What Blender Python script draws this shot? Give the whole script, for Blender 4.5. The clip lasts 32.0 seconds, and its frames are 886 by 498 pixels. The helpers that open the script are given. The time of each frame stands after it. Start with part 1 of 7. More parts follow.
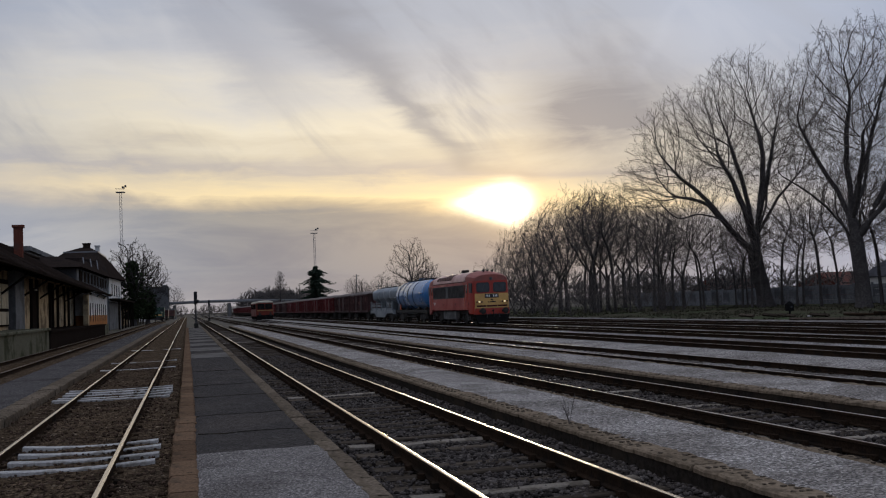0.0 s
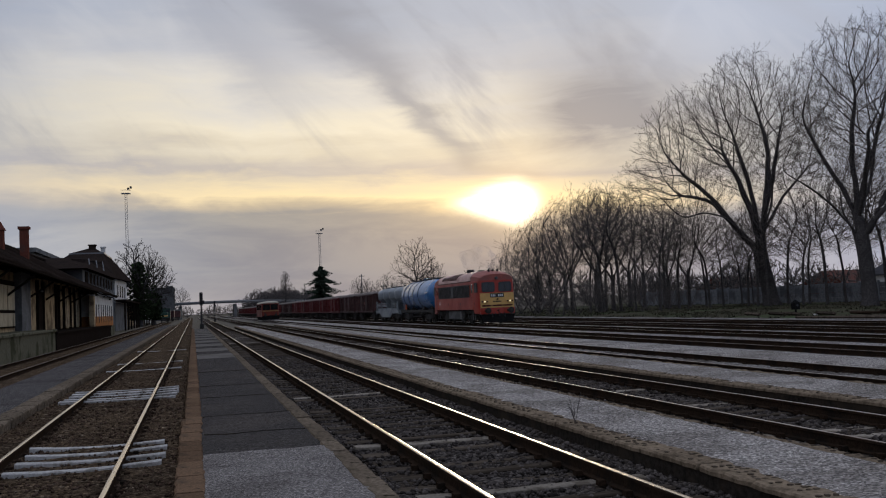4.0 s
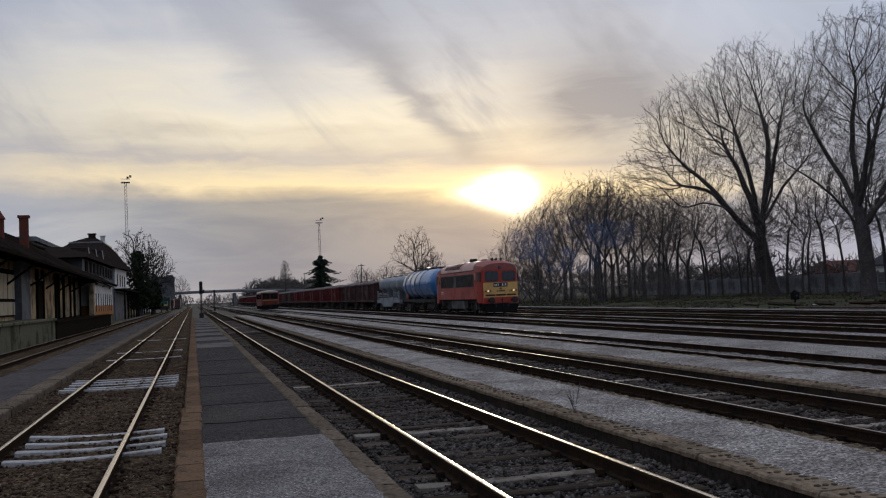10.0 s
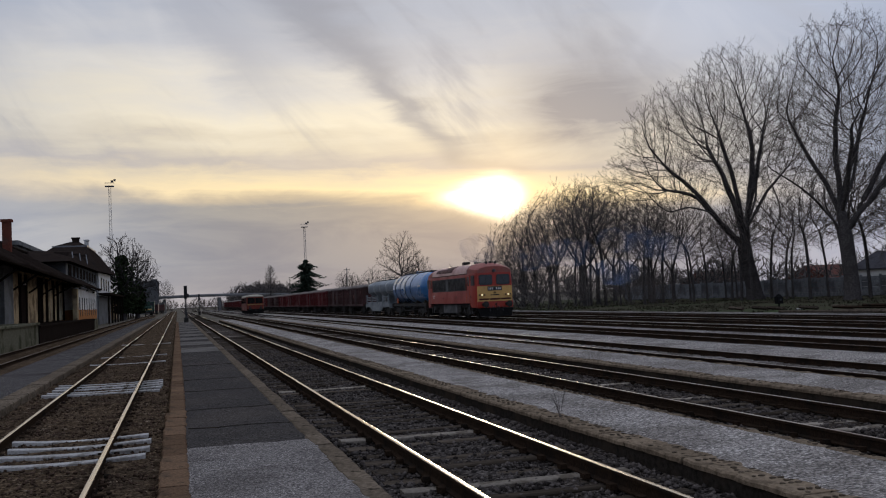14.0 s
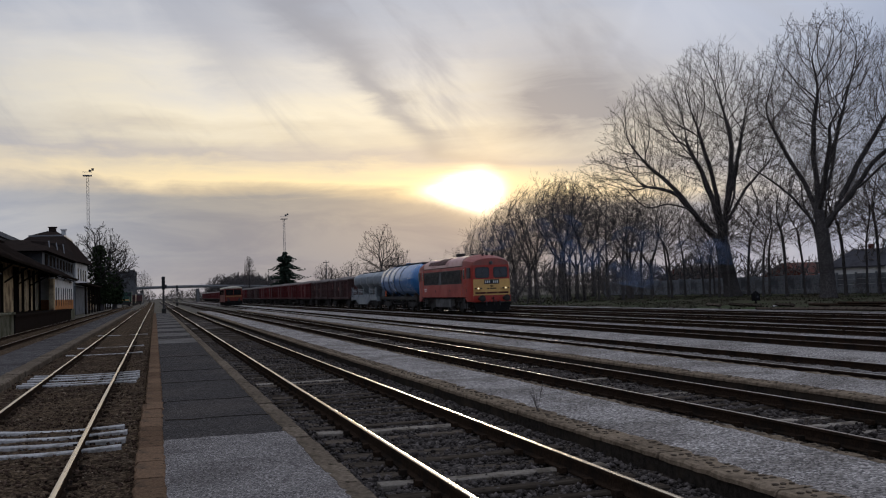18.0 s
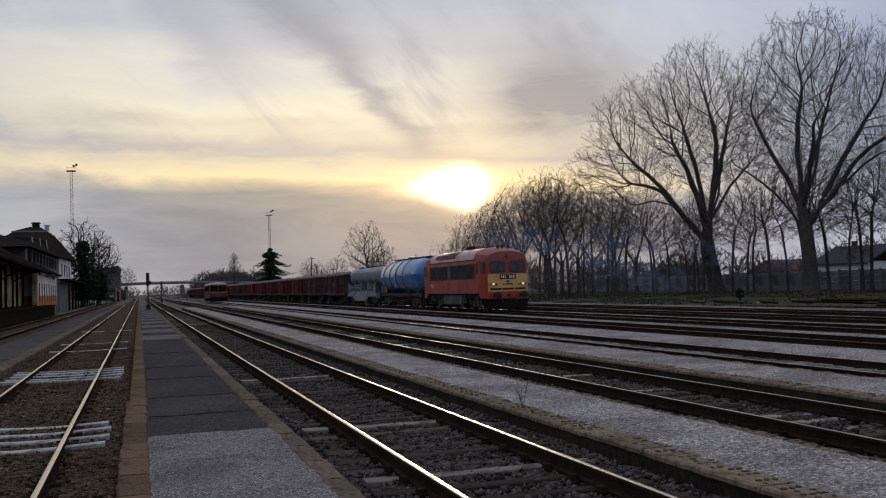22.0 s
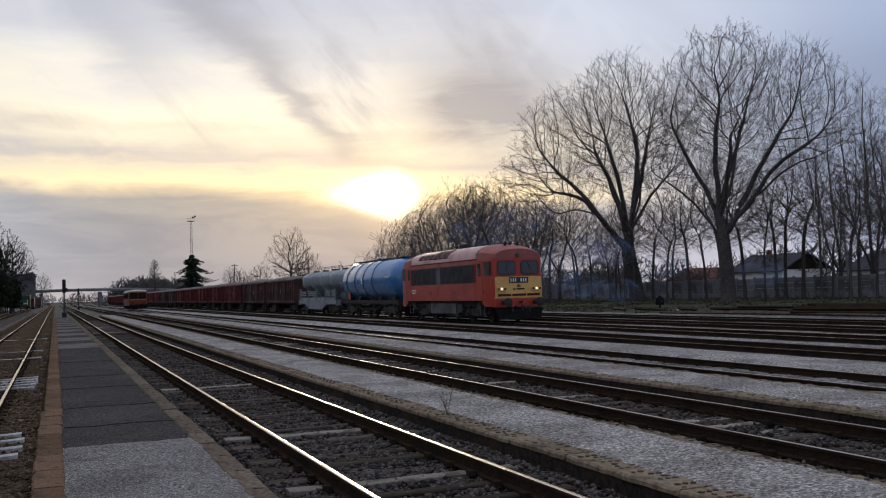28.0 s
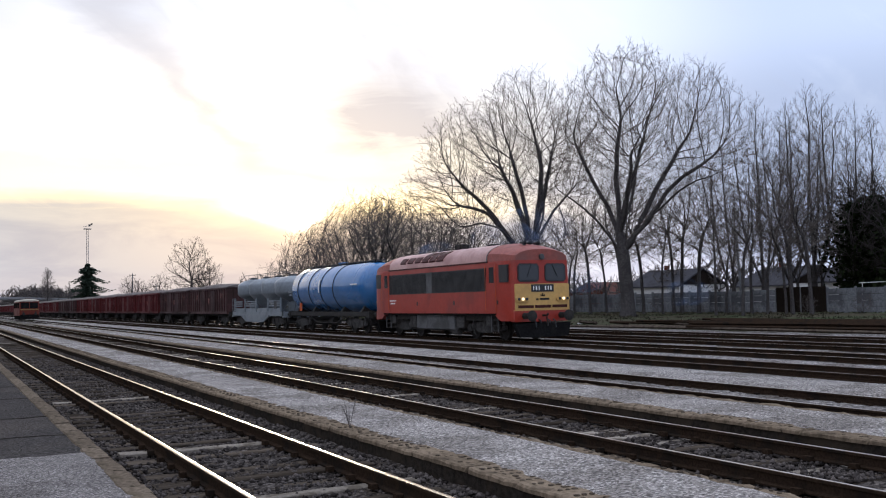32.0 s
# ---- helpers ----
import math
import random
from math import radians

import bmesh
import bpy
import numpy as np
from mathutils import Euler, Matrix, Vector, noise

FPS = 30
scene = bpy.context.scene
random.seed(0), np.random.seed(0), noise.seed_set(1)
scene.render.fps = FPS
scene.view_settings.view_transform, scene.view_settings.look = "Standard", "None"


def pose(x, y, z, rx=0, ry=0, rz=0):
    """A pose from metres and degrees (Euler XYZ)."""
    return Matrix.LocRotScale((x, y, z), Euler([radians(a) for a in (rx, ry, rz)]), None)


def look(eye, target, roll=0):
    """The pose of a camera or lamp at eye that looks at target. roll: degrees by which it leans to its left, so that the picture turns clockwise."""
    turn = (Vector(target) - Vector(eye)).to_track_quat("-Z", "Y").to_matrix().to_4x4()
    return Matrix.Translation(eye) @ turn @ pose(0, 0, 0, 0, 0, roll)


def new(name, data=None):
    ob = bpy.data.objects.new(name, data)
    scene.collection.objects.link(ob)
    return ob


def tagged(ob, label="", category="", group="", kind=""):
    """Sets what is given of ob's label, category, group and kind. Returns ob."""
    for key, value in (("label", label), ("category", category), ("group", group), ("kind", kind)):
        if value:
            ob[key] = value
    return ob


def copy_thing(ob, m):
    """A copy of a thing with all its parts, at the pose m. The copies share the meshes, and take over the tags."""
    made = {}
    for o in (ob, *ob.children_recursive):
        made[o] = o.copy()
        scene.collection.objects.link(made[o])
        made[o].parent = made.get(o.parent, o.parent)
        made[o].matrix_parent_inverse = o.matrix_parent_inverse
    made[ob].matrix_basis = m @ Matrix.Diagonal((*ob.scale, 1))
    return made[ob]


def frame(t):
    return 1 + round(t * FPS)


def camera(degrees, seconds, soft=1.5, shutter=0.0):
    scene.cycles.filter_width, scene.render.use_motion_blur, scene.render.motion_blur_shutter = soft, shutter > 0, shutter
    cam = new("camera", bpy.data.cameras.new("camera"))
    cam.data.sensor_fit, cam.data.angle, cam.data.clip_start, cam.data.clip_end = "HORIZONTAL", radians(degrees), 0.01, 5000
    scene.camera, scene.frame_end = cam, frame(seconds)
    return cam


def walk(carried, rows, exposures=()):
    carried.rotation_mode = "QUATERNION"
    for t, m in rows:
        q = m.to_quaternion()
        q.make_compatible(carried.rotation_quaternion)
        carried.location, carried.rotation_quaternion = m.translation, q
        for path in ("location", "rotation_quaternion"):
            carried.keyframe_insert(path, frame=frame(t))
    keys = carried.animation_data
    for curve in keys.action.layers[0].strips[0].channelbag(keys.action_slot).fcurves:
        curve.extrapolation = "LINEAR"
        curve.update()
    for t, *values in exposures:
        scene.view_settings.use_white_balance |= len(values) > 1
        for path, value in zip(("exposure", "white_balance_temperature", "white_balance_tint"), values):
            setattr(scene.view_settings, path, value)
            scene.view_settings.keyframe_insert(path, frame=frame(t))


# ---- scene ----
# The tops of the rails are z = 0, the tracks run along y, the camera stands on the low platform between two of them.
cam = camera(48.55, 32.0, soft=1.12)
EYE = (0.0, 0.0, 1.734)
TURNS = [
    (0.0, 93.149, 2.343, -14.569), (0.5, 93.158, 2.334, -14.637), (1.0, 93.026, 2.357, -14.641), (1.5, 92.795, 2.516, -14.499),
    (2.0, 92.738, 2.567, -14.254), (2.5, 92.902, 2.48, -14.196), (3.0, 93.13, 2.426, -14.219), (3.5, 93.21, 2.488, -14.222),
    (5.5, 92.854, 2.745, -14.36), (6.0, 92.856, 2.749, -14.298), (6.5, 92.857, 2.751, -14.283), (7.0, 92.759, 2.737, -14.322),
    (7.5, 92.647, 2.743, -14.351), (8.0, 92.693, 2.75, -14.271), (8.5, 92.735, 2.669, -14.221), (9.0, 92.774, 2.562, -14.272),
    (9.5, 92.688, 2.55, -14.276), (10.0, 92.542, 2.466, -14.281), (10.5, 92.468, 2.417, -14.328), (11.0, 92.439, 2.448, -14.38),
    (11.5, 92.429, 2.423, -14.391), (12.0, 92.443, 2.5, -14.489), (12.5, 92.494, 2.497, -14.609), (13.0, 92.588, 2.441, -14.787),
    (13.5, 92.711, 2.399, -14.971), (14.0, 92.753, 2.481, -15.122), (14.5, 92.735, 2.485, -15.195), (16.5, 92.399, 2.128, -15.685),
    (17.0, 92.354, 2.009, -15.907), (17.5, 92.37, 1.942, -16.204), (18.0, 92.342, 1.887, -16.33), (18.5, 92.301, 1.895, -16.422),
    (19.0, 92.331, 1.862, -16.489), (19.5, 92.314, 1.826, -16.609), (20.0, 92.263, 1.769, -16.753), (20.5, 92.21, 1.779, -16.837),
    (21.0, 92.215, 1.818, -16.942), (21.5, 92.155, 1.798, -17.099), (22.0, 92.11, 1.812, -17.171), (22.5, 92.08, 1.901, -17.286),
    (23.0, 92.148, 2.026, -17.495), (23.5, 92.201, 1.957, -17.746), (24.0, 92.19, 1.739, -18.09), (24.5, 92.253, 1.66, -18.407),
    (25.0, 92.303, 1.695, -18.655), (25.5, 92.312, 1.6, -18.967), (27.5, 92.293, 1.826, -20.865), (28.0, 92.404, 1.768, -21.537),
    (28.5, 92.533, 1.627, -22.209), (29.0, 92.692, 1.687, -22.835), (29.5, 92.793, 1.783, -23.385), (30.0, 92.82, 1.622, -24.071),
    (30.5, 92.76, 1.56, -24.792), (31.0, 92.751, 1.682, -25.54), (31.5, 92.808, 1.503, -26.314), (32.0, 92.978, 1.3, -27.101)
]
EXPOSURES = [(0, 0.06), (3, 0.08), (6, 0.13), (12, 0.14), (17, 0.15), (22, 0.18), (25, 0.24), (28, 0.44), (30, 0.70), (31, 0.86), (32, 1.11)]
walk(cam, [(t, pose(*EYE, rx, ry, rz)) for t, rx, ry, rz in TURNS], EXPOSURES)

# ---- sky and sun ----
SUN_AZ, SUN_EL = radians(17.9), radians(5.75)
world = bpy.data.worlds.new("sky")
scene.world = world
world.use_nodes = True


class Nodes:
    """Short calls to wire up shader nodes."""

    def __init__(self, tree):
        self.tree = tree
        tree.nodes.clear()

    def add(self, kind, inputs=(), **settings):
        n = self.tree.nodes.new(kind)
        if kind == "ShaderNodeMath":
            n.operation = settings["operation"]
        elif kind == "ShaderNodeMapRange":
            n.interpolation_type = settings["interpolation_type"]
        elif kind == "ShaderNodeMix":
            n.data_type, n.blend_type = settings["data_type"], settings["blend_type"]
        elif kind == "ShaderNodeTexSky":
            n.sky_type, n.sun_disc = "NISHITA", False
            n.sun_elevation, n.sun_rotation, n.dust_density = settings["sun_elevation"], settings["sun_rotation"], settings["dust_density"]
        for key, value in dict(inputs).items():
            if isinstance(value, bpy.types.NodeSocket):
                self.tree.links.new(value, n.inputs[key])
            else:
                n.inputs[key].default_value = value
        return n

    def math(self, op, a, b=0.0, c=0.0):
        return self.add("ShaderNodeMath", {0: a, 1: b, 2: c}, operation=op).outputs[0]

    def span(self, v, a, b, lo=0.0, hi=1.0, smooth=True):
        return self.add("ShaderNodeMapRange", {0: v, 1: a, 2: b, 3: lo, 4: hi},
                        interpolation_type="SMOOTHSTEP" if smooth else "LINEAR").outputs[0]

    def mix(self, f, a, b, blend="MIX"):
        n = self.add("ShaderNodeMix", data_type="RGBA", blend_type=blend)
        for k, v in ((0, f), (6, a), (7, b)):
            if isinstance(v, bpy.types.NodeSocket):
                self.tree.links.new(v, n.inputs[k])
            else:
                n.inputs[k].default_value = (*v, 1) if isinstance(v, tuple) and len(v) == 3 else v
        return n.outputs[2]

    def ramp(self, f, stops, interp="LINEAR"):
        n = self.add("ShaderNodeValToRGB", {0: f})
        cr = n.color_ramp
        cr.interpolation = interp
        while len(cr.elements) < len(stops):
            cr.elements.new(0.5)
        for e, (p, c) in zip(cr.elements, stops):
            e.position = p
            e.color = (*c, 1) if isinstance(c, tuple) else (c, c, c, 1)
        return n.outputs[0]

    def noise(self, vec, scale, detail=4.0, rough=0.55, distortion=0.0, lac=2.0):
        n = self.add("ShaderNodeTexNoise", {"Scale": scale, "Detail": detail, "Roughness": rough,
                                            "Distortion": distortion, "Lacunarity": lac})
        if vec is not None:
            self.tree.links.new(vec, n.inputs["Vector"])
        return n.outputs[0]

    def xyz(self, x, y, z=0.0):
        return self.add("ShaderNodeCombineXYZ", {0: x, 1: y, 2: z}).outputs[0]


def build_sky():
    n = Nodes(world.node_tree)
    way = n.add("ShaderNodeTexCoord").outputs["Generated"]
    s = n.add("ShaderNodeSeparateXYZ", {0: way})
    x, y, z = s.outputs
    deg = 180 / math.pi
    el = n.math("MULTIPLY", n.math("ARCSINE", z), deg)
    az = n.math("MULTIPLY", n.math("ARCTAN2", x, y), deg)
    # long level streaks low down, slanting ones higher up
    low = n.noise(n.xyz(n.math("MULTIPLY", az, 0.045), n.math("MULTIPLY", el, 0.42)), 1.0, 5, 0.55, 0.5)
    fine = n.noise(n.xyz(n.math("MULTIPLY", az, 0.14), n.math("MULTIPLY", el, 0.55), 7.0), 1.0, 6, 0.6, 0.5)
    along = n.math("SUBTRACT", n.math("MULTIPLY", n.math("SUBTRACT", az, 8.0), 0.717), n.math("MULTIPLY", n.math("SUBTRACT", el, 17.0), 0.697))
    across = n.math("ADD", n.math("MULTIPLY", n.math("SUBTRACT", az, 8.0), 0.697), n.math("MULTIPLY", n.math("SUBTRACT", el, 17.0), 0.717))
    slant = n.noise(n.xyz(n.math("MULTIPLY", along, 0.07), n.math("MULTIPLY", across, 0.24), 3.0), 1.0, 6, 0.55, 0.7)
    warp = n.math("ADD", n.math("MULTIPLY", n.math("SUBTRACT", low, 0.5), 3.0), n.math("MULTIPLY", n.math("SUBTRACT", fine, 0.5), 2.3))
    lift = n.span(el, 3.0, 10.0, 0.3, 1.5)
    e2 = n.math("ADD", el, n.math("MULTIPLY", warp, lift))
    e2 = n.math("ADD", e2, n.math("MULTIPLY", az, 0.052))
    warm = n.ramp(n.math("DIVIDE", e2, 24.0), [
        (0.0, (0.36, 0.33, 0.33)), (0.045, (0.275, 0.27, 0.28)), (0.10, (0.235, 0.25, 0.275)), (0.18, (0.235, 0.243, 0.26)),
        (0.235, (0.295, 0.285, 0.265)), (0.26, (0.54, 0.44, 0.30)), (0.288, (0.96, 0.745, 0.41)), (0.315, (0.79, 0.645, 0.415)),
        (0.345, (0.55, 0.48, 0.40)), (0.385, (0.72, 0.62, 0.45)), (0.44, (0.86, 0.75, 0.545)), (0.52, (0.73, 0.67, 0.565)),
        (0.61, (0.56, 0.545, 0.53)), (0.72, (0.46, 0.475, 0.505)), (1.0, (0.415, 0.45, 0.515))])
    cool = n.ramp(n.math("DIVIDE", e2, 30.0), [
        (0.0, (0.50, 0.45, 0.46)), (0.12, (0.42, 0.42, 0.47)), (0.3, (0.33, 0.355, 0.41)), (0.55, (0.31, 0.34, 0.405)), (1.0, (0.35, 0.39, 0.48))])
    # bearing and height from the sun
    da = n.math("SUBTRACT", az, math.degrees(SUN_AZ))
    de = n.math("SUBTRACT", el, math.degrees(SUN_EL))
    wide = n.math("ADD", n.math("MULTIPLY", n.span(da, -2.0, 2.0), -9.0), 27.0)
    near_az = n.math("EXPONENT", n.math("MULTIPLY", n.math("POWER", n.math("DIVIDE", n.math("ADD", da, 3.0), wide), 4.0), -1.0))
    sky = n.mix(near_az, cool, warm)
    # paler towards the north-west horizon
    pale = n.math("MULTIPLY", n.span(az, 4.0, -9.0), n.span(el, 8.0, 4.0))
    sky = n.mix(n.math("MULTIPLY", pale, 0.45), sky, (0.50, 0.505, 0.505))
    # faint level bars low down
    bars = n.ramp(n.span(fine, 0.35, 0.65), [(0.0, (0.86, 0.89, 0.94)), (1.0, (1.13, 1.11, 1.06))])
    sky = n.mix(n.span(el, 7.5, 4.0), sky, n.mix(1.0, sky, bars, "MULTIPLY"))
    # drifts of thicker cloud
    high = n.span(el, 6.5, 11.0)
    drift = n.math("MULTIPLY", n.span(slant, 0.48, 0.70), high)
    sky = n.mix(n.math("MULTIPLY", drift, 0.62), sky, (0.32, 0.322, 0.345))
    gap = n.math("MULTIPLY", n.span(slant, 0.46, 0.30), high)
    sky = n.mix(n.math("MULTIPLY", gap, 0.12), sky, (0.80, 0.76, 0.70))
    off = n.math("ADD", across, n.math("MULTIPLY", n.math("SUBTRACT", fine, 0.5), 3.2))
    broad = n.span(el, 10.5, 18.0, 0.75, 2.5)
    streak = n.math("EXPONENT", n.math("MULTIPLY", n.math("POWER", n.math("DIVIDE", n.math("ADD", off, 0.35), broad), 2.0), -1.0))
    streak = n.math("MULTIPLY", streak, n.math("MULTIPLY", n.span(along, -9.0, -2.0), n.span(along, 13.8, 10.5)))
    sky = n.mix(n.math("MULTIPLY", streak, 0.66), sky, (0.265, 0.268, 0.292))
    veil = n.math("EXPONENT", n.math("MULTIPLY", n.math("POWER", n.math("DIVIDE", n.math("ADD", off, 4.8), 1.7), 2.0), -1.0))
    veil = n.math("MULTIPLY", veil, n.math("MULTIPLY", n.span(along, -12.0, -6.0), n.span(along, 5.0, -1.0)))
    sky = n.mix(n.math("MULTIPLY", veil, 0.45), sky, (0.34, 0.345, 0.375))
    # a thin wisp that hooks round above the sun
    hook = n.math("ADD", n.math("SUBTRACT", el, 8.1), n.math("ADD", n.math("MULTIPLY", n.math("SUBTRACT", az, 16.0), 0.2), n.math("MULTIPLY", n.math("SUBTRACT", fine, 0.5), 1.5)))
    hook = n.math("EXPONENT", n.math("MULTIPLY", n.math("POWER", n.math("DIVIDE", hook, 0.38), 2.0), -1.0))
    hook = n.math("MULTIPLY", hook, n.math("MULTIPLY", n.span(az, 14.6, 16.4), n.span(az, 21.5, 19.5)))
    sky = n.mix(n.math("MULTIPLY", hook, 0.5), sky, (0.42, 0.37, 0.31))
    # a faint old contrail
    trail = n.math("SUBTRACT", n.math("SUBTRACT", az, 26.2), n.math("MULTIPLY", n.math("SUBTRACT", el, 12.0), 0.62))
    trail = n.math("EXPONENT", n.math("MULTIPLY", n.math("POWER", n.math("DIVIDE", n.math("ADD", trail, n.math("MULTIPLY", n.math("SUBTRACT", fine, 0.5), 1.2)), 0.42), 2.0), -1.0))
    trail = n.math("MULTIPLY", trail, n.math("MULTIPLY", n.span(el, 10.0, 12.0), n.span(el, 19.0, 16.0)))
    sky = n.mix(n.math("MULTIPLY", trail, 0.10), sky, (0.72, 0.72, 0.75))
    # a thicker grey bank beside the sun, with a pale rift behind it
    bank = n.math("ADD", n.math("POWER", n.math("DIVIDE", n.math("SUBTRACT", az, 24.2), 4.4), 2.0), n.math("POWER", n.math("DIVIDE", n.math("SUBTRACT", el, 10.6), 2.8), 2.0))
    bank = n.math("EXPONENT", n.math("MULTIPLY", n.math("ADD", bank, n.math("MULTIPLY", n.math("SUBTRACT", fine, 0.5), 2.0)), -1.0))
    sky = n.mix(n.math("MINIMUM", n.math("MULTIPLY", bank, 1.1), 0.92), sky, (0.27, 0.265, 0.28))
    # paler between the sun and the trees, bluer beyond them
    side = n.math("MULTIPLY", n.span(az, 24.0, 31.0), n.span(el, 10.0, 15.0))
    sky = n.mix(n.math("MULTIPLY", side, 0.52), sky, (0.55, 0.58, 0.645))
    sky = n.mix(n.span(az, 36.0, 47.0), sky, n.mix(1.0, sky, (0.72, 0.78, 0.88), "MULTIPLY"))
    # the veiled sun: a bright patch, blunt on one side and drawn out along the cloud's edge on the other
    wob = n.math("MULTIPLY", n.math("SUBTRACT", fine, 0.5), 1.1)
    right = n.span(da, -2.6, 1.6)
    wide = n.math("ADD", n.math("MULTIPLY", n.span(da, 0.0, 1.2), -1.0), 2.5)
    tall = n.math("ADD", n.math("MULTIPLY", right, 0.5), 0.68)
    du = n.math("DIVIDE", n.math("SUBTRACT", da, 0.45), wide)
    dv = n.math("DIVIDE", n.math("ADD", n.math("ADD", de, n.math("MULTIPLY", right, 0.15)), wob), tall)
    d1 = n.math("SQRT", n.math("ADD", n.math("POWER", du, 2.0), n.math("POWER", dv, 2.0)))
    core = n.math("EXPONENT", n.math("MULTIPLY", n.math("POWER", n.math("DIVIDE", d1, 0.98), 3.0), -1.0))
    halo = n.math("EXPONENT", n.math("MULTIPLY", n.math("DIVIDE", d1, 1.25), -1.0))
    sky = n.mix(1.0, sky, n.mix(core, (0, 0, 0), (3.6, 3.0, 1.9)), "ADD")
    sky = n.mix(1.0, sky, n.mix(halo, (0, 0, 0), (0.62, 0.36, 0.07)), "ADD")
    sky = n.mix(1.0, sky, (0.965, 1.0, 1.085), "MULTIPLY")
    # the cloud cover is brightest overhead
    sky = n.mix(1.0, sky, n.ramp(n.span(el, 20.0, 65.0), [(0.0, (1.0, 1.0, 1.0)), (1.0, (1.96, 1.9, 1.8))]), "MULTIPLY")
    below = n.span(el, -3.0, -0.2, 1.0, 0.0)
    sky = n.mix(below, sky, (0.10, 0.10, 0.10))
    air = n.add("ShaderNodeTexSky", sun_elevation=SUN_EL, sun_rotation=SUN_AZ, dust_density=3.0)
    air = n.mix(1.0, air.outputs[0], (0.10, 0.10, 0.10), "MULTIPLY")
    sky = n.mix(0.03, sky, air)
    bg = n.add("ShaderNodeBackground", {"Color": sky, "Strength": 1.0})
    n.add("ShaderNodeOutputWorld", {"Surface": bg.outputs[0]})


build_sky()
sun = new("sun", bpy.data.lights.new("sun", "SUN"))
sun.data.energy, sun.data.angle, sun.data.color = 0.6, radians(10), (1.0, 0.83, 0.6)
sun.matrix_world = look((300 * math.sin(SUN_AZ), 300 * math.cos(SUN_AZ), 300 * math.tan(SUN_EL)), (0, 0, 0))

# ---- materials ----


def material(name, base, rough=0.8, vary=0.25, grain=30.0, patch=1.2, bump=0.3, metal=0.0, second=None, spread=0.5, random=0.0,
             speck=None, coat=0.0, stretch=(1, 1, 1), glow=0.0, island=0.0, pebble=0.0):
    """A surface with fine grain, larger patches of a second colour, and relief; sizes are in cycles a metre."""
    m = bpy.data.materials.new(name)
    m.use_nodes = True
    n = Nodes(m.node_tree)
    at = n.add("ShaderNodeTexCoord").outputs["Object"]
    if stretch != (1, 1, 1):
        at = n.add("ShaderNodeMapping", {0: at, 3: stretch}).outputs[0]
    fine = n.noise(at, grain, 5, 0.65)
    wide = n.noise(at, patch, 5, 0.6, 0.3)
    dark = tuple(c * (1 - vary) for c in base)
    light = tuple(min(1, c * (1 + vary)) for c in base)
    col = n.mix(n.span(fine, 0.3, 0.7), dark, light)
    if second:
        col = n.mix(n.math("MULTIPLY", n.span(wide, 0.62 - 0.28 * spread, 0.74 - 0.2 * spread), 0.85), col, second)
    else:
        col = n.mix(n.span(wide, 0.35, 0.7, 0.0, 0.5), col, tuple(c * (1 - vary) for c in base))
    if speck:
        sp = n.noise(at, grain * 0.33, 3, 0.5, 0.0)
        col = n.mix(n.span(sp, 0.60, 0.66), col, speck)
    cells = None
    if pebble:
        cells = n.add("ShaderNodeTexVoronoi", {"Vector": at, "Scale": pebble})
        tone = n.add("ShaderNodeSeparateXYZ", {0: cells.outputs["Color"]}).outputs[0]
        col = n.mix(1.0, col, n.ramp(tone, [(0.0, 0.35), (0.5, 0.85), (0.85, 1.3), (1.0, 2.0)]), "MULTIPLY")
    if random:
        info = n.add("ShaderNodeObjectInfo").outputs["Random"]
        col = n.mix(1.0, col, n.ramp(info, [(0.0, 1 - random), (1.0, 1 + random * 0.6)]), "MULTIPLY")
    if island:
        info = n.add("ShaderNodeNewGeometry").outputs["Random Per Island"]
        col = n.mix(1.0, col, n.ramp(info, [(0.0, 1 - island), (1.0, 1 + island * 0.6)]), "MULTIPLY")
    b = n.add("ShaderNodeBsdfPrincipled", {"Base Color": col, "Metallic": metal, "Coat Weight": coat, "Specular IOR Level": 0.5 if rough < 0.6 else 0.15 if rough < 0.78 else 0.0,
                                           "Roughness": n.span(wide, 0.3, 0.7, max(0.05, rough - 0.12), min(1, rough + 0.1))})
    if glow:
        m.node_tree.links.new(col, b.inputs["Emission Color"])
        b.inputs["Emission Strength"].default_value = glow
    if bump:
        relief = n.noise(at, grain, 4, 0.7)
        if cells:
            relief = n.math("SUBTRACT", relief, n.math("MULTIPLY", cells.outputs["Distance"], 1.2))
        bm = n.add("ShaderNodeBump", {"Strength": bump, "Distance": 0.6 / (pebble or grain), "Height": relief})
        m.node_tree.links.new(bm.outputs[0], b.inputs["Normal"])
    n.add("ShaderNodeOutputMaterial", {"Surface": b.outputs[0]})
    return m


def glass(name, tint, rough=0.05):
    m = bpy.data.materials.new(name)
    m.use_nodes = True
    n = Nodes(m.node_tree)
    b = n.add("ShaderNodeBsdfPrincipled", {"Base Color": (*tint, 1), "Roughness": rough, "IOR": 1.5})
    n.add("ShaderNodeOutputMaterial", {"Surface": b.outputs[0]})
    return m


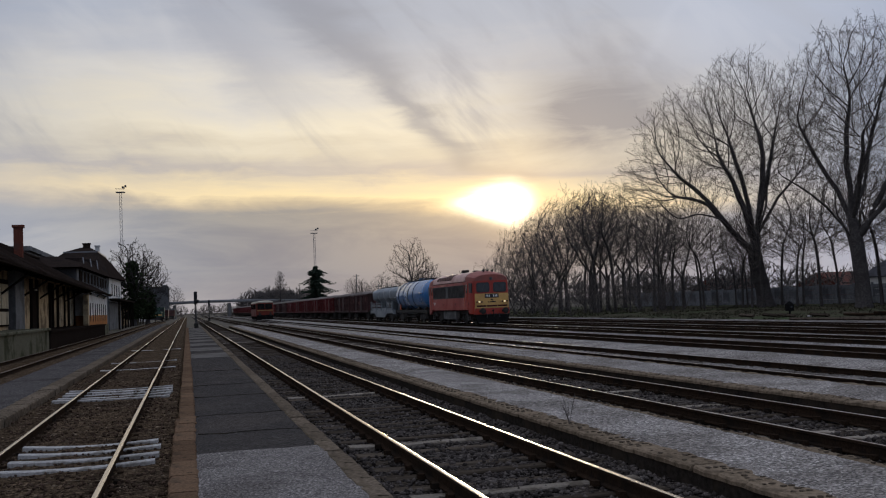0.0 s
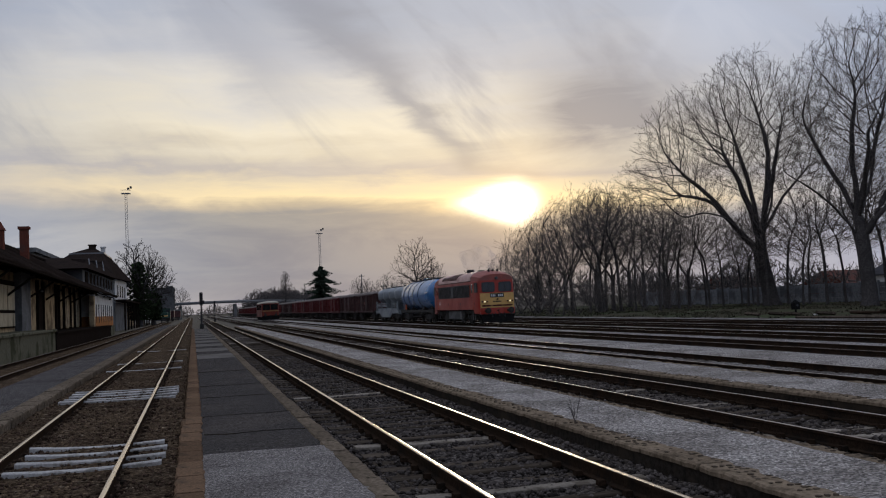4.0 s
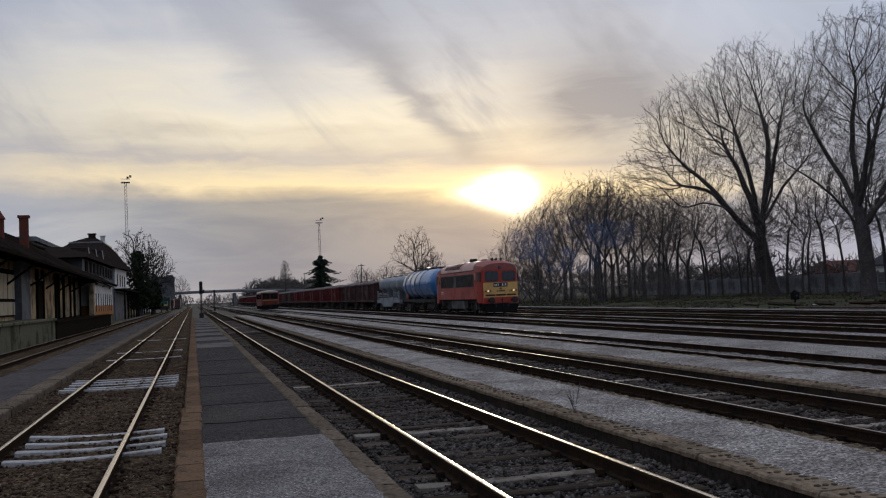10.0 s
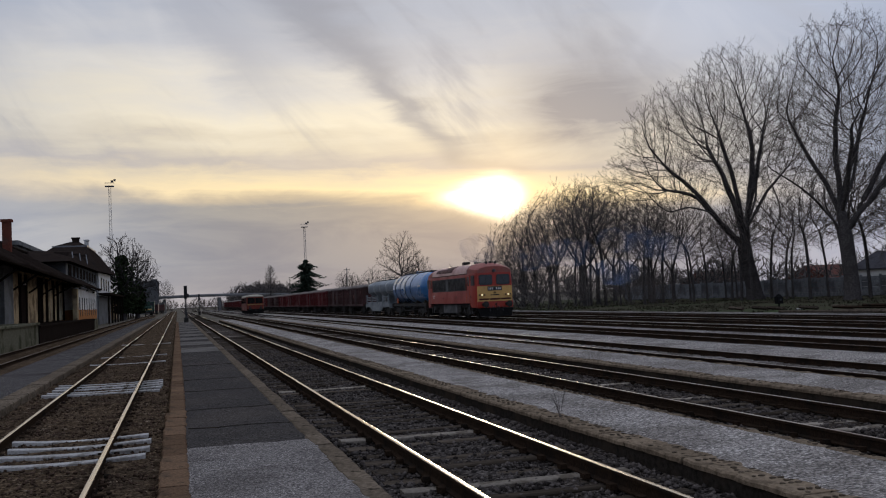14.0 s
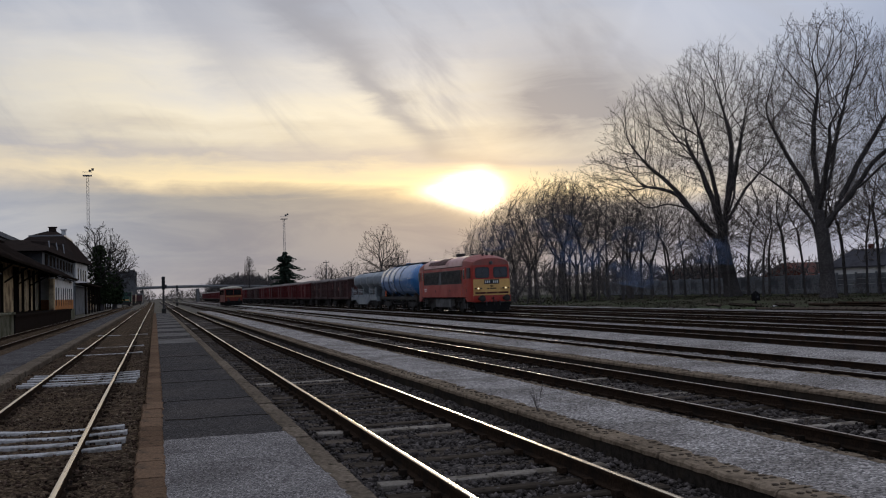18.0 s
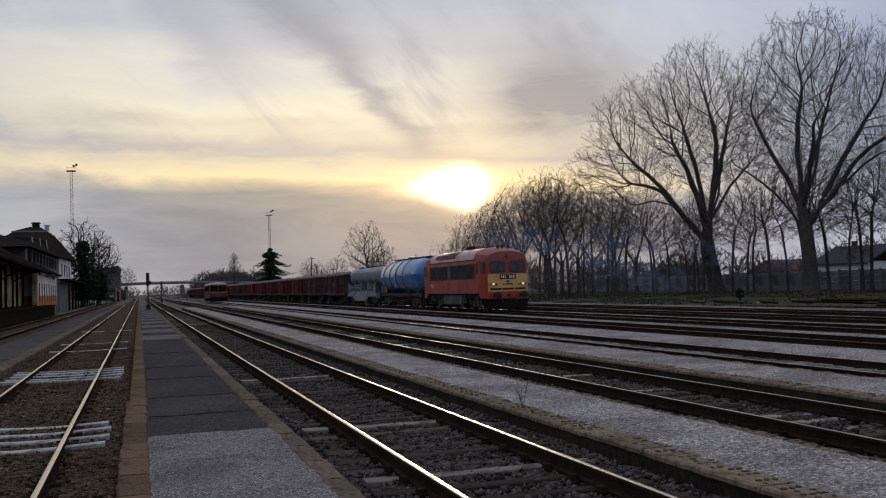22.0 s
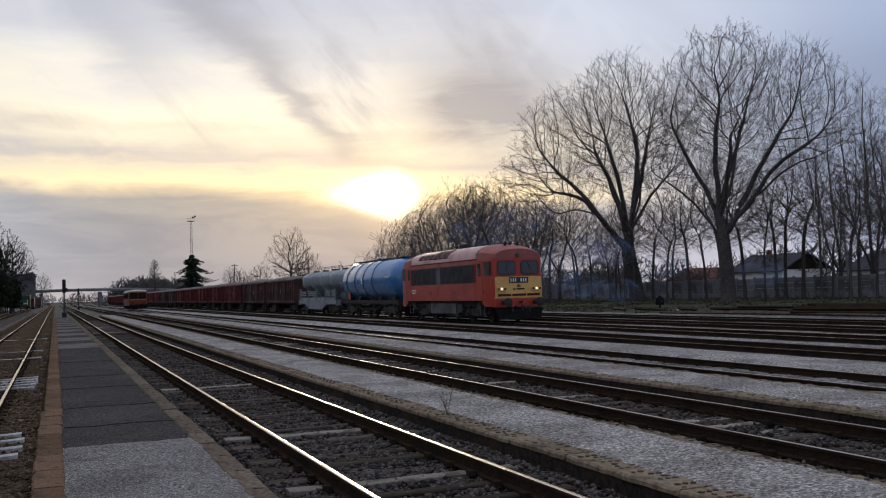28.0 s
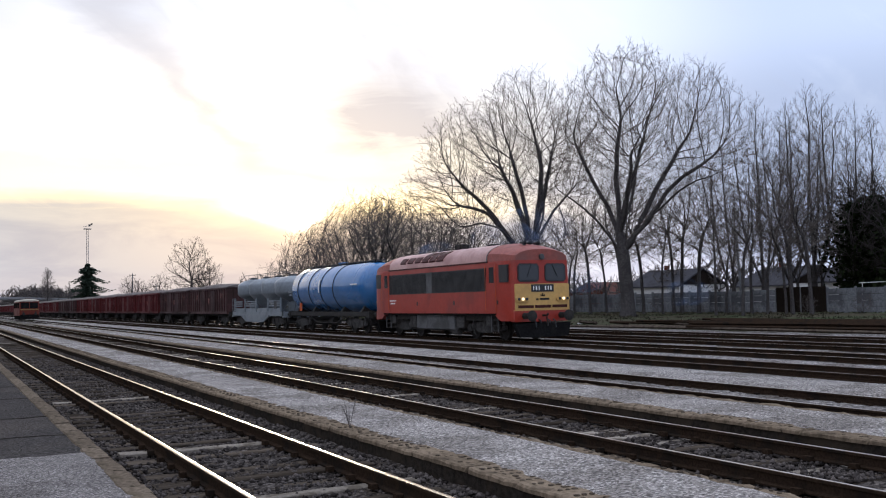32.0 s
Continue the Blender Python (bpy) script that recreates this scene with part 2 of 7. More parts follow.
M_BALLAST = material("ballast", (0.072, 0.061, 0.054), 0.9, 0.5, 22, 0.5, 0.9, second=(0.05255, 0.04043, 0.03011), spread=0.6, pebble=22)
M_DIRT = material("dirt_ballast", (0.07364, 0.0509, 0.03259), 0.95, 0.5, 26, 0.6, 0.9, second=(0.04815, 0.03435, 0.0236), speck=(0.1415, 0.1069, 0.07642), pebble=24)
M_YARD = material("cindery_yard_ballast", (0.205, 0.185, 0.170), 0.95, 0.4, 26, 0.5, 0.9, second=(0.095, 0.080, 0.068), spread=0.6, pebble=18)
M_STONE = material("ballast_stone", (0.080, 0.067, 0.060), 0.85, 0.4, 25, 4, 0.5, island=0.75)
M_STONE_BROWN = material("brown_stone", (0.076, 0.050, 0.036), 0.9, 0.4, 25, 4, 0.5, island=0.6)
M_GRAVEL = material("platform_gravel", (0.30, 0.27, 0.245), 0.9, 0.38, 45, 0.7, 0.9, second=(0.185, 0.163, 0.145), spread=0.7, pebble=40)
M_GRAVEL_DIRTY = material("yard_gravel", (0.27, 0.245, 0.23), 0.9, 0.35, 25, 0.3, 0.8, second=(0.13, 0.11, 0.096), spread=0.7, pebble=20)
M_ASPHALT = material("asphalt", (0.055, 0.049, 0.045), 0.9, 0.22, 60, 0.5, 0.35, second=(0.070, 0.060, 0.053), spread=0.5, pebble=70)
M_ASPHALT_OLD = material("bleached_old_asphalt", (0.082, 0.074, 0.070), 0.9, 0.25, 50, 0.5, 0.4, second=(0.055, 0.049, 0.045), spread=0.5, pebble=60)
M_ASPHALT_WORN = material("worn_asphalt", (0.195, 0.175, 0.162), 0.9, 0.5, 55, 0.8, 1.0, second=(0.130, 0.115, 0.105), pebble=65)
M_SLAB = material("light_slab", (0.1229, 0.1102, 0.09787), 0.85, 0.25, 30, 1.0, 0.3, second=(0.07865, 0.06977, 0.06098))
M_KERB = material("brown_kerb_stone", (0.1292, 0.081, 0.05106), 0.9, 0.3, 30, 2.0, 0.5, second=(0.0756, 0.054, 0.03726), random=0.25, speck=(0.05355, 0.0405, 0.0276))
M_KERB_GREY = material("mossy_kerb", (0.1284, 0.09958, 0.07307), 0.92, 0.35, 18, 2.5, 0.6, second=(0.0734, 0.05883, 0.03943), random=0.2, speck=(0.02935, 0.02521, 0.01624))
M_KERB_SAND = material("worn_sandstone_kerb", (0.175, 0.132, 0.092), 0.92, 0.3, 16, 2.2, 0.6, second=(0.075, 0.057, 0.04), random=0.15, speck=(0.01643, 0.01384, 0.009045))
M_KERB_PIT = material("darker_kerb_pits", (0.085, 0.066, 0.049), 0.95, 0.3, 30, 2, 0.3)
# near-black for the kerbs' shadow side, put into the colour; also for tar
M_KERB_BASE = material("shaded_face_and_tar", (0.03003, 0.0247, 0.02033), 0.9, 0.35, 14, 1.5, 0.4, second=(0.04778, 0.0364, 0.02631))
M_RUST = material("rusty_rail_web", (0.02892, 0.0189, 0.01291), 0.8, 0.35, 40, 2.0, 0.3, second=(0.01606, 0.01323, 0.01093))
M_HEAD = material("worn_steel_rail_head", (0.58, 0.475, 0.335), 0.27, 0.10, 20, 1.5, 0.03, metal=1.0, stretch=(1, 0.05, 1))
M_HEAD_DULL = material("dull_rail_head", (0.42, 0.355, 0.30), 0.4, 0.2, 20, 1.5, 0.05, metal=1.0, second=(0.2, 0.135, 0.1), stretch=(1, 0.1, 1))
M_HEAD_RUST = material("rusty_rail_head", (0.16, 0.115, 0.09), 0.5, 0.3, 20, 1.5, 0.1, metal=0.6, stretch=(1, 0.1, 1))
M_SLEEPER = material("weathered_wooden_sleeper", (0.07372, 0.05806, 0.04471), 0.9, 0.4, 20, 3, 0.6, second=(0.0397, 0.03106, 0.0236), random=0.5, stretch=(0.135, 0.9, 0.9))
M_SLEEPER_PALE = material("pale_concrete_sleeper", (0.225, 0.192, 0.1571), 0.9, 0.25, 25, 3, 0.4, second=(0.1038, 0.084, 0.06425), random=0.3)
M_SLEEPER_WHITE = material("whitewashed_sleeper", (0.36, 0.34, 0.32), 0.85, 0.25, 25, 3.5, 0.4, second=(0.17, 0.155, 0.135), spread=0.4, random=0.15)
M_GRASS = material("thin_grass", (0.052, 0.066, 0.033), 0.95, 0.4, 6, 0.12, 0.8, second=(0.060, 0.050, 0.036), spread=1.0)
M_FIELD = material("yard_earth", (0.125, 0.108, 0.088), 0.95, 0.35, 5, 0.25, 0.6, second=(0.065, 0.062, 0.038), spread=0.5)
M_BARK = material("dark_bark", (0.066, 0.060, 0.058), 0.95, 0.35, 8, 0.8, 0.8, second=(0.045, 0.041, 0.039))
M_TWIG = material("bare_twig", (0.112, 0.096, 0.088), 0.95, 0.3, 3, 0.5, 0.0)
# darker twig colour for the ivy-grown and the far trees
M_TWIG_DARK = material("near_black_twig", (0.040, 0.035, 0.032), 0.95, 0.3, 3, 0.5, 0.0)
M_NEEDLE = material("conifer_needles", (0.026, 0.036, 0.026), 0.9, 0.4, 4, 0.5, 0.0, island=0.5)
M_IVY = material("ivy_leaves", (0.022, 0.030, 0.014), 0.8, 0.4, 4, 0.5, 0.0, island=0.5)

# ---- shape building ----


class Geo:
    """Collects the corners and faces of one mesh."""

    def __init__(self):
        self.v, self.f = [], []

    def face_box(self, c):
        b = len(self.v)
        self.v += c
        self.f += [(b, b + 3, b + 2, b + 1), (b + 4, b + 5, b + 6, b + 7), (b, b + 1, b + 5, b + 4),
                   (b + 1, b + 2, b + 6, b + 5), (b + 2, b + 3, b + 7, b + 6), (b + 3, b, b + 4, b + 7)]
        return self

    def box(self, x0, x1, y0, y1, z0, z1):
        return self.face_box([(x0, y0, z0), (x1, y0, z0), (x1, y1, z0), (x0, y1, z0), (x0, y0, z1), (x1, y0, z1), (x1, y1, z1), (x0, y1, z1)])

    def rounded(self, x0, x1, y0, y1, z0, z1, b=0.02):
        """A box with its upper edges and upright corners chamfered."""
        def ring(i, z):
            return [(x0 + i + b, y0 + i, z), (x1 - i - b, y0 + i, z), (x1 - i, y0 + i + b, z), (x1 - i, y1 - i - b, z),
                    (x1 - i - b, y1 - i, z), (x0 + i + b, y1 - i, z), (x0 + i, y1 - i - b, z), (x0 + i, y0 + i + b, z)]
        return self.rings([ring(0, z0), ring(0, z1 - b), ring(b, z1)])

    def rings(self, rs, caps=True, closed=True):
        n, b = len(rs[0]), len(self.v)
        for r in rs:
            self.v += [tuple(p) for p in r]
        for k in range(len(rs) - 1):
            for i in range(n if closed else n - 1):
                j = (i + 1) % n
                self.f.append((b + k * n + i, b + k * n + j, b + (k + 1) * n + j, b + (k + 1) * n + i))
        if caps and closed:
            self.f.append(tuple(b + i for i in reversed(range(n))))
            self.f.append(tuple(b + (len(rs) - 1) * n + i for i in range(n)))
        return self

    def prism(self, profile, y0, y1, axis="y"):
        """A profile of (across, up) drawn out along y, or along x."""
        def at(p, d):
            return (p[0], d, p[1]) if axis == "y" else (d, p[0], p[1])
        return self.rings([[at(p, y0) for p in profile], [at(p, y1) for p in profile]])

    def tube(self, pts, radii, sides=6, caps=True):
        rs = []
        pts = [Vector(p) for p in pts]
        if not isinstance(radii, (list, tuple)):
            radii = [radii] * len(pts)
        for i, p in enumerate(pts):
            d = (pts[min(i + 1, len(pts) - 1)] - pts[max(i - 1, 0)]).normalized()
            u = d.orthogonal().normalized() if abs(d.z) > 0.9 else d.cross(Vector((0, 0, 1))).normalized()
            w = d.cross(u)
            rs.append([p + (u * math.cos(a) + w * math.sin(a)) * radii[i] for a in (math.tau * k / sides for k in range(sides))])
        return self.rings(rs, caps)

    def turned(self, prof, at, axis="x", sides=20, caps=True):
        """A profile of (along, radius) turned about an axis through a point."""
        rs = []
        for d, r in prof:
            ring = []
            for k in range(sides):
                a = math.tau * k / sides
                c, s = r * math.cos(a), r * math.sin(a)
                ring.append({"x": (at[0] + d, at[1] + c, at[2] + s), "y": (at[0] + c, at[1] + d, at[2] + s), "z": (at[0] + c, at[1] + s, at[2] + d)}[axis])
            rs.append(ring)
        return self.rings(rs, caps)

    def mesh(self, name, mat, smooth=False):
        me = bpy.data.meshes.new(name)
        me.from_pydata(self.v, [], self.f)
        me.materials.append(mat)
        bm = bmesh.new()
        bm.from_mesh(me)
        bmesh.ops.recalc_face_normals(bm, faces=bm.faces)
        bm.to_mesh(me)
        bm.free()
        if smooth:
            me.polygons.foreach_set("use_smooth", [True] * len(me.polygons))
            me.set_sharp_from_angle(angle=radians(38))
        return me


def part(name, geo, mat, parent, label="", smooth=False, kind=""):
    ob = new(name, geo if isinstance(geo, bpy.types.Mesh) else geo.mesh(name, mat, smooth))
    ob.parent = parent
    return tagged(ob, label, kind=kind)


def single(name, geo, mat, label, category, kind="", group="", smooth=False, m=None):
    """A thing of one mesh."""
    ob = tagged(new(name, geo if isinstance(geo, bpy.types.Mesh) else geo.mesh(name, mat, smooth)), label, category, group, kind)
    if m is not None:
        ob.matrix_world = m
    return ob


def thing(name, label, category, m=None, group="", kind=""):
    """An empty at the thing's base, for its parts."""
    ob = tagged(new(name), label, category, group, kind)
    ob.empty_display_size = 0.3
    if m is not None:
        ob.matrix_world = m
    return ob


rng = random.Random(5)

# ---- ground ----
GROUND_Z = -0.24


def ground():
    g = Geo()
    xs = [-4000, -600, -60, -12, 30, 60, 110, 600, 4000]
    ys = [-4000, -400, -40, 60, 200, 600, 4000]
    for y in ys:
        g.v += [(x, y, GROUND_Z) for x in xs]
    n = len(xs)
    for j in range(len(ys) - 1):
        for i in range(n - 1):
            g.f.append((j * n + i, j * n + i + 1, (j + 1) * n + i + 1, (j + 1) * n + i))
    single("ground", g, M_FIELD, "bare brown yard earth with thin dead grass", "ground", "structure")


ground()


def bumpy_strip(name, x0, x1, y0, y1, z, mat, label, dx, dy, amp, category="ground", drop=0.12):
    """A strip of ground with a gently uneven top."""
    g = Geo()
    nx, ny = max(1, int((x1 - x0) / dx)), max(1, int((y1 - y0) / dy))
    for j in range(ny + 1):
        for i in range(nx + 1):
            x, y = x0 + (x1 - x0) * i / nx, y0 + (y1 - y0) * j / ny
            edge = -drop if i in (0, nx) or j in (0, ny) else 0
            g.v.append((x, y, z + edge + amp * noise.noise((x * 1.7, y * 1.7, 3.1)) + amp * 0.6 * noise.noise((x * 5, y * 5, 1))))
    for j in range(ny):
        for i in range(nx):
            a = j * (nx + 1) + i
            g.f.append((a, a + 1, a + nx + 2, a + nx + 1))
    return single(name, g, mat, label, category, "structure", smooth=True)


# the beds of the tracks
bumpy_strip("track_bed_0", -8.6, -5.0, -20, 260, -0.15, M_DIRT, "dark cindery bed of the loading track", 0.6, 1.0, 0.02)
bumpy_strip("track_bed_1", -3.3, -0.1, -6, 60, -0.135, M_DIRT, "brown dirt and gravel bed of the track", 0.14, 0.16, 0.03)
bumpy_strip("track_bed_1_far", -3.3, -0.1, 60, 530, -0.135, M_DIRT, "brown dirt and gravel bed of the track", 0.5, 1.2, 0.02)
bumpy_strip("track_bed_2", 1.65, 5.0, -6, 60, -0.2, M_BALLAST, "grey broken stone ballast of the track", 0.14, 0.16, 0.035)
bumpy_strip("track_bed_2_far", 1.65, 5.0, 60, 530, -0.18, M_BALLAST, "grey broken stone ballast of the track", 0.5, 1.2, 0.02)
bumpy_strip("track_bed_3", 6.35, 9.8, -6, 70, -0.195, M_BALLAST, "grey broken stone ballast of the track", 0.2, 0.25, 0.035)
bumpy_strip("track_bed_3_far", 6.35, 9.8, 70, 530, -0.18, M_BALLAST, "grey broken stone ballast of the track", 0.5, 1.2, 0.02)
bumpy_strip("track_bed_4", 11.3, 15.6, -6, 530, -0.14, M_YARD, "dirty grey-brown ballast of the track", 0.5, 0.6, 0.025)
bumpy_strip("track_bed_5", 15.8, 36.5, -40, 530, -0.15, M_YARD, "dirty grey-brown ballast between the yard tracks", 0.8, 1.2, 0.03)
bumpy_strip("yard_gravel", 14.1, 16.3, -10, 200, -0.05, M_GRAVEL, "light grey gravel walkway between the tracks", 0.3, 0.6, 0.02)
bumpy_strip("yard_gravel_far", 18.9, 20.6, -10, 260, -0.09, M_GRAVEL_DIRTY, "dirty grey gravel between the tracks", 0.4, 0.8, 0.02)
bumpy_strip("grass_strip", 36, 90, 10, 190, -0.12, M_GRASS, "thin green grass before the fence", 1.0, 1.2, 0.06)

# ---- tracks ----
TRACKS = [("loading", -6.85, "rust"), ("left", -1.668, "bright"), ("right", 3.263, "bright"), ("third", 8.031, "dull"),
          ("fourth", 12.797, "dull"), ("fifth", 17.75, "rust"), ("train", 21.9, "dull"), ("seventh", 26.0, "rust"), ("eighth", 30.2, "rust")]
HEADS = {"bright": M_HEAD, "dull": M_HEAD_DULL, "rust": M_HEAD_RUST}


def rail_meshes(y0, y1, wear):
    web = Geo().prism([(-0.06, -0.155), (0.06, -0.155), (0.06, -0.14), (0.012, -0.125), (0.010, -0.045), (0.035, -0.034), (0.035, -0.010), (0.025, -0.004),
                       (-0.025, -0.004), (-0.035, -0.010), (-0.035, -0.034), (-0.010, -0.045), (-0.012, -0.125), (-0.06, -0.14)], y0, y1)
    w = 0.027 if wear == "bright" else 0.018
    head = Geo().prism([(-w, -0.006), (w, -0.006), (w, -0.002), (w - 0.005, 0.0), (-w + 0.005, 0.0), (-w, -0.002)], y0, y1)
    return web.mesh("rail", M_RUST), head.mesh("rail_head", HEADS[wear], True)


def sleeper_mesh(mat, length=2.5, width=0.24, h=0.14, bow=0.012, shift=0.0):
    g = Geo()
    rs = []
    for i in range(13):
        x = shift - length / 2 + length * i / 12
        w = width / 2 * (1 + 0.09 * math.sin(i * 2.1) + 0.05 * math.sin(i * 5.3 + width * 40))
        sag = -bow * math.sin(math.pi * i / 12)
        rs.append([(x, -w, -h), (x, w, -h), (x, w, -0.01 + sag), (x, w - 0.015, sag), (x, -w + 0.015, sag), (x, -w, -0.01 + sag)])
    return g.rings(rs).mesh("sleeper", mat)


S_WOOD = [sleeper_mesh(M_SLEEPER, 2.5, w) for w in (0.22, 0.25, 0.2)]
S_PALE = [sleeper_mesh(M_SLEEPER_PALE, 2.4, w) for w in (0.20, 0.23)]
S_WHITE = [sleeper_mesh(M_SLEEPER_WHITE, 2.5, w, bow=b) for w, b in ((0.17, 0.03), (0.20, 0.022), (0.15, 0.035))]
S_WHITE_NEAR = [sleeper_mesh(M_SLEEPER_WHITE, 1.85, w, bow=b, shift=0.3) for w, b in ((0.16, 0.035), (0.19, 0.03), (0.15, 0.04))]


def track(name, x, wear, y0=-30, y1=520):
    t = thing("railway_track", {"bright": "railway track with brightly polished rails", "dull": "railway track with dull brown rails",
                                "rust": "disused railway track with rusty rails"}[wear], "track", pose(x, 0, 0), "tracks of the yard", "structure")
    web, head = rail_meshes(y0, y1, wear)
    for s in (-1, 1):
        r = part("rail", web, None, t)
        r.location.x = s * 0.7525
        part("rail_head", head, None, r, "worn steel rail head")
    return t


TRACK = {name: track(name, x, wear) for name, x, wear in TRACKS}

# ---- platforms ----


def platform_top(name, x0, x1, y0, y1, z, mat, label, dx=0.12, dy=0.15, amp=0.008):
    return bumpy_strip(name, x0, x1, y0, y1, z, mat, label, dx, dy, amp, "platform", 0.015)


def platform(label):
    return thing("platform", label, "platform", kind="structure")


P0 = platform("narrow asphalt platform beside the loading track")
P1 = platform("low asphalt platform between two tracks")
P2 = platform("low gravel platform with pitted sandstone kerbs")
P3 = platform("low gravel platform with pale stone kerb")


def platform_core(p, x0, x1, y0, y1, mat):
    part("core", Geo().box(x0, x1, y0, y1, GROUND_Z, -0.05), mat, p)


platform_core(P0, -4.95, -3.3, -10, 182, M_ASPHALT)
platform_core(P1, -0.1, 1.7, -10, 124, M_ASPHALT)
platform_core(P2, 4.95, 6.4, -10, 124, M_ASPHALT)
platform_core(P3, 9.75, 11.35, -10, 124, M_ASPHALT)
platform_top("platform_asphalt_0", -5.05, -3.55, -10, 182, -0.01, M_ASPHALT_OLD, "dark worn asphalt of the platform", 0.35, 0.6)
platform_top("platform_worn_patch", 0.04, 1.6, -8, 12.7, 0.006, M_ASPHALT_WORN, "rough light grey worn asphalt of the platform", 0.09, 0.1, 0.012)
platform_top("platform_asphalt_1", 0.04, 1.6, 12.75, 39.6, -0.004, M_ASPHALT, "smooth dark asphalt of the platform", 0.12, 0.2)
for k in range(11):
    a = 39.6 + k * 7.4
    platform_top("platform_slab_%d" % k, 0.04, 1.6, a, a + 4.2, 0.004, M_SLAB, "pale slab strip across the platform", 0.3, 0.5)
    platform_top("platform_joint_%d" % k, 0.04, 1.6, a + 4.15, a + 7.45, -0.006, M_ASPHALT, "dark asphalt strip across the platform", 0.3, 0.5)
for y in (14.6, 17.2, 21.0, 24.3, 30.2):
    part("tar_seam", Geo().tube([(0.1 + 0.36 * k, y + 0.06 * math.sin(k * 2.3 + y), 0.0) for k in range(5)], 0.008, 5), M_KERB_BASE, P1, "dark tar seam across the asphalt")
platform_top("platform_gravel_2", 5.1, 6.42, -8, 124, 0.012, M_GRAVEL, "light grey gravel of the platform", 0.1, 0.14, 0.016)
platform_top("platform_gravel_3", 9.8, 11.4, -8, 124, 0.012, M_GRAVEL, "light grey gravel of the platform", 0.16, 0.2, 0.016)

# ---- the train ----
TRAIN_X = 21.9
M_RED = material("faded_red_paint", (0.285, 0.025, 0.013), 0.42, 0.1, 6, 0.5, 0.05, second=(0.20, 0.026, 0.017), spread=0.4)
M_RED_DULL = material("grimy_dull_red_paint", (0.25, 0.075, 0.06), 0.6, 0.15, 6, 0.7, 0.05, second=(0.19, 0.08, 0.068), spread=0.6)
M_RED_ROOF = material("dusty_red_roof", (0.36, 0.185, 0.16), 0.45, 0.12, 6, 0.6, 0.05, second=(0.27, 0.13, 0.115), spread=0.6)
M_YELLOW = material("yellow_paint", (0.50, 0.295, 0.085), 0.5, 0.1, 8, 0.8, 0.05, second=(0.39, 0.22, 0.075), spread=0.3)
M_DARKGRILLE = material("dark_grille", (0.012, 0.0115, 0.0115), 0.5, 0.3, 40, 2, 0.2)
M_VENT = material("dark_red_vent", (0.055, 0.014, 0.011), 0.6, 0.3, 20, 2, 0.1)
M_UNDER = material("grimy_black_underframe", (0.024, 0.022, 0.020), 0.75, 0.4, 15, 1.5, 0.3, second=(0.040, 0.034, 0.029))
M_BOGIE = material("dusty_grey_bogie_frame", (0.06, 0.057, 0.054), 0.8, 0.3, 12, 1.5, 0.2, second=(0.03, 0.028, 0.026))
M_UNDERGREY = material("grey_tank_box", (0.085, 0.085, 0.085), 0.6, 0.2, 12, 1, 0.1, second=(0.05, 0.048, 0.046))
M_WHEEL = material("wheel_steel", (0.03, 0.027, 0.025), 0.6, 0.3, 12, 2, 0.1, metal=0.3)
M_MATT_BLACK = material("matt_black", (0.011, 0.011, 0.011), 0.95, 0.3, 12, 1, 0.1, second=(0.02, 0.018, 0.016))
M_WHITE = material("white_paint", (0.72, 0.71, 0.68), 0.6, 0.08, 8, 1, 0.03)
M_BLACK = material("black_plate", (0.012, 0.012, 0.013), 0.5, 0.2, 10, 1, 0.0)
M_GLASS = glass("dark_cab_glass", (0.035, 0.036, 0.038), 0.12)
M_BLUE = material("blue_tank_paint", (0.016, 0.11, 0.28), 0.32, 0.08, 5, 0.4, 0.03, second=(0.02, 0.10, 0.23), spread=0.3, coat=0.45)
M_GREYBLUE = material("pale_grey_paint", (0.16, 0.18, 0.195), 0.42, 0.12, 6, 0.7, 0.05, second=(0.11, 0.125, 0.135), spread=0.4)
M_WAGON = material("red_brown_wagon_paint", (0.088, 0.013, 0.014), 0.7, 0.3, 7, 0.6, 0.1, second=(0.045, 0.011, 0.010), spread=0.5, random=0.3)
M_WAGON_OLD = material("rusty_brown_wagon_paint", (0.058, 0.027, 0.026), 0.75, 0.3, 7, 0.6, 0.1, second=(0.035, 0.02, 0.017), spread=0.6, random=0.3)
M_TARP = material("grey_wagon_cover", (0.16, 0.138, 0.128), 0.8, 0.2, 6, 0.5, 0.1, second=(0.1, 0.085, 0.075), spread=0.5)
M_LAMPGLOW = material("lit_headlamp", (1.0, 0.82, 0.5), 0.3, 0.0, 5, 1, 0.0, glow=0.6)
M_PALEPATCH = material("faded_pale_paint", (0.33, 0.17, 0.15), 0.8, 0.25, 9, 2.5, 0.1, second=(0.16, 0.05, 0.045), spread=0.5)
M_ORANGE = material("orange_buffer_beam", (0.45, 0.09, 0.03), 0.6, 0.1, 8, 1, 0.05)


def wheelset_mesh(r=0.5):
    g = Geo()
    for s in (-1, 1):
        g.turned([(s * 0.68, r + 0.03), (s * 0.71, r + 0.03), (s * 0.715, r), (s * 0.82, r - 0.005), (s * 0.82, r - 0.07), (s * 0.775, r - 0.08),
                  (s * 0.775, 0.14), (s * 0.83, 0.12), (s * 0.83, 0.0)], (0, 0, 0), "x", 28)
    g.turned([(-0.7, 0.085), (0.7, 0.085)], (0, 0, 0), "x", 10)
    return g.mesh("wheelset", M_WHEEL, True)


WHEELSET = wheelset_mesh(0.5)
WHEELSET_SMALL = wheelset_mesh(0.46)
ROLLING = []


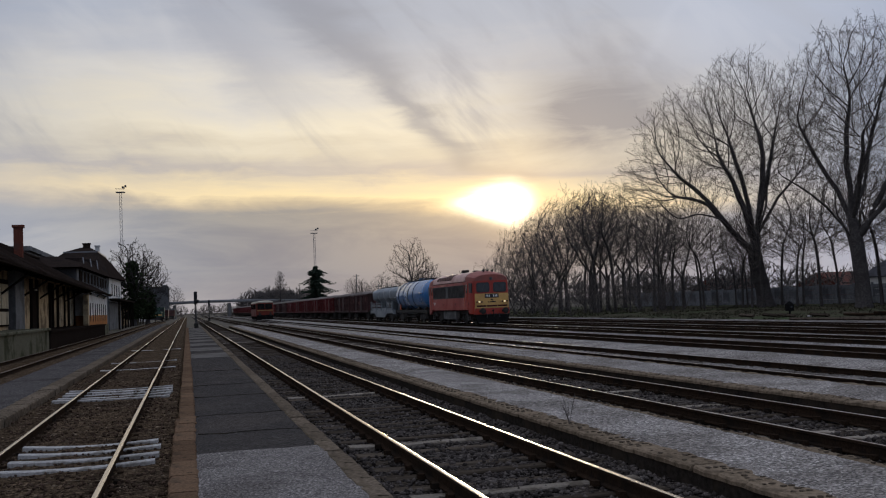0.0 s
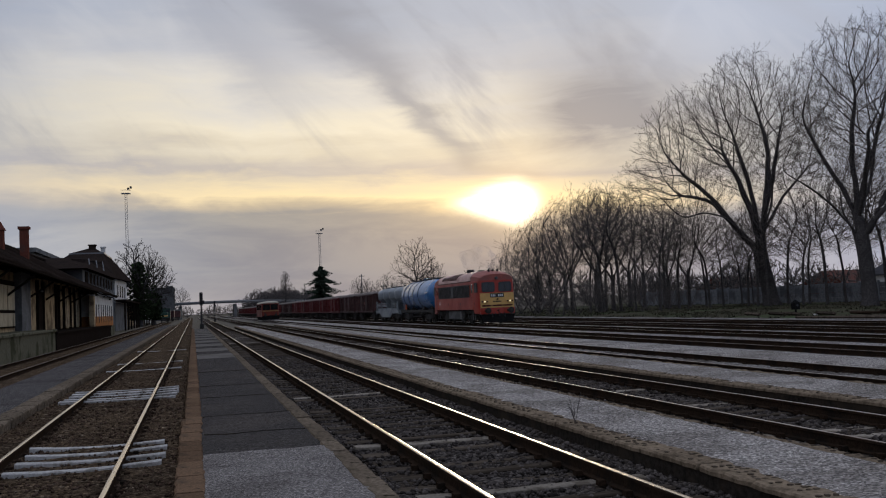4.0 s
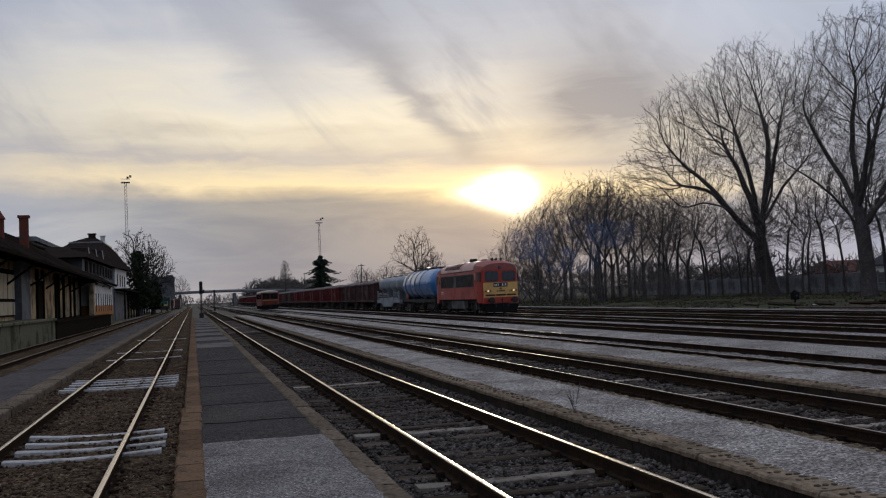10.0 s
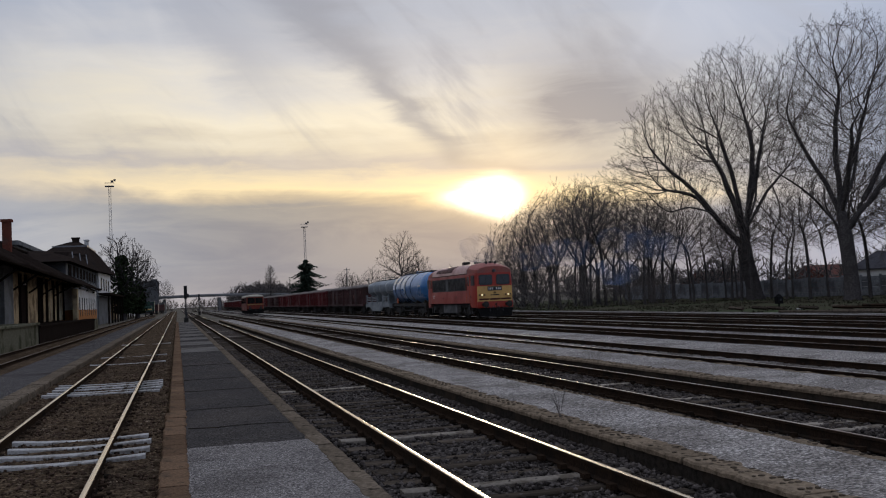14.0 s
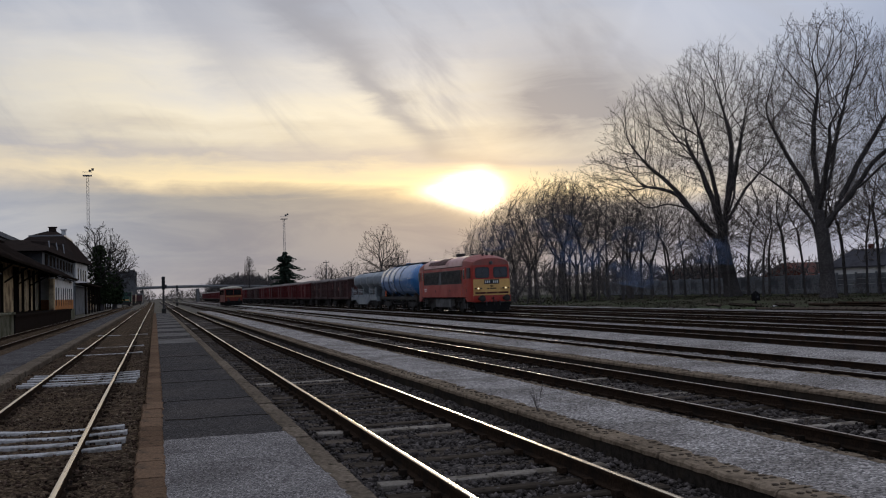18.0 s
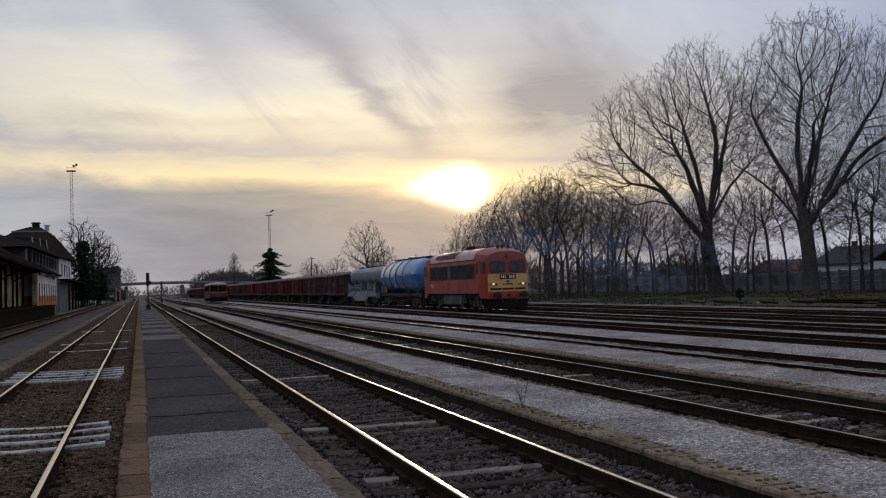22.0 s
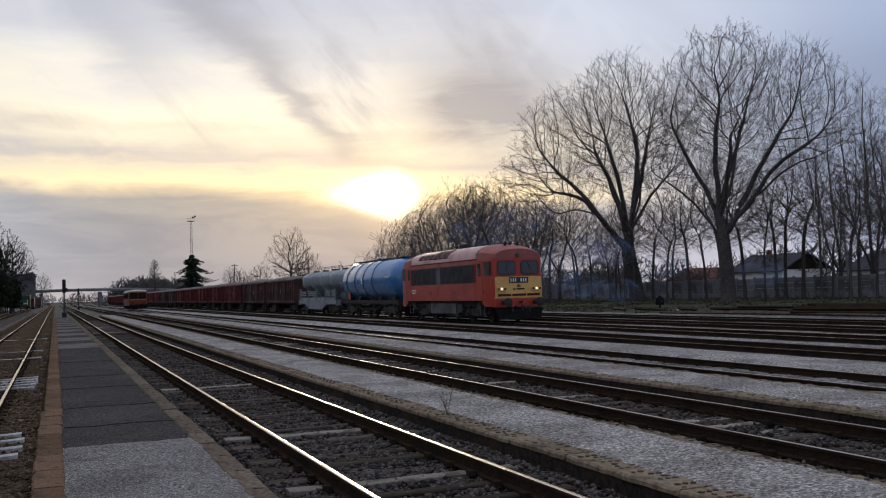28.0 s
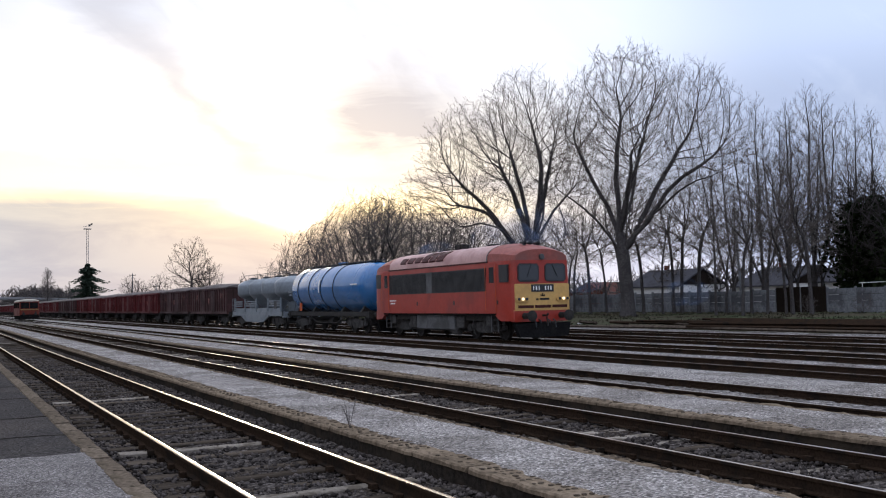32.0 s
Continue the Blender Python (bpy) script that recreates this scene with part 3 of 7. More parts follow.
def wheelset(parent, y, small=False):
    w = part("wheelset", WHEELSET_SMALL if small else WHEELSET, None, parent)
    w.location = (0, y, 0.46 if small else 0.5)
    ROLLING.append((w, y, 0.46 if small else 0.5))
    return w


def buffer_mesh():
    return Geo().turned([(0.0, 0.13), (-0.28, 0.11), (-0.28, 0.09), (-0.55, 0.085), (-0.55, 0.22), (-0.585, 0.23), (-0.60, 0.18), (-0.605, 0.0)], (0, 0, 0), "y", 18).mesh("buffer", M_UNDER, True)


BUFFER = buffer_mesh()


def buffers(parent, y_front, y_rear, z=1.02):
    for y, turn in ((y_front, 0), (y_rear, 180)):
        for s in (-1, 1):
            b = part("buffer", BUFFER, None, parent)
            b.matrix_local = pose(s * 0.875, y, z, 0, 0, turn)
        part("coupling_hook", Geo().tube([(0, y, z), (0, y - 0.3 * math.cos(radians(turn)), z), (0, y - 0.38 * math.cos(radians(turn)), z + 0.08)], 0.045, 6)
             .tube([(0.03, y - 0.25 * math.cos(radians(turn)), z - 0.05), (0.03, y - 0.3 * math.cos(radians(turn)), z - 0.42)], 0.035, 6), M_UNDER, parent)


def bogie(parent, yc, wheelbase, small=False):
    b = Geo()
    for s in (-1, 1):
        x = s * 0.99
        h = wheelbase / 2 + 0.45
        prof = [(-h, 0.62), (-h, 0.44), (-wheelbase / 2 + 0.3, 0.44), (-0.45, 0.30), (0.45, 0.30), (wheelbase / 2 - 0.3, 0.44), (h, 0.44), (h, 0.62), (0.5, 0.76), (-0.5, 0.76)]
        b.rings([[(x - 0.07, p + yc, z) for p, z in prof], [(x + 0.07, p + yc, z) for p, z in prof]])
        for e in (-1, 1):
            yy = yc + e * wheelbase / 2
            b.box(x - 0.13, x + 0.13, yy - 0.17, yy + 0.17, 0.36, 0.66)
            for q in (-0.28, 0.28):
                b.turned([(0.0, 0.09), (0.26, 0.09)], (x, yy + q, 0.58), "z", 8)
    b.box(-1.0, 1.0, yc - 0.25, yc + 0.25, 0.45, 0.8)
    part("bogie_frame", b, M_BOGIE, parent, "dusty grey bogie frame")
    for e in (-1, 1):
        wheelset(parent, yc + e * wheelbase / 2, small)


LOCO_L = 14.0


def loco_section(y, lower=0.82):
    """Half-widths of the body shell at y: the ends taper slightly and the roof falls off."""
    d = min(y, LOCO_L - y)
    w = 1.46 - 0.13 * max(0, 1 - d / 0.9) ** 1.5
    drop = 0.62 * max(0, 1 - d / 2.2) ** 2.2
    return w, drop


def loco_shell():
    g, roof = Geo(), Geo()
    rs, rr = [], []
    for y in (0.0, 0.08, 0.3, 0.6, 0.95, 1.45, 1.97, 2.2, 4, 7, 10, 11.8, 12.03, 12.55, 13.05, 13.4, 13.7, 13.92, 14.0):
        w, drop = loco_section(y)
        inset = 0.05 if y in (0.0, 14.0) else 0.0
        w -= inset
        lo = 1.1 if 1.2 < y < 12.8 else 0.82
        rs.append([(-w, y, lo), (w, y, lo), (w, y, 2.4), (w - 0.03, y, 3.28), (-w + 0.03, y, 3.28), (-w, y, 2.4)])
        a = [(w - 0.03, 3.28)]
        for k in range(1, 10):
            an = math.pi * k / 10
            top = 4.08 - drop * (0.55 if y < 7 else 0.8)
            a.append(((w - 0.03) * math.cos(an) * (1.0 if k in (0, 10) else 1.02), 3.28 + (top - 3.28) * math.sin(an) ** 0.75))
        a.append((-w + 0.03, 3.28))
        rr.append([(p, y + 0.0, q) for p, q in a])
    g.rings(rs)
    roof.rings(rr[6:13])
    return g, roof, (Geo().rings(rr[:7]), Geo().rings(rr[12:]))


def locomotive():
    t = thing("diesel_locomotive", "red diesel locomotive with yellow front panel and lit headlamps", "locomotive")
    shell, roof, cabs = loco_shell()
    body = part("body", shell, M_RED, t, "faded red body with black lower edge", True)
    rf = part("roof", roof, M_RED_ROOF, t, "dusty pinkish red roof", True)
    for cab in cabs:
        part("cab_roof", cab, M_RED_DULL, t, "dull red cab roof", True)
    # roof seam and vents
    for y0, y1, x0 in ((6.05, 6.72, 0.45), (6.85, 7.5, 0.45), (7.63, 8.28, 0.45)):
        for s in (-1, 1):
            part("roof_vent", roof_patch(y0, y1, s, 0.07, 0.31), M_VENT, rf, "dark red slatted vent")
    for y0 in (8.45, 9.28, 10.1):
        for s in (-1, 1):
            part("roof_vent", roof_patch(y0, y0 + 0.62, s, 0.08, 0.19), M_VENT, rf, "dark red slatted vent")
    part("seam", roof_band(1.95, 2.0), M_BLACK, rf)
    for s in (-1, 1):
        part("rain_strip", Geo().box(s * 1.43 - 0.025, s * 1.43 + 0.025, 1.9, 12.1, 3.25, 3.31), M_VENT, t)
    for y, x in ((0.75, -0.3), (0.9, 0.05), (0.8, 0.4)):
        part("horn", Geo().turned([(0, 0.09), (0.3, 0.05), (0.34, 0.05)], (x, y, 4.06), "y", 10).box(x - 0.05, x + 0.05, y, y + 0.1, 3.72, 4.04), M_BLACK, t)
    part("exhaust", Geo().rounded(-0.25, 0.25, 6.5, 7.1, 3.98, 4.32, 0.04), M_UNDER, t)
    part("antenna_box", Geo().rounded(-0.2, 0.2, 3.6, 4.1, 4.0, 4.16, 0.03), M_UNDER, t)
    # engine room windows along both sides
    for s in (-1, 1):
        x = s * 1.458
        for y0, y1 in ((2.05, 7.1), (7.75, 12.0)):
            w = part("grille", Geo().rings([[(x - s * 0.02, a, b) for a, b in ((y0, 2.06), (y1, 2.06), (y1, 3.04), (y0, 3.04))],
                                            [(x + s * 0.012, a, b) for a, b in ((y0, 2.06), (y1, 2.06), (y1, 3.04), (y0, 3.04))]]), M_DARKGRILLE, t, "long dark air grille")
            n = int((y1 - y0) / 0.1)
            sl = Geo()
            for k in range(n):
                yy = y0 + (k + 0.5) * (y1 - y0) / n
                sl.box(min(x, x + s * 0.022), max(x, x + s * 0.022), yy - 0.018, yy + 0.018, 2.1, 3.0)
            part("grille_slats", sl, M_DARKGRILLE, w)
        part("grille_divider", Geo().box(min(x - s * .01, x + s * .02), max(x - s * .01, x + s * .02), 7.12, 7.73, 2.06, 3.04), M_UNDERGREY, t, "grey panel between the grilles")
        for ya, yb, yw0, yw1 in ((1.2, 1.95, 0.3, 0.98), (12.05, 12.8, 13.02, 13.7)):
            d = part("cab_door", Geo().box(min(x - s * .03, x + s * .008), max(x - s * .03, x + s * .008), ya, yb, 1.12, 3.2), M_RED, t)
            part("door_window", Geo().box(min(x, x + s * .016), max(x, x + s * .016), ya + 0.18, yb - 0.18, 2.4, 3.05), M_GLASS, d)
            for yy in (ya - 0.05, yb + 0.05):
                part("handrail", Geo().tube([(x, yy, 1.2), (x + s * 0.07, yy, 1.25), (x + s * 0.07, yy, 3.1), (x, yy, 3.15)], 0.010, 6), M_ORANGE, t, "orange handrail")
            cw = loco_section(sum((yw0, yw1)) / 2)[0] * s
            wf = part("cab_side_window", Geo().box(min(cw - s * .06, cw + s * .02), max(cw - s * .06, cw + s * .02), yw0, yw1, 2.4, 3.12), M_BLACK, t, "black-framed cab side window")
            part("pane", Geo().box(min(cw, cw + s * .025), max(cw, cw + s * .025), yw0 + 0.06, yw1 - 0.06, 2.46, 3.06), M_BLACK, wf)
            for k in range(4):
                part("step", Geo().box(s * 1.18 - 0.14, s * 1.18 + 0.18, ya + 0.1, yb - 0.1, 0.38 + 0.22 * k, 0.42 + 0.22 * k), M_UNDER, t)
            for yy in (ya + 0.08, yb - 0.12):
                part("step_rail", Geo().box(s * 1.34 - 0.02, s * 1.34 + 0.02, yy, yy + 0.04, 0.36, 1.1), M_UNDERGREY, t)
        # fuel tank
        part("lettering_bar", Geo().box(min(x, x + s * .006), max(x, x + s * .006), 11.2, 12.0, 1.72, 1.78).box(min(x, x + s * .006), max(x, x + s * .006), 11.35, 11.9, 1.58, 1.64), M_WHITE, t)
        for yy in (4.9, 8.7, 1.05):
            part("vent_slot", Geo().box(min(x, x + s * .01), max(x, x + s * .01), yy, yy + 0.12, 1.5, 1.68), M_BLACK, t)
    for s in (-1, 1):
        a, b = sorted((s * 1.36, s * 1.475))
        # strip draws the body's dark edge line together with the shade below it
        part("sill_strip", Geo().box(a, b, 1.25, 12.75, 1.06, 1.13), M_MATT_BLACK, t, "black strip for the dark line and shade along the lower edge")
        for y0, y1, z0 in ((4.35, 5.0, 0.5), (9.25, 9.9, 0.46), (1.95, 2.35, 0.62), (11.6, 12.05, 0.62)):
            part("equipment_box", Geo().rounded(min(s * 1.0, s * 1.34), max(s * 1.0, s * 1.34), y0, y1, z0, 1.02, 0.03), M_BOGIE, t, "dusty grey equipment box")
        for y0 in (3.6, 10.0):
            part("sand_pipe", Geo().tube([(s * 1.2, y0, 1.0), (s * 1.22, y0 + 0.15, 0.6), (s * 0.95, y0 + 0.35, 0.18)], 0.03, 6), M_UNDERGREY, t)
        part("brake_cylinder", Geo().turned([(0.0, 0.16), (0.5, 0.16), (0.55, 0.08), (0.9, 0.05)], (s * 1.15, 5.05 if s < 0 else 8.3, 0.32), "y", 14), M_BOGIE, t)
    part("fuel_tank", Geo().prism([(-1.36, 0.42), (-1.25, 0.36), (1.25, 0.36), (1.36, 0.42), (1.36, 1.03), (-1.36, 1.03)], 5.15, 9.05), M_UNDERGREY, t, "grey fuel tank box under the frame", False)
    part("underframe", Geo().box(-1.25, 1.25, 0.3, 13.7, 0.82, 1.1).box(-1.3, 1.3, 4.3, 5.1, 0.55, 0.95).box(-1.3, 1.3, 9.1, 9.8, 0.5, 0.95), M_UNDER, t)
    # both ends
    for e in (0, 1):
        def ey(y):
            return y if e == 0 else LOCO_L - y

        def slab(x0, x1, y0, y1, z0, z1, ch=0.03):
            a, b = sorted((ey(y0), ey(y1)))
            return Geo().prism([(x0 + ch, z0), (x1 - ch, z0), (x1, z0 + ch), (x1, z1 - ch), (x1 - ch, z1), (x0 + ch, z1), (x0, z1 - ch), (x0, z0 + ch)], a, b)
        part("front_panel", slab(-1.30, 1.30, -0.035, 0.06, 1.27, 2.32), M_YELLOW, t, "yellow front panel")
        part("panel_edge", slab(-1.33, 1.33, -0.02, 0.06, 1.23, 1.27, 0.005), M_YELLOW, t)
        part("panel_slot", slab(-1.18, 1.18, -0.045, 0.0, 1.33, 1.45, 0.01), M_VENT, t, "dark slot in the front panel")
        for x in (-0.42, 0.42):
            part("slot_divider", slab(x - 0.02, x + 0.02, -0.06, 0.0, 1.3, 1.46, 0.005), M_YELLOW, t)
        for s in (-1, 1):
            a, b = sorted((s * 0.14, s * 1.16))
            wf = part("windscreen_frame", slab(a, b, -0.02, 0.08, 2.40, 3.14, 0.1), M_BLACK, t, "black rubber windscreen frame")
            part("windscreen", slab(a + 0.06, b - 0.06, -0.03, 0.04, 2.46, 3.08, 0.08), M_GLASS, wf)
            part("wiper", Geo().tube([(s * 0.5, ey(-0.04), 3.1), (s * 0.72, ey(-0.06), 2.62)], 0.014, 5), M_BLACK, t)
            lb = part("lamp_box", slab(s * 0.98 - 0.32, s * 0.98 + 0.32, -0.09, 0.0, 1.58, 1.82, 0.08), M_YELLOW, t)
            for k, x in enumerate((s * 0.98 - 0.18, s * 0.98 + 0.0, s * 0.98 + 0.18)):
                lit = (k == 1) and e == 0
                part("headlamp" if k == 1 else "tail_lamp", Geo().turned([(0.0, 0.062 if k == 1 else 0.06), (-0.05, 0.058 if k == 1 else 0.055), (-0.065, 0.05), (-0.07, 0.0)], (x, ey(-0.08) if e == 0 else ey(-0.08) + 0.08, 1.70), "y", 14),
                     M_LAMPGLOW if lit else M_GLASS, lb, "glowing warm headlamp" if lit else "")
        part("top_lamp", Geo().turned([(0.12, 0.13), (-0.07, 0.12), (-0.09, 0.09), (-0.09, 0.0)], (0, ey(0.0) if e == 0 else ey(0.0) + 0.0, 3.42), "y", 16), M_UNDERGREY, t, "round lamp under the roof edge")
        pl = part("front_plate", slab(-0.54, 0.54, -0.05, 0.0, 1.99, 2.29, 0.01), M_BLACK, t, "small black plate with white bars")
        if e == 0:
            for k, x in enumerate((-0.43, -0.30, -0.17, 0.14, 0.27, 0.40)):
                part("plate_bar", Geo().rounded(x - 0.022 - 0.010 * (k % 2), x + 0.022 + 0.010 * (k % 2), -0.058, -0.049, 2.06, 2.22, 0.004), M_WHITE, pl)
            part("emblem", Geo().box(-0.09, 0.09, -0.045, -0.03, 1.80, 1.84).box(-0.03, 0.03, -0.045, -0.03, 1.80, 1.93).box(-0.1, -0.06, -0.045, -0.03, 1.82, 1.9).box(0.06, 0.1, -0.045, -0.03, 1.82, 1.9), M_UNDER, t)
            part("lettering_bar", Geo().box(-0.32, -0.2, -0.045, -0.03, 1.64, 1.72).box(-0.14, 0.32, -0.045, -0.03, 1.65, 1.73), M_UNDER, t)
        part("buffer_beam", slab(-1.34, 1.34, -0.02, 0.3, 0.78, 1.22), M_RED, t)
        part("snow_plough", Geo().rings([[(-1.15, ey(-0.12), 0.16), (0, ey(-0.34), 0.16), (1.15, ey(-0.12), 0.16), (1.15, ey(0.1), 0.16), (-1.15, ey(0.1), 0.16)],
                                         [(-1.34, ey(-0.05), 0.72), (0, ey(-0.25), 0.72), (1.34, ey(-0.05), 0.72), (1.34, ey(0.2), 0.72), (-1.34, ey(0.2), 0.72)]]), M_MATT_BLACK, t, "matt black snow plough")
        for x in (-0.45, -0.2, 0.25, 0.5):
            part("brake_hose", Geo().tube([(x, ey(0.0), 0.86), (x, ey(-0.16), 0.8), (x, ey(-0.2), 0.55), (x + 0.05, ey(-0.14), 0.42)], 0.03, 6), M_BLACK, t)
    buffers(t, -0.02, LOCO_L + 0.02)
    bogie(t, 2.95, 2.5)
    bogie(t, LOCO_L - 2.95, 2.5)
    return t


def roof_xz(y, u):
    """A point of the roof at y; u runs from 0 at one eave over the ridge to 1."""
    w, drop = loco_section(y)
    top = 4.08 - drop * (0.55 if y < 7 else 0.8)
    an = math.pi * u
    return (w - 0.03) * math.cos(an) * 1.02, 3.28 + (top - 3.28) * math.sin(an) ** 0.75


def roof_patch(y0, y1, s, u0, u1):
    g = Geo()
    lo, hi = [], []
    us = [u0 + (u1 - u0) * k / 5 for k in range(6)]
    for lift, out in ((-0.03, lo), (0.02, hi)):
        for y in (y0, y1):
            out.append([(s * roof_xz(y, u)[0] * (1 + lift * 0.3), y, roof_xz(y, u)[1] + lift) for u in us])
    ring0 = lo[0] + lo[1][::-1]
    ring1 = hi[0] + hi[1][::-1]
    return g.rings([ring0, ring1])


def roof_band(y0, y1):
    us = [k / 14 for k in range(15)]
    a = [(roof_xz(y0, u)[0] * 1.004, y0, roof_xz(y0, u)[1] + 0.008) for u in us]
    b = [(roof_xz(y1, u)[0] * 1.004, y1, roof_xz(y1, u)[1] + 0.008) for u in us]
    c = [(x, y, z - 0.05) for x, y, z in b]
    d = [(x, y, z - 0.05) for x, y, z in a]
    return Geo().rings([a, b, c, d, a], caps=False, closed=False)


def tank_wagon():
    t = thing("tank_wagon", "glossy blue tank wagon with black hoops", "tank wagon")
    L = 13.7
    prof = [(0.35, 0.0), (0.38, 0.5), (0.5, 0.95), (0.72, 1.22), (1.0, 1.36), (1.3, 1.42), (L - 1.3, 1.42), (L - 1.0, 1.36), (L - 0.72, 1.22), (L - 0.5, 0.95), (L - 0.38, 0.5), (L - 0.35, 0.0)]
    part("tank", Geo().turned(prof, (0, 0, 2.56), "y", 40, False), M_BLUE, t, "glossy blue cylindrical tank", True)
    for y in (5.0, 7.1, 9.2, 11.3):
        part("hoop", Geo().turned([(-0.03, 1.42), (-0.03, 1.45), (0.03, 1.45), (0.03, 1.42)], (0, y, 2.56), "y", 40), M_UNDER, t, "thin dark hoop", True)
    for s in (-1, 1):
        part("stripe", Geo().rings([[(s * 1.455 * math.cos(a), 7.3 + d, 2.56 + 1.455 * math.sin(a)) for d in (0, 0.16)] for a in (-0.15, 0.0, 0.15, 0.3, 0.42)], False, False)
             .rings([[(s * 1.43 * math.cos(a), 7.3 + d, 2.56 + 1.43 * math.sin(a)) for d in (0, 0.16)] for a in (-0.15, 0.0, 0.15, 0.3, 0.42)], False, False), M_WHITE, t, "white painted stroke")
        part("label_bar", Geo().box(min(s * 1.41, s * 1.46), max(s * 1.41, s * 1.46), 12.3, 13.1, 2.45, 2.55).box(min(s * 1.41, s * 1.46), max(s * 1.41, s * 1.46), 12.4, 13.0, 2.25, 2.33), M_GREYBLUE, t)
        part("label_bar", Geo().box(min(s * 1.41, s * 1.445), max(s * 1.41, s * 1.445), 1.3, 2.2, 2.7, 2.76), M_WHITE, t)
    part("frame", Geo().box(-1.2, -1.05, 0.0, L, 0.95, 1.2).box(1.05, 1.2, 0.0, L, 0.95, 1.2).box(-1.25, 1.25, -0.02, 0.25, 0.85, 1.22).box(-1.25, 1.25, L - 0.25, L + 0.02, 0.85, 1.22)
         .box(-0.25, 0.25, 0.2, L - 0.2, 0.9, 1.18), M_UNDER, t, "black steel frame")
    for y in (1.4, 4.4, L - 4.4, L - 1.4):
        part("saddle", Geo().prism([(-1.15, 1.2), (1.15, 1.2), (0.9, 1.55), (0.45, 1.28), (-0.45, 1.28), (-0.9, 1.55)], y - 0.12, y + 0.12), M_UNDER, t)
    wk = part("walkway", Geo().box(-0.35, 0.35, 1.0, L - 1.0, 4.02, 4.06), M_UNDERGREY, t)
    for k in range(9):
        y = 1.1 + k * (L - 2.2) / 8
        part("walkway_post", Geo().box(-0.36, -0.32, y, y + 0.04, 3.96, 4.1).box(0.32, 0.36, y, y + 0.04, 3.96, 4.1), M_UNDER, wk)
    part("manhole", Geo().turned([(0, 0.3), (0.2, 0.3), (0.22, 0.0)], (0, L / 2, 3.95), "z", 16), M_BLUE, t)
    part("end_ladder", Geo().tube([(-0.9, L - 0.1, 1.2), (-0.3, L - 0.2, 4.0)], 0.025, 5).tube([(-0.5, L - 0.1, 1.2), (0.1, L - 0.2, 4.0)], 0.025, 5), M_UNDERGREY, t)
    for s in (-1, 1):
        part("brake_rod", Geo().tube([(s * 0.55, 3.6, 0.62), (s * 0.55, L - 3.6, 0.62)], 0.03, 6), M_UNDER, t)
        part("truss", Geo().tube([(s * 1.1, 3.4, 0.95), (s * 1.1, 5.2, 0.55), (s * 1.1, L - 5.2, 0.55), (s * 1.1, L - 3.4, 0.95)], 0.035, 6), M_UNDER, t)
    part("air_reservoir", Geo().turned([(0.0, 0.0), (0.04, 0.2), (1.3, 0.2), (1.34, 0.0)], (0.3, 5.6, 0.62), "y", 14), M_UNDER, t)
    part("brake_cylinder", Geo().turned([(0.0, 0.0), (0.03, 0.24), (0.6, 0.24), (0.66, 0.05), (1.2, 0.04)], (-0.45, 7.0, 0.62), "y", 14), M_UNDER, t)
    part("axle_sign", Geo().box(-1.24, -1.2, 11.1, 11.5, 1.25, 1.75), M_ORANGE, t, "small orange sign")
    buffers(t, 0.0, L)
    bogie(t, 2.3, 1.8, True)
    bogie(t, L - 2.3, 1.8, True)
    return t


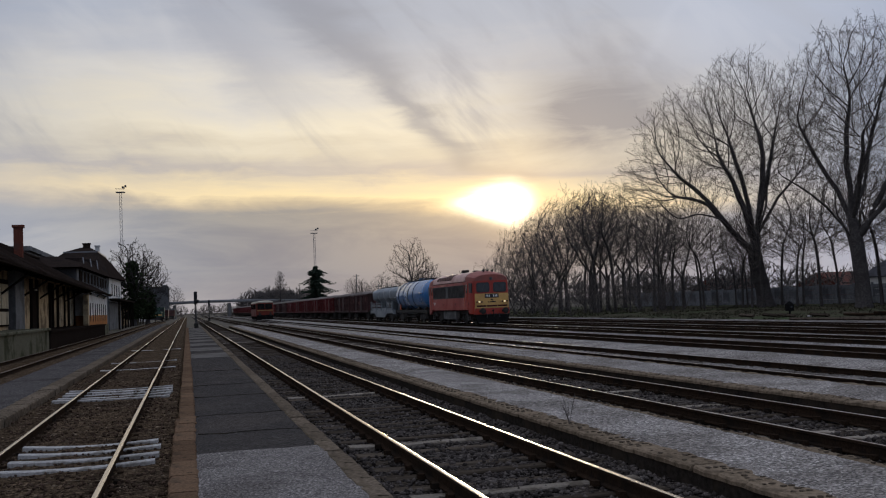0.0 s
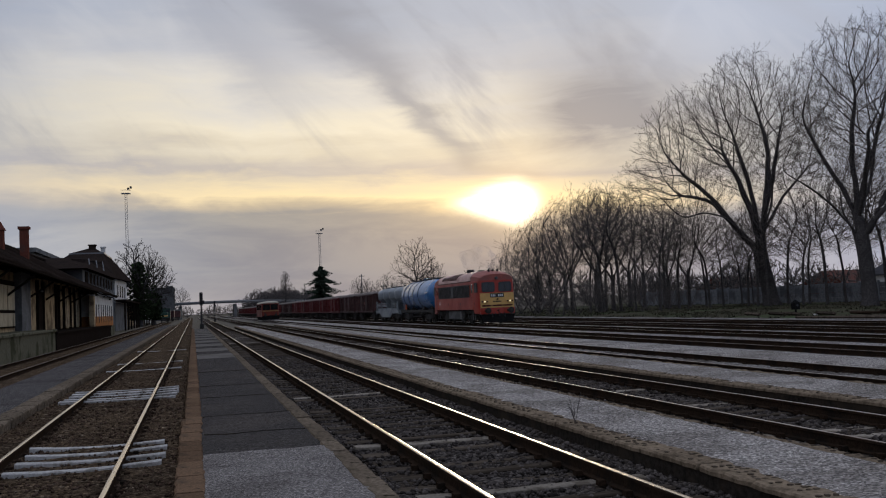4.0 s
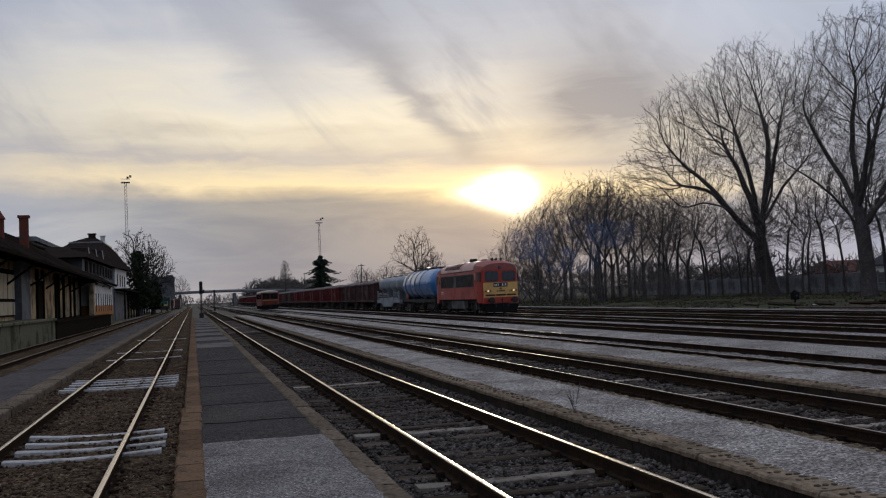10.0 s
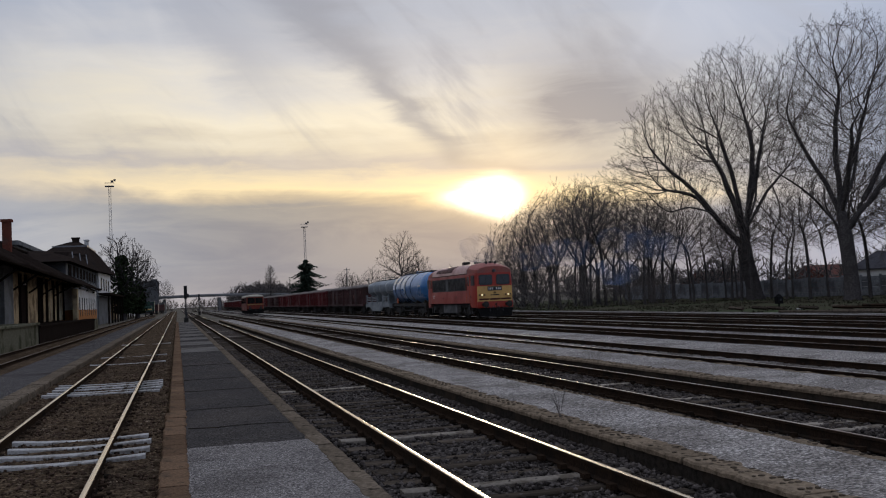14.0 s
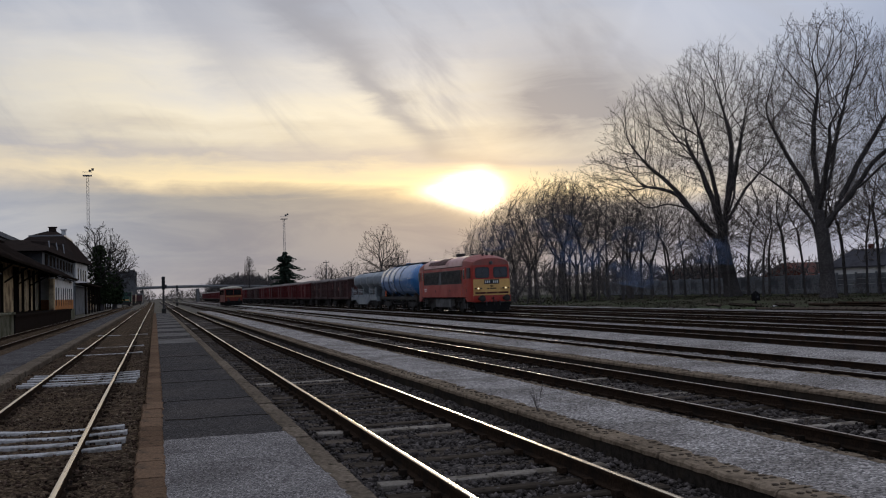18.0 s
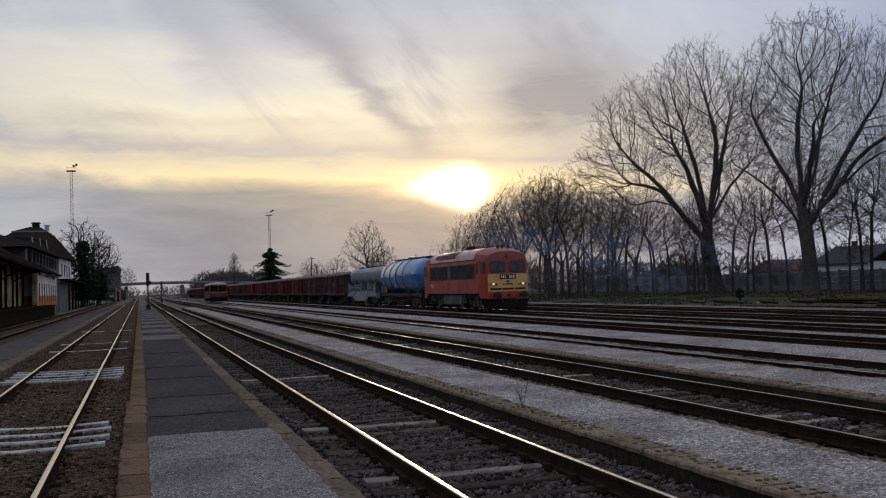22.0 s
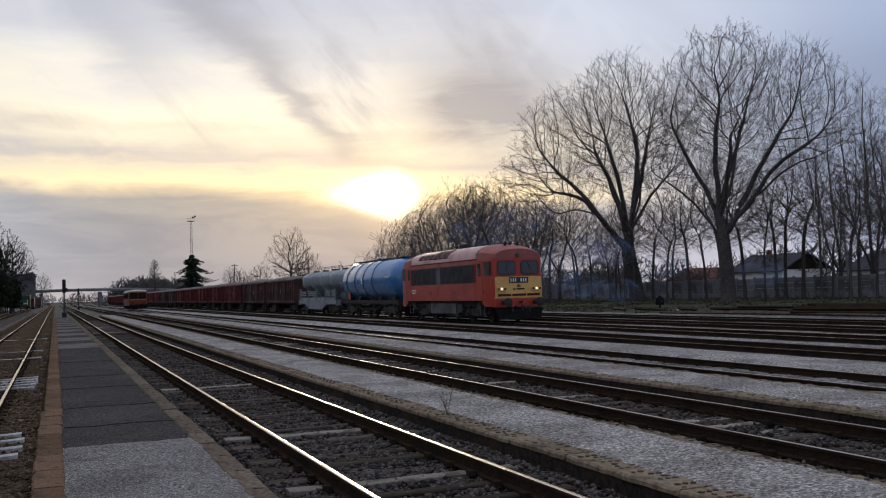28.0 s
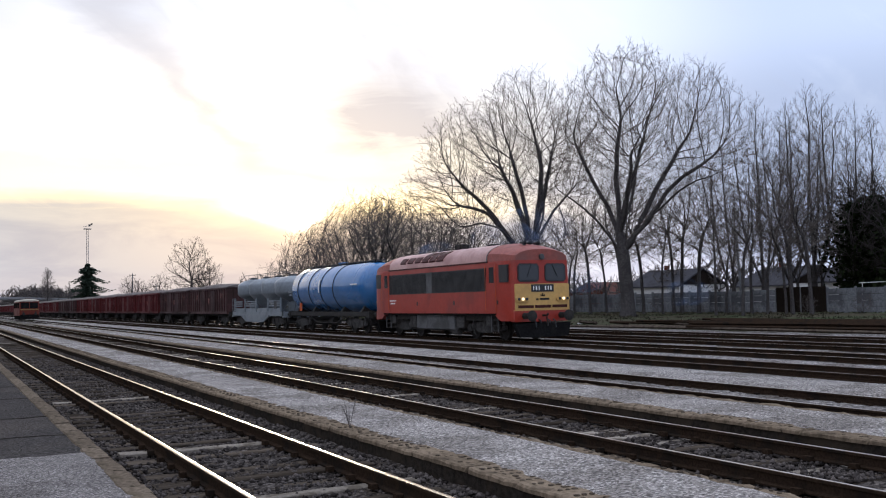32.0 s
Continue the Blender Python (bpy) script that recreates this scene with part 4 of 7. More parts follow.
def hopper_wagon():
    t = thing("silo_wagon", "pale grey silo wagon with four round hoppers", "silo wagon")
    L = 13.0
    for k in range(4):
        y = 1.75 + k * 3.15
        low = -1.55 if k in (1, 2) else -0.95
        part("silo", Geo().turned([(low, 0.22), (low + 0.15, 0.28), (-0.34, 1.12), (-0.2, 1.24), (-0.14, 1.27), (0.5, 1.27), (0.56, 1.24), (0.7, 1.1), (0.84, 0.85), (0.95, 0.5), (1.0, 0.2), (1.0, 0.0)], (0, y, 2.68), "z", 28), M_GREYBLUE, t, "pale grey rounded silo", True)
        part("neck", Geo().turned([(-1.9, 0.3), (low + 0.1, 0.42)], (0, y, 2.68), "z", 14), M_GREYBLUE, t)
        part("lid", Geo().turned([(0, 0.28), (0.14, 0.28), (0.16, 0.2), (0.16, 0)], (0, y, 3.64), "z", 14), M_UNDERGREY, t)
    part("frame", Geo().box(-1.3, -1.12, 0, L, 0.9, 1.2).box(1.12, 1.3, 0, L, 0.9, 1.2).box(-1.3, 1.3, -0.02, 0.25, 0.8, 1.2).box(-1.3, 1.3, L - 0.25, L + 0.02, 0.8, 1.2), M_GREYBLUE, t, "grey steel frame")
    for s in (-1, 1):
        a, b = sorted((s * 1.27, s * 1.36))
        part("side_apron", Geo().prism([(3.2, 0.98), (10.2, 0.98), (10.2, 0.86), (8.9, 0.46), (4.5, 0.46), (3.2, 0.86)], a, b, "x"), M_GREYBLUE, t, "pale grey side apron")
        a, b = sorted((s * 1.16, s * 1.24))
        part("side_panel", Geo().prism([(0.7, 1.2), (L - 0.7, 1.2), (L - 0.7, 1.45), (0.7, 1.45)], a, b, "x"), M_GREYBLUE, t)
        for z in (1.58, 1.74, 1.9):
            for ya, yb in ((1.0, 3.4), (6.6, 9.6), (10.4, 12.2)):
                part("side_slat", Geo().box(a, b, ya, yb, z, z + 0.09), M_GREYBLUE, t)
        for k in range(5):
            y = 0.7 + k * (L - 1.4) / 4
            part("upright", Geo().box(min(s * 1.2, s * 1.3), max(s * 1.2, s * 1.3), y - 0.05, y + 0.05, 1.2, 2.15), M_GREYBLUE, t)
        part("panel_opening", Geo().box(min(s * 1.2, s * 1.25), max(s * 1.2, s * 1.25), 1.6, 2.2, 1.4, 1.95), M_BLACK, t)
        part("roof_rail", Geo().tube([(s * 0.5, 0.9, 3.98), (s * 0.5, L - 0.9, 3.98)], 0.022, 5), M_UNDERGREY, t)
        for k in range(11):
            y = 0.95 + k * (L - 1.9) / 10
            part("rail_post", Geo().tube([(s * 0.5, y, 3.6), (s * 0.5, y, 3.98)], 0.016, 5), M_UNDERGREY, t)
    part("end_platform", Geo().box(-1.3, 1.3, L - 1.0, L, 1.2, 1.25), M_UNDERGREY, t)
    for s in (-1, 1):
        part("platform_rail", Geo().tube([(s * 1.25, L - 0.95, 1.2), (s * 1.25, L - 0.95, 2.2), (s * 1.25, L - 0.05, 2.2), (s * 1.25, L - 0.05, 1.2)], 0.025, 5).tube([(s * 1.25, L - 0.95, 1.7), (s * 1.25, L - 0.05, 1.7)], 0.02, 5), M_GREYBLUE, t)
    part("pipes", Geo().tube([(-0.6, 0.5, 1.05), (-0.6, L - 0.5, 1.05)], 0.09, 8).tube([(0.6, 0.5, 1.05), (0.6, L - 0.5, 1.05)], 0.09, 8), M_UNDER, t)
    buffers(t, 0.0, L)
    bogie(t, 2.0, 1.8, True)
    bogie(t, L - 2.0, 1.8, True)
    return t


def box_wagon(mat, label):
    t = thing("goods_wagon", label, "goods wagon", group="goods wagons of the train")
    L = 12.75
    part("body", Geo().box(-1.36, 1.36, 0.0, L, 1.18, 3.12), mat, t)
    part("top_rail", Geo().box(-1.42, 1.42, -0.03, 0.06, 3.02, 3.16).box(-1.42, 1.42, L - 0.06, L + 0.03, 3.02, 3.16).box(-1.44, -1.36, -0.03, L + 0.03, 3.02, 3.16).box(1.36, 1.44, -0.03, L + 0.03, 3.02, 3.16), mat, t)
    part("side_sill", Geo().box(-1.43, -1.3, -0.02, L + 0.02, 1.02, 1.22).box(1.3, 1.43, -0.02, L + 0.02, 1.02, 1.22), mat, t)
    n = 17
    rib = Geo().prism([(-0.055, 1.2), (0.055, 1.2), (0.04, 3.05), (-0.04, 3.05)], -0.045, 0.045, "x").mesh("rib", mat)
    for s in (-1, 1):
        for k in range(n):
            r = part("rib", rib, None, t)
            r.location = (s * 1.40, 0.1 + k * (L - 0.2) / (n - 1), 0)
        for yy in (L * 0.36, L * 0.64):
            a, b = sorted((s * 1.37, s * 1.43))
            part("wagon_door", Geo().box(a, b, yy - 0.75, yy + 0.75, 1.25, 2.95), mat, t)
    for e in (0, L):
        for x in (-0.9, -0.3, 0.3, 0.9):
            part("end_rib", Geo().box(x - 0.05, x + 0.05, e - 0.05, e + 0.05, 1.2, 3.05), mat, t)
    rs = []
    for k in range(13):
        y = 0.1 + (L - 0.2) * k / 12
        hgt = 0.42 * math.sin(math.pi * (0.12 + 0.76 * k / 12)) ** 0.6 + 0.02 * math.sin(k * 2.3)
        rs.append([(1.34 * math.cos(math.pi * q / 8), y, 3.13 + hgt * math.sin(math.pi * q / 8) ** 0.8) for q in range(9)])
    part("cover", Geo().rings(rs), M_TARP, t, "sagging grey cover", True)
    for s in (-1, 1):
        for y, z in ((1.6, 2.3), (L - 2.6, 2.25), (L * 0.5 - 0.3, 1.9)):
            a, b = sorted((s * 1.362, s * 1.372))
            part("faded_patch", Geo().box(a, b, y, y + 0.55, z, z + 0.42), M_PALEPATCH, t, "faded pale paint patch")
    part("frame", Geo().box(-0.9, 0.9, 0.2, L - 0.2, 0.85, 1.18).box(-1.25, 1.25, 0, 0.25, 0.8, 1.15).box(-1.25, 1.25, L - 0.25, L, 0.8, 1.15), M_UNDER, t)
    for s in (-1, 1):
        part("brake_lever", Geo().box(s * 1.3 - 0.02, s * 1.3 + 0.02, 3.1, 3.2, 0.55, 1.05).box(s * 1.3 - 0.02, s * 1.3 + 0.02, L - 4, L - 3.9, 0.55, 1.05), M_UNDER, t)
    buffers(t, 0.0, L)
    bogie(t, 2.1, 1.8, True)
    bogie(t, L - 2.1, 1.8, True)
    return t


VEHICLES = []
VEHICLES.append((locomotive(), 0.0))
VEHICLES.append((tank_wagon(), 15.25))
VEHICLES.append((hopper_wagon(), 30.0))
_ws = box_wagon(M_WAGON_OLD, "rusty brown high-sided goods wagon with a sagging cover")
_wr = box_wagon(M_WAGON, "dull red high-sided goods wagon with a sagging cover")
WHEELS_KEYED = list(ROLLING)
VEHICLES.append((_ws, 44.1))
for k in range(1, 25):
    src = _ws if k in (1,) or (6 < k < 9) else _wr
    at = 44.1 + 14.0 * k
    VEHICLES.append((_wr if k == 2 else copy_thing(src, pose(0, 0, 0)), at))

ADVANCE = [(0.0, 69.85), (6.6, 69.80), (8.0, 69.45), (9.0, 69.16), (10.0, 68.88), (11.0, 68.48), (12.0, 68.02), (13.0, 67.45), (14.0, 66.85), (14.5, 66.42),
           (16.5, 64.72), (17.5, 63.62), (18.5, 62.38), (19.5, 61.05), (20.5, 59.62), (21.5, 58.02), (22.5, 56.42), (23.5, 54.68), (24.5, 52.78),
           (25.5, 50.78), (27.5, 46.30), (28.5, 43.72), (29.5, 41.0), (30.5, 38.30), (31.25, 36.15), (32.0, 33.90)]


def advance(s):
    """How far along y the locomotive's front stands at s seconds."""
    return float(np.interp(s, [a for a, b in ADVANCE], [b for a, b in ADVANCE]))


def motions():
    for ob, offset in VEHICLES:
        walk(ob, [(s, pose(TRAIN_X, y + offset, 0)) for s, y in ADVANCE])
    for ob, y, r in WHEELS_KEYED:
        rows = [(0.0, pose(0, y, r))]
        rows += [(k * 0.2, pose(0, y, r, math.degrees((ADVANCE[0][1] - advance(k * 0.2)) / r))) for k in range(33, 161)]
        walk(ob, rows)
    for ob, *path in PUFFS:
        walk(ob, smoke_path(*path))

# ---- goods shed and station ----
M_CONC = material("mossy_concrete", (0.12, 0.112, 0.08), 0.9, 0.25, 10, 0.7, 0.4, second=(0.045, 0.045, 0.026), spread=0.6)
M_PLASTER = material("stained_yellow_plaster", (0.40, 0.30, 0.18), 0.9, 0.25, 10, 0.8, 0.3, second=(0.12, 0.088, 0.058), spread=0.65)
M_PLASTER_WHITE = material("white_plaster", (0.55, 0.54, 0.52), 0.9, 0.1, 10, 0.7, 0.2, second=(0.4, 0.385, 0.36), spread=0.4)
M_PLASTER_ORANGE = material("orange_plaster", (0.34, 0.15, 0.06), 0.9, 0.15, 10, 0.7, 0.2, second=(0.25, 0.12, 0.06), spread=0.4)
M_PLASTER_GREY = material("grey_plaster", (0.15, 0.15, 0.15), 0.9, 0.2, 8, 0.5, 0.2, second=(0.09, 0.087, 0.084), spread=0.5)
M_STORE = material("dark_weathered_render", (0.085, 0.086, 0.088), 0.9, 0.25, 6, 0.4, 0.2, second=(0.042, 0.042, 0.042))
M_BRICK = material("old_red_brick", (0.12, 0.042, 0.03), 0.9, 0.3, 14, 1.5, 0.4, second=(0.09, 0.05, 0.04), spread=0.5)
M_TILE = material("dark_brown_roof_tile", (0.026, 0.019, 0.016), 0.85, 0.3, 5, 0.6, 0.4, second=(0.018, 0.015, 0.013), spread=0.5)
M_TIMBER = material("dark_timber", (0.020, 0.015, 0.012), 0.85, 0.3, 15, 1, 0.4)
M_STEELGREY = material("galvanised_mast_steel", (0.22, 0.22, 0.22), 0.6, 0.1, 10, 1, 0.0)
M_BOARD = material("pale_weathered_board", (0.42, 0.36, 0.26), 0.9, 0.25, 12, 0.8, 0.3, second=(0.12, 0.10, 0.07), spread=0.5, stretch=(1, 1, 0.2))
M_TRIM = material("pale_roof_trim", (0.16, 0.16, 0.165), 0.7, 0.1, 8, 1, 0.0)
M_REDROOF = material("red_roof_tile", (0.105, 0.048, 0.038), 0.85, 0.25, 4, 0.5, 0.3, second=(0.095, 0.058, 0.05), spread=0.5)


def goods_shed():
    # the loading dock
    dock = thing("loading_dock", "mossy concrete loading dock along the track", "loading dock", kind="structure")
    part("dock_wall", Geo().box(-14, -8.72, 14, 68.4, GROUND_Z, 1.02), M_CONC, dock, "mossy greenish concrete wall")
    part("coping", Geo().rounded(-14, -8.6, 14, 68.5, 1.02, 1.16, 0.03), M_CONC, dock)
    # a dark block fills in for the shade under the overhanging timber deck
    part("timber_dock", Geo().box(-14, -8.66, 68.5, 112.6, GROUND_Z, 0.82).box(-14, -8.58, 68.5, 112.6, 0.82, 0.96), M_TIMBER, dock, "timber dock deck over a recess whose shade is a dark block")
    part("upper_dock", Geo().box(-14, -9.35, 112.6, 127, GROUND_Z, 0.85), M_CONC, dock)
    s = thing("goods_shed", "old goods shed with sagging brown tiled roof and stained plaster walls", "goods shed")
    part("wall", Geo().box(-20, -11.0, 44, 124, 1.0, 4.9), M_PLASTER, s, "stained yellow plaster wall")
    # bays along the track side: plaster panels, doors and openings between dark posts
    yb = 71.2
    kinds = ["panel", "door", "panel", "gap", "panel", "boards", "panel", "boards", "gap", "boards", "boards", "panel"]
    for k, kind in enumerate(kinds):
        wd = (4.6, 2.5, 6.8, 1.4, 3.0, 4.4, 3.0, 4.6, 1.8, 4.6, 4.4, 3.4)[k]
        part("post", Geo().box(-11.06, -10.78, yb, yb + 0.34, 1.0, 4.7), M_TIMBER, s, "dark timber post")
        if kind == "panel":
            part("wall_panel", Geo().rounded(-11.1, -10.92, yb + 0.4, yb + wd - 0.1, 1.05, 3.9, 0.02), M_PLASTER, s, "stained plaster panel")
        elif kind == "door":
            dr = part("sliding_door", Geo().box(-11.1, -10.86, yb + 0.4, yb + wd, 1.02, 3.9), M_TIMBER, s, "dark wooden sliding door")
            part("door_rail", Geo().box(-10.9, -10.82, yb + 0.2, yb + wd + 0.3, 3.9, 4.02), M_TRIM, dr)
        elif kind == "boards":
            for j in range(6):
                y0 = yb + 0.4 + j * (wd - 0.4) / 6
                part("upright_board", Geo().box(-11.08, -10.9 + 0.02 * (j % 2), y0, y0 + (wd - 0.4) / 6 - 0.12, 1.1, 3.8), M_PLASTER if j % 2 else M_BOARD, s, "pale upright board")
        else:
            part("dark_opening", Geo().box(-11.1, -10.95, yb + 0.4, yb + wd, 1.02, 3.6), M_BLACK, s)
        yb += wd + 0.3
    part("wall_pier", Geo().box(-11.1, -10.55, 67.4, 71.0, 1.0, 4.9), M_PLASTER_GREY, s, "grey plastered wall pier")
    part("boarded_opening", Geo().box(-11.1, -10.9, 61.5, 67.0, 1.4, 4.3), M_TIMBER, s, "dark frame of a boarded opening")
    for y0, y1, z0, z1 in ((61.8, 64.2, 2.5, 4.0), (64.5, 66.8, 2.5, 4.0), (61.8, 66.8, 1.5, 2.3)):
        part("board_panel", Geo().box(-10.95, -10.86, y0, y1, z0, z1), M_BOARD, s, "dirty pale boarding")
    for k in range(4):
        part("wall_panel", Geo().rounded(-11.1, -10.92, 45 + k * 4, 48.4 + k * 4, 1.1, 3.9, 0.02), M_PLASTER, s)
    # roof: long eave over the track, ridge further back
    def eave(y):
        return 4.75 - 0.62 * min(1, max(0, (y - 50) / 72)) + 0.04 * math.sin(y * 0.5)
    rs = []
    for k in range(16):
        y = 44 + (126 - 44) * k / 15
        e = eave(y)
        rs.append([(-8.9, y, e), (-8.9, y, e + 0.12), (-15.6, y, e + 4.0), (-22.3, y, e + 0.12), (-22.3, y, e), (-15.6, y, e + 3.86)])
    part("roof", Geo().rings(rs), M_TILE, s, "sagging brown tiled roof")
    rows = Geo()
    for j in range(22):
        a0 = j / 22
        r2 = []
        for k in range(16):
            y = 44 + (126 - 44) * k / 15
            e = eave(y) + 0.13
            x0, z0 = -8.86 - 6.7 * a0, e + 3.88 * a0
            x1, z1 = -8.86 - 6.7 * (a0 + 0.05), e + 3.88 * (a0 + 0.05)
            r2.append([(x0, y, z0 + 0.05), (x1, y, z1 + 0.01), (x1, y, z1 - 0.03), (x0, y, z0 - 0.03)])
        rows.rings(r2)
    part("tile_course_layer", rows, M_TILE, s, kind="stuff")
    part("ridge_cap", Geo().tube([(-15.6, 44, 8.75), (-15.6, 85, 8.42), (-15.6, 126, 8.4)], 0.14, 6), M_TILE, s)
    for k in range(10):
        y = 48 + k * 8.2
        part("bracket", Geo().tube([(-11.0, y, 3.3), (-9.3, y, eave(y) - 0.1)], 0.07, 4).tube([(-11.0, y, eave(y) + 0.75), (-9.0, y, eave(y) - 0.06)], 0.06, 4), M_TIMBER, s, "dark timber roof bracket")
    part("gutter", Geo().tube([(-8.84, 44, 4.72), (-8.84, 60, 4.66), (-8.84, 92, 4.36), (-8.84, 126, 4.36)], 0.06, 6), M_TIMBER, s)
    ch = part("chimney", Geo().box(-12.55, -11.95, 79.7, 80.3, 5.6, 8.75), M_BRICK, s, "tall red brick chimney")
    part("chimney_cap", Geo().box(-12.65, -11.85, 79.6, 80.4, 8.75, 8.95), M_BRICK, ch)
    ch = part("chimney", Geo().box(-13.0, -12.3, 71.5, 72.2, 5.6, 8.0), M_BRICK, s, "red brick chimney with tapered cap")
    part("chimney_cap", Geo().rings([[(-13.1, 71.4, 8.0), (-12.2, 71.4, 8.0), (-12.2, 72.3, 8.0), (-13.1, 72.3, 8.0)], [(-12.8, 71.7, 8.6), (-12.5, 71.7, 8.6), (-12.5, 72.0, 8.6), (-12.8, 72.0, 8.6)]]), M_BRICK, ch)
    # white annex with orange base
    a = thing("annex", "white plastered annex with an orange base and narrow dark windows", "building")
    part("lower_wall", Geo().box(-13, -9.5, 104, 127, 0.85, 1.95), M_PLASTER_ORANGE, a, "orange painted base")
    part("upper_wall", Geo().box(-13, -9.53, 104, 127, 1.95, 4.2), M_PLASTER_WHITE, a, "white plaster wall")
    part("corner_strip", Geo().box(-9.9, -9.46, 102.6, 104, 0.85, 4.0), M_PLASTER, a, "yellowish end wall")
    for k in range(8):
        y = 105.5 + k * 2.7
        w = part("annex_window", Geo().box(-9.56, -9.49, y, y + 0.55, 1.3, 3.2), M_TIMBER, a, "narrow dark window")
        part("pane", Geo().box(-9.5, -9.475, y + 0.08, y + 0.47, 1.4, 3.1), M_GLASS, w)
    return s


goods_shed()


def station():
    s = thing("station_building", "two-storey station building with steep dark hipped roof", "station building")
    xf = -11.2
    part("wing_wall", Geo().box(-22, xf, 110, 152, GROUND_Z, 7.2), M_PLASTER_GREY, s, "grey plaster wing wall")
    part("pavilion_wall", Geo().box(-22, -11.0, 152, 178, 4.0, 7.7), M_PLASTER_WHITE, s, "white plaster upper storey")
    # shade behind the canopy is put into the lower wall's grey colour
    part("pavilion_base", Geo().box(-22, -11.03, 152, 178, GROUND_Z, 4.0), M_PLASTER_GREY, s, "lower storey greyed for the shade behind the canopy")
    part("roof", Geo().rings([[(-10.4, 146, 7.3), (-10.2, 181, 7.9), (-23, 181, 7.9), (-23, 146, 7.3)],
                              [(-11.6, 151, 9.4), (-11.5, 176, 9.7), (-20, 176, 9.7), (-20, 151, 9.4)],
                              [(-12.8, 155, 11.45), (-12.8, 171, 11.5), (-17.5, 171, 11.5), (-17.5, 155, 11.45)]]), M_TILE, s, "steep dark tiled roof")
    part("roof_trim", Geo().box(-17.6, -12.7, 154.9, 171.1, 11.42, 11.62), M_TRIM, s, "pale edge of the roof top")
    part("roof_top", Geo().rings([[(-17.4, 155.2, 11.62), (-12.9, 155.2, 11.62), (-12.9, 170.8, 11.62), (-17.4, 170.8, 11.62)], [(-15.6, 161, 12.6), (-14.4, 161, 12.6), (-14.4, 165, 12.6), (-15.6, 165, 12.6)]]), M_TILE, s)
    for x, y, z, w, mt in ((-14.75, 160, 13.0, 0.5, M_TILE), (-13.35, 162, 12.75, 0.3, M_PLASTER_WHITE)):
        c = part("chimney", Geo().box(x - w, x + w, y - 0.45, y + 0.45, 11.0, z), mt, s)
        part("chimney_cap", Geo().box(x - w - 0.12, x + w + 0.12, y - 0.55, y + 0.55, z, z + 0.16), mt, c)
    part("wing_roof", Geo().rings([[(xf + 0.7, 107, 7.0), (xf + 0.7, 152, 7.35), (-22.5, 152, 7.35), (-22.5, 107, 7.0)], [(-14.1, 117, 8.7), (-13.2, 150, 10.4), (-19, 150, 10.4), (-19, 117, 8.7)]]), M_TILE, s, "dark tiled wing roof")
    for y, z in ((118, 7.6), (127, 7.9), (136, 8.2)):
        dm = part("dormer", Geo().rings([[(-12.9, y, z - 0.4), (-11.2, y, z - 0.4), (-11.2, y + 3, z - 0.4), (-12.9, y + 3, z - 0.4)], [(-13.2, y, z + 1.0), (-11.5, y + 1.4, z + 1.0), (-11.5, y + 1.6, z + 1.0), (-13.2, y + 3, z + 1.0)]]), M_TILE, s)
        part("dormer_edge", Geo().tube([(-11.15, y - 0.1, z - 0.35), (-11.45, y + 1.5, z + 1.05)], 0.06, 4), M_TRIM, dm)
    for k in range(9):
        y = 112.4 + k * 4.1
        w = part("upper_window", Geo().box(xf - 0.02, xf + 0.08, y, y + 2.5, 5.75, 6.9), M_TIMBER, s, "dark upper window")
        part("pane", Geo().box(xf + 0.06, xf + 0.095, y + 0.1, y + 2.4, 5.82, 6.83), M_TIMBER, w)
        part("window_post", Geo().box(xf, xf + 0.16, y + 2.8, y + 3.2, 5.5, 7.0), M_PLASTER_GREY, s, "grey post between windows")
    for k in range(4):
        y = 156.5 + k * 5.2
        w = part("pavilion_window", Geo().box(-11.05, -10.93, y, y + 1.3, 4.9, 6.7), M_TIMBER, s)
        part("pane", Geo().box(-10.96, -10.92, y + 0.12, y + 1.18, 5.0, 6.6), M_GLASS, w)
    # platform canopy beyond
    c = thing("platform_canopy", "dark flat platform canopy on posts", "canopy")
    part("canopy_roof", Geo().box(-13.5, -9.5, 152, 240, 4.1, 4.4), M_TIMBER, c, "dark flat canopy roof")
    for k in range(12):
        y = 154 + k * 7.6
        part("canopy_post", Geo().box(-9.95, -9.7, y, y + 0.25, GROUND_Z, 4.1), M_TIMBER, c)
    part("back_wall", Geo().box(-13.7, -13.4, 178.5, 240, GROUND_Z, 4.1), M_PLASTER, c, "dim yellowish back wall")
    for k in range(7):
        y = 187 + k * 8.6
        part("door_opening", Geo().box(-13.42, -13.32, y, y + 2.4, 0.0, 2.6), M_TIMBER, c)
    # flat-roofed block behind the shed
    b = single("flat_roofed_block", Geo().box(-70, -24, 165, 205, GROUND_Z, 12.6).box(-71, -23.5, 164.5, 205.5, 12.6, 13.3), M_PLASTER_GREY, "grey flat-roofed block behind the shed", "building")
    b2 = thing("grain_store", "tall grey windowless grain store", "building")
    part("wall", Geo().box(-17.0, -7.0, 390, 420, GROUND_Z, 11.6), M_STORE, b2)
    part("parapet", Geo().box(-17.2, -6.8, 389.8, 420, 11.6, 12.4).box(-9.2, -7.2, 391, 396, 12.4, 13.0), M_STORE, b2)
    for k in range(3):
        part("wall_rib", Geo().box(-15.5 + k * 3.2, -15.0 + k * 3.2, 389.7, 390.1, 0, 11.6), M_STORE, b2)


station()


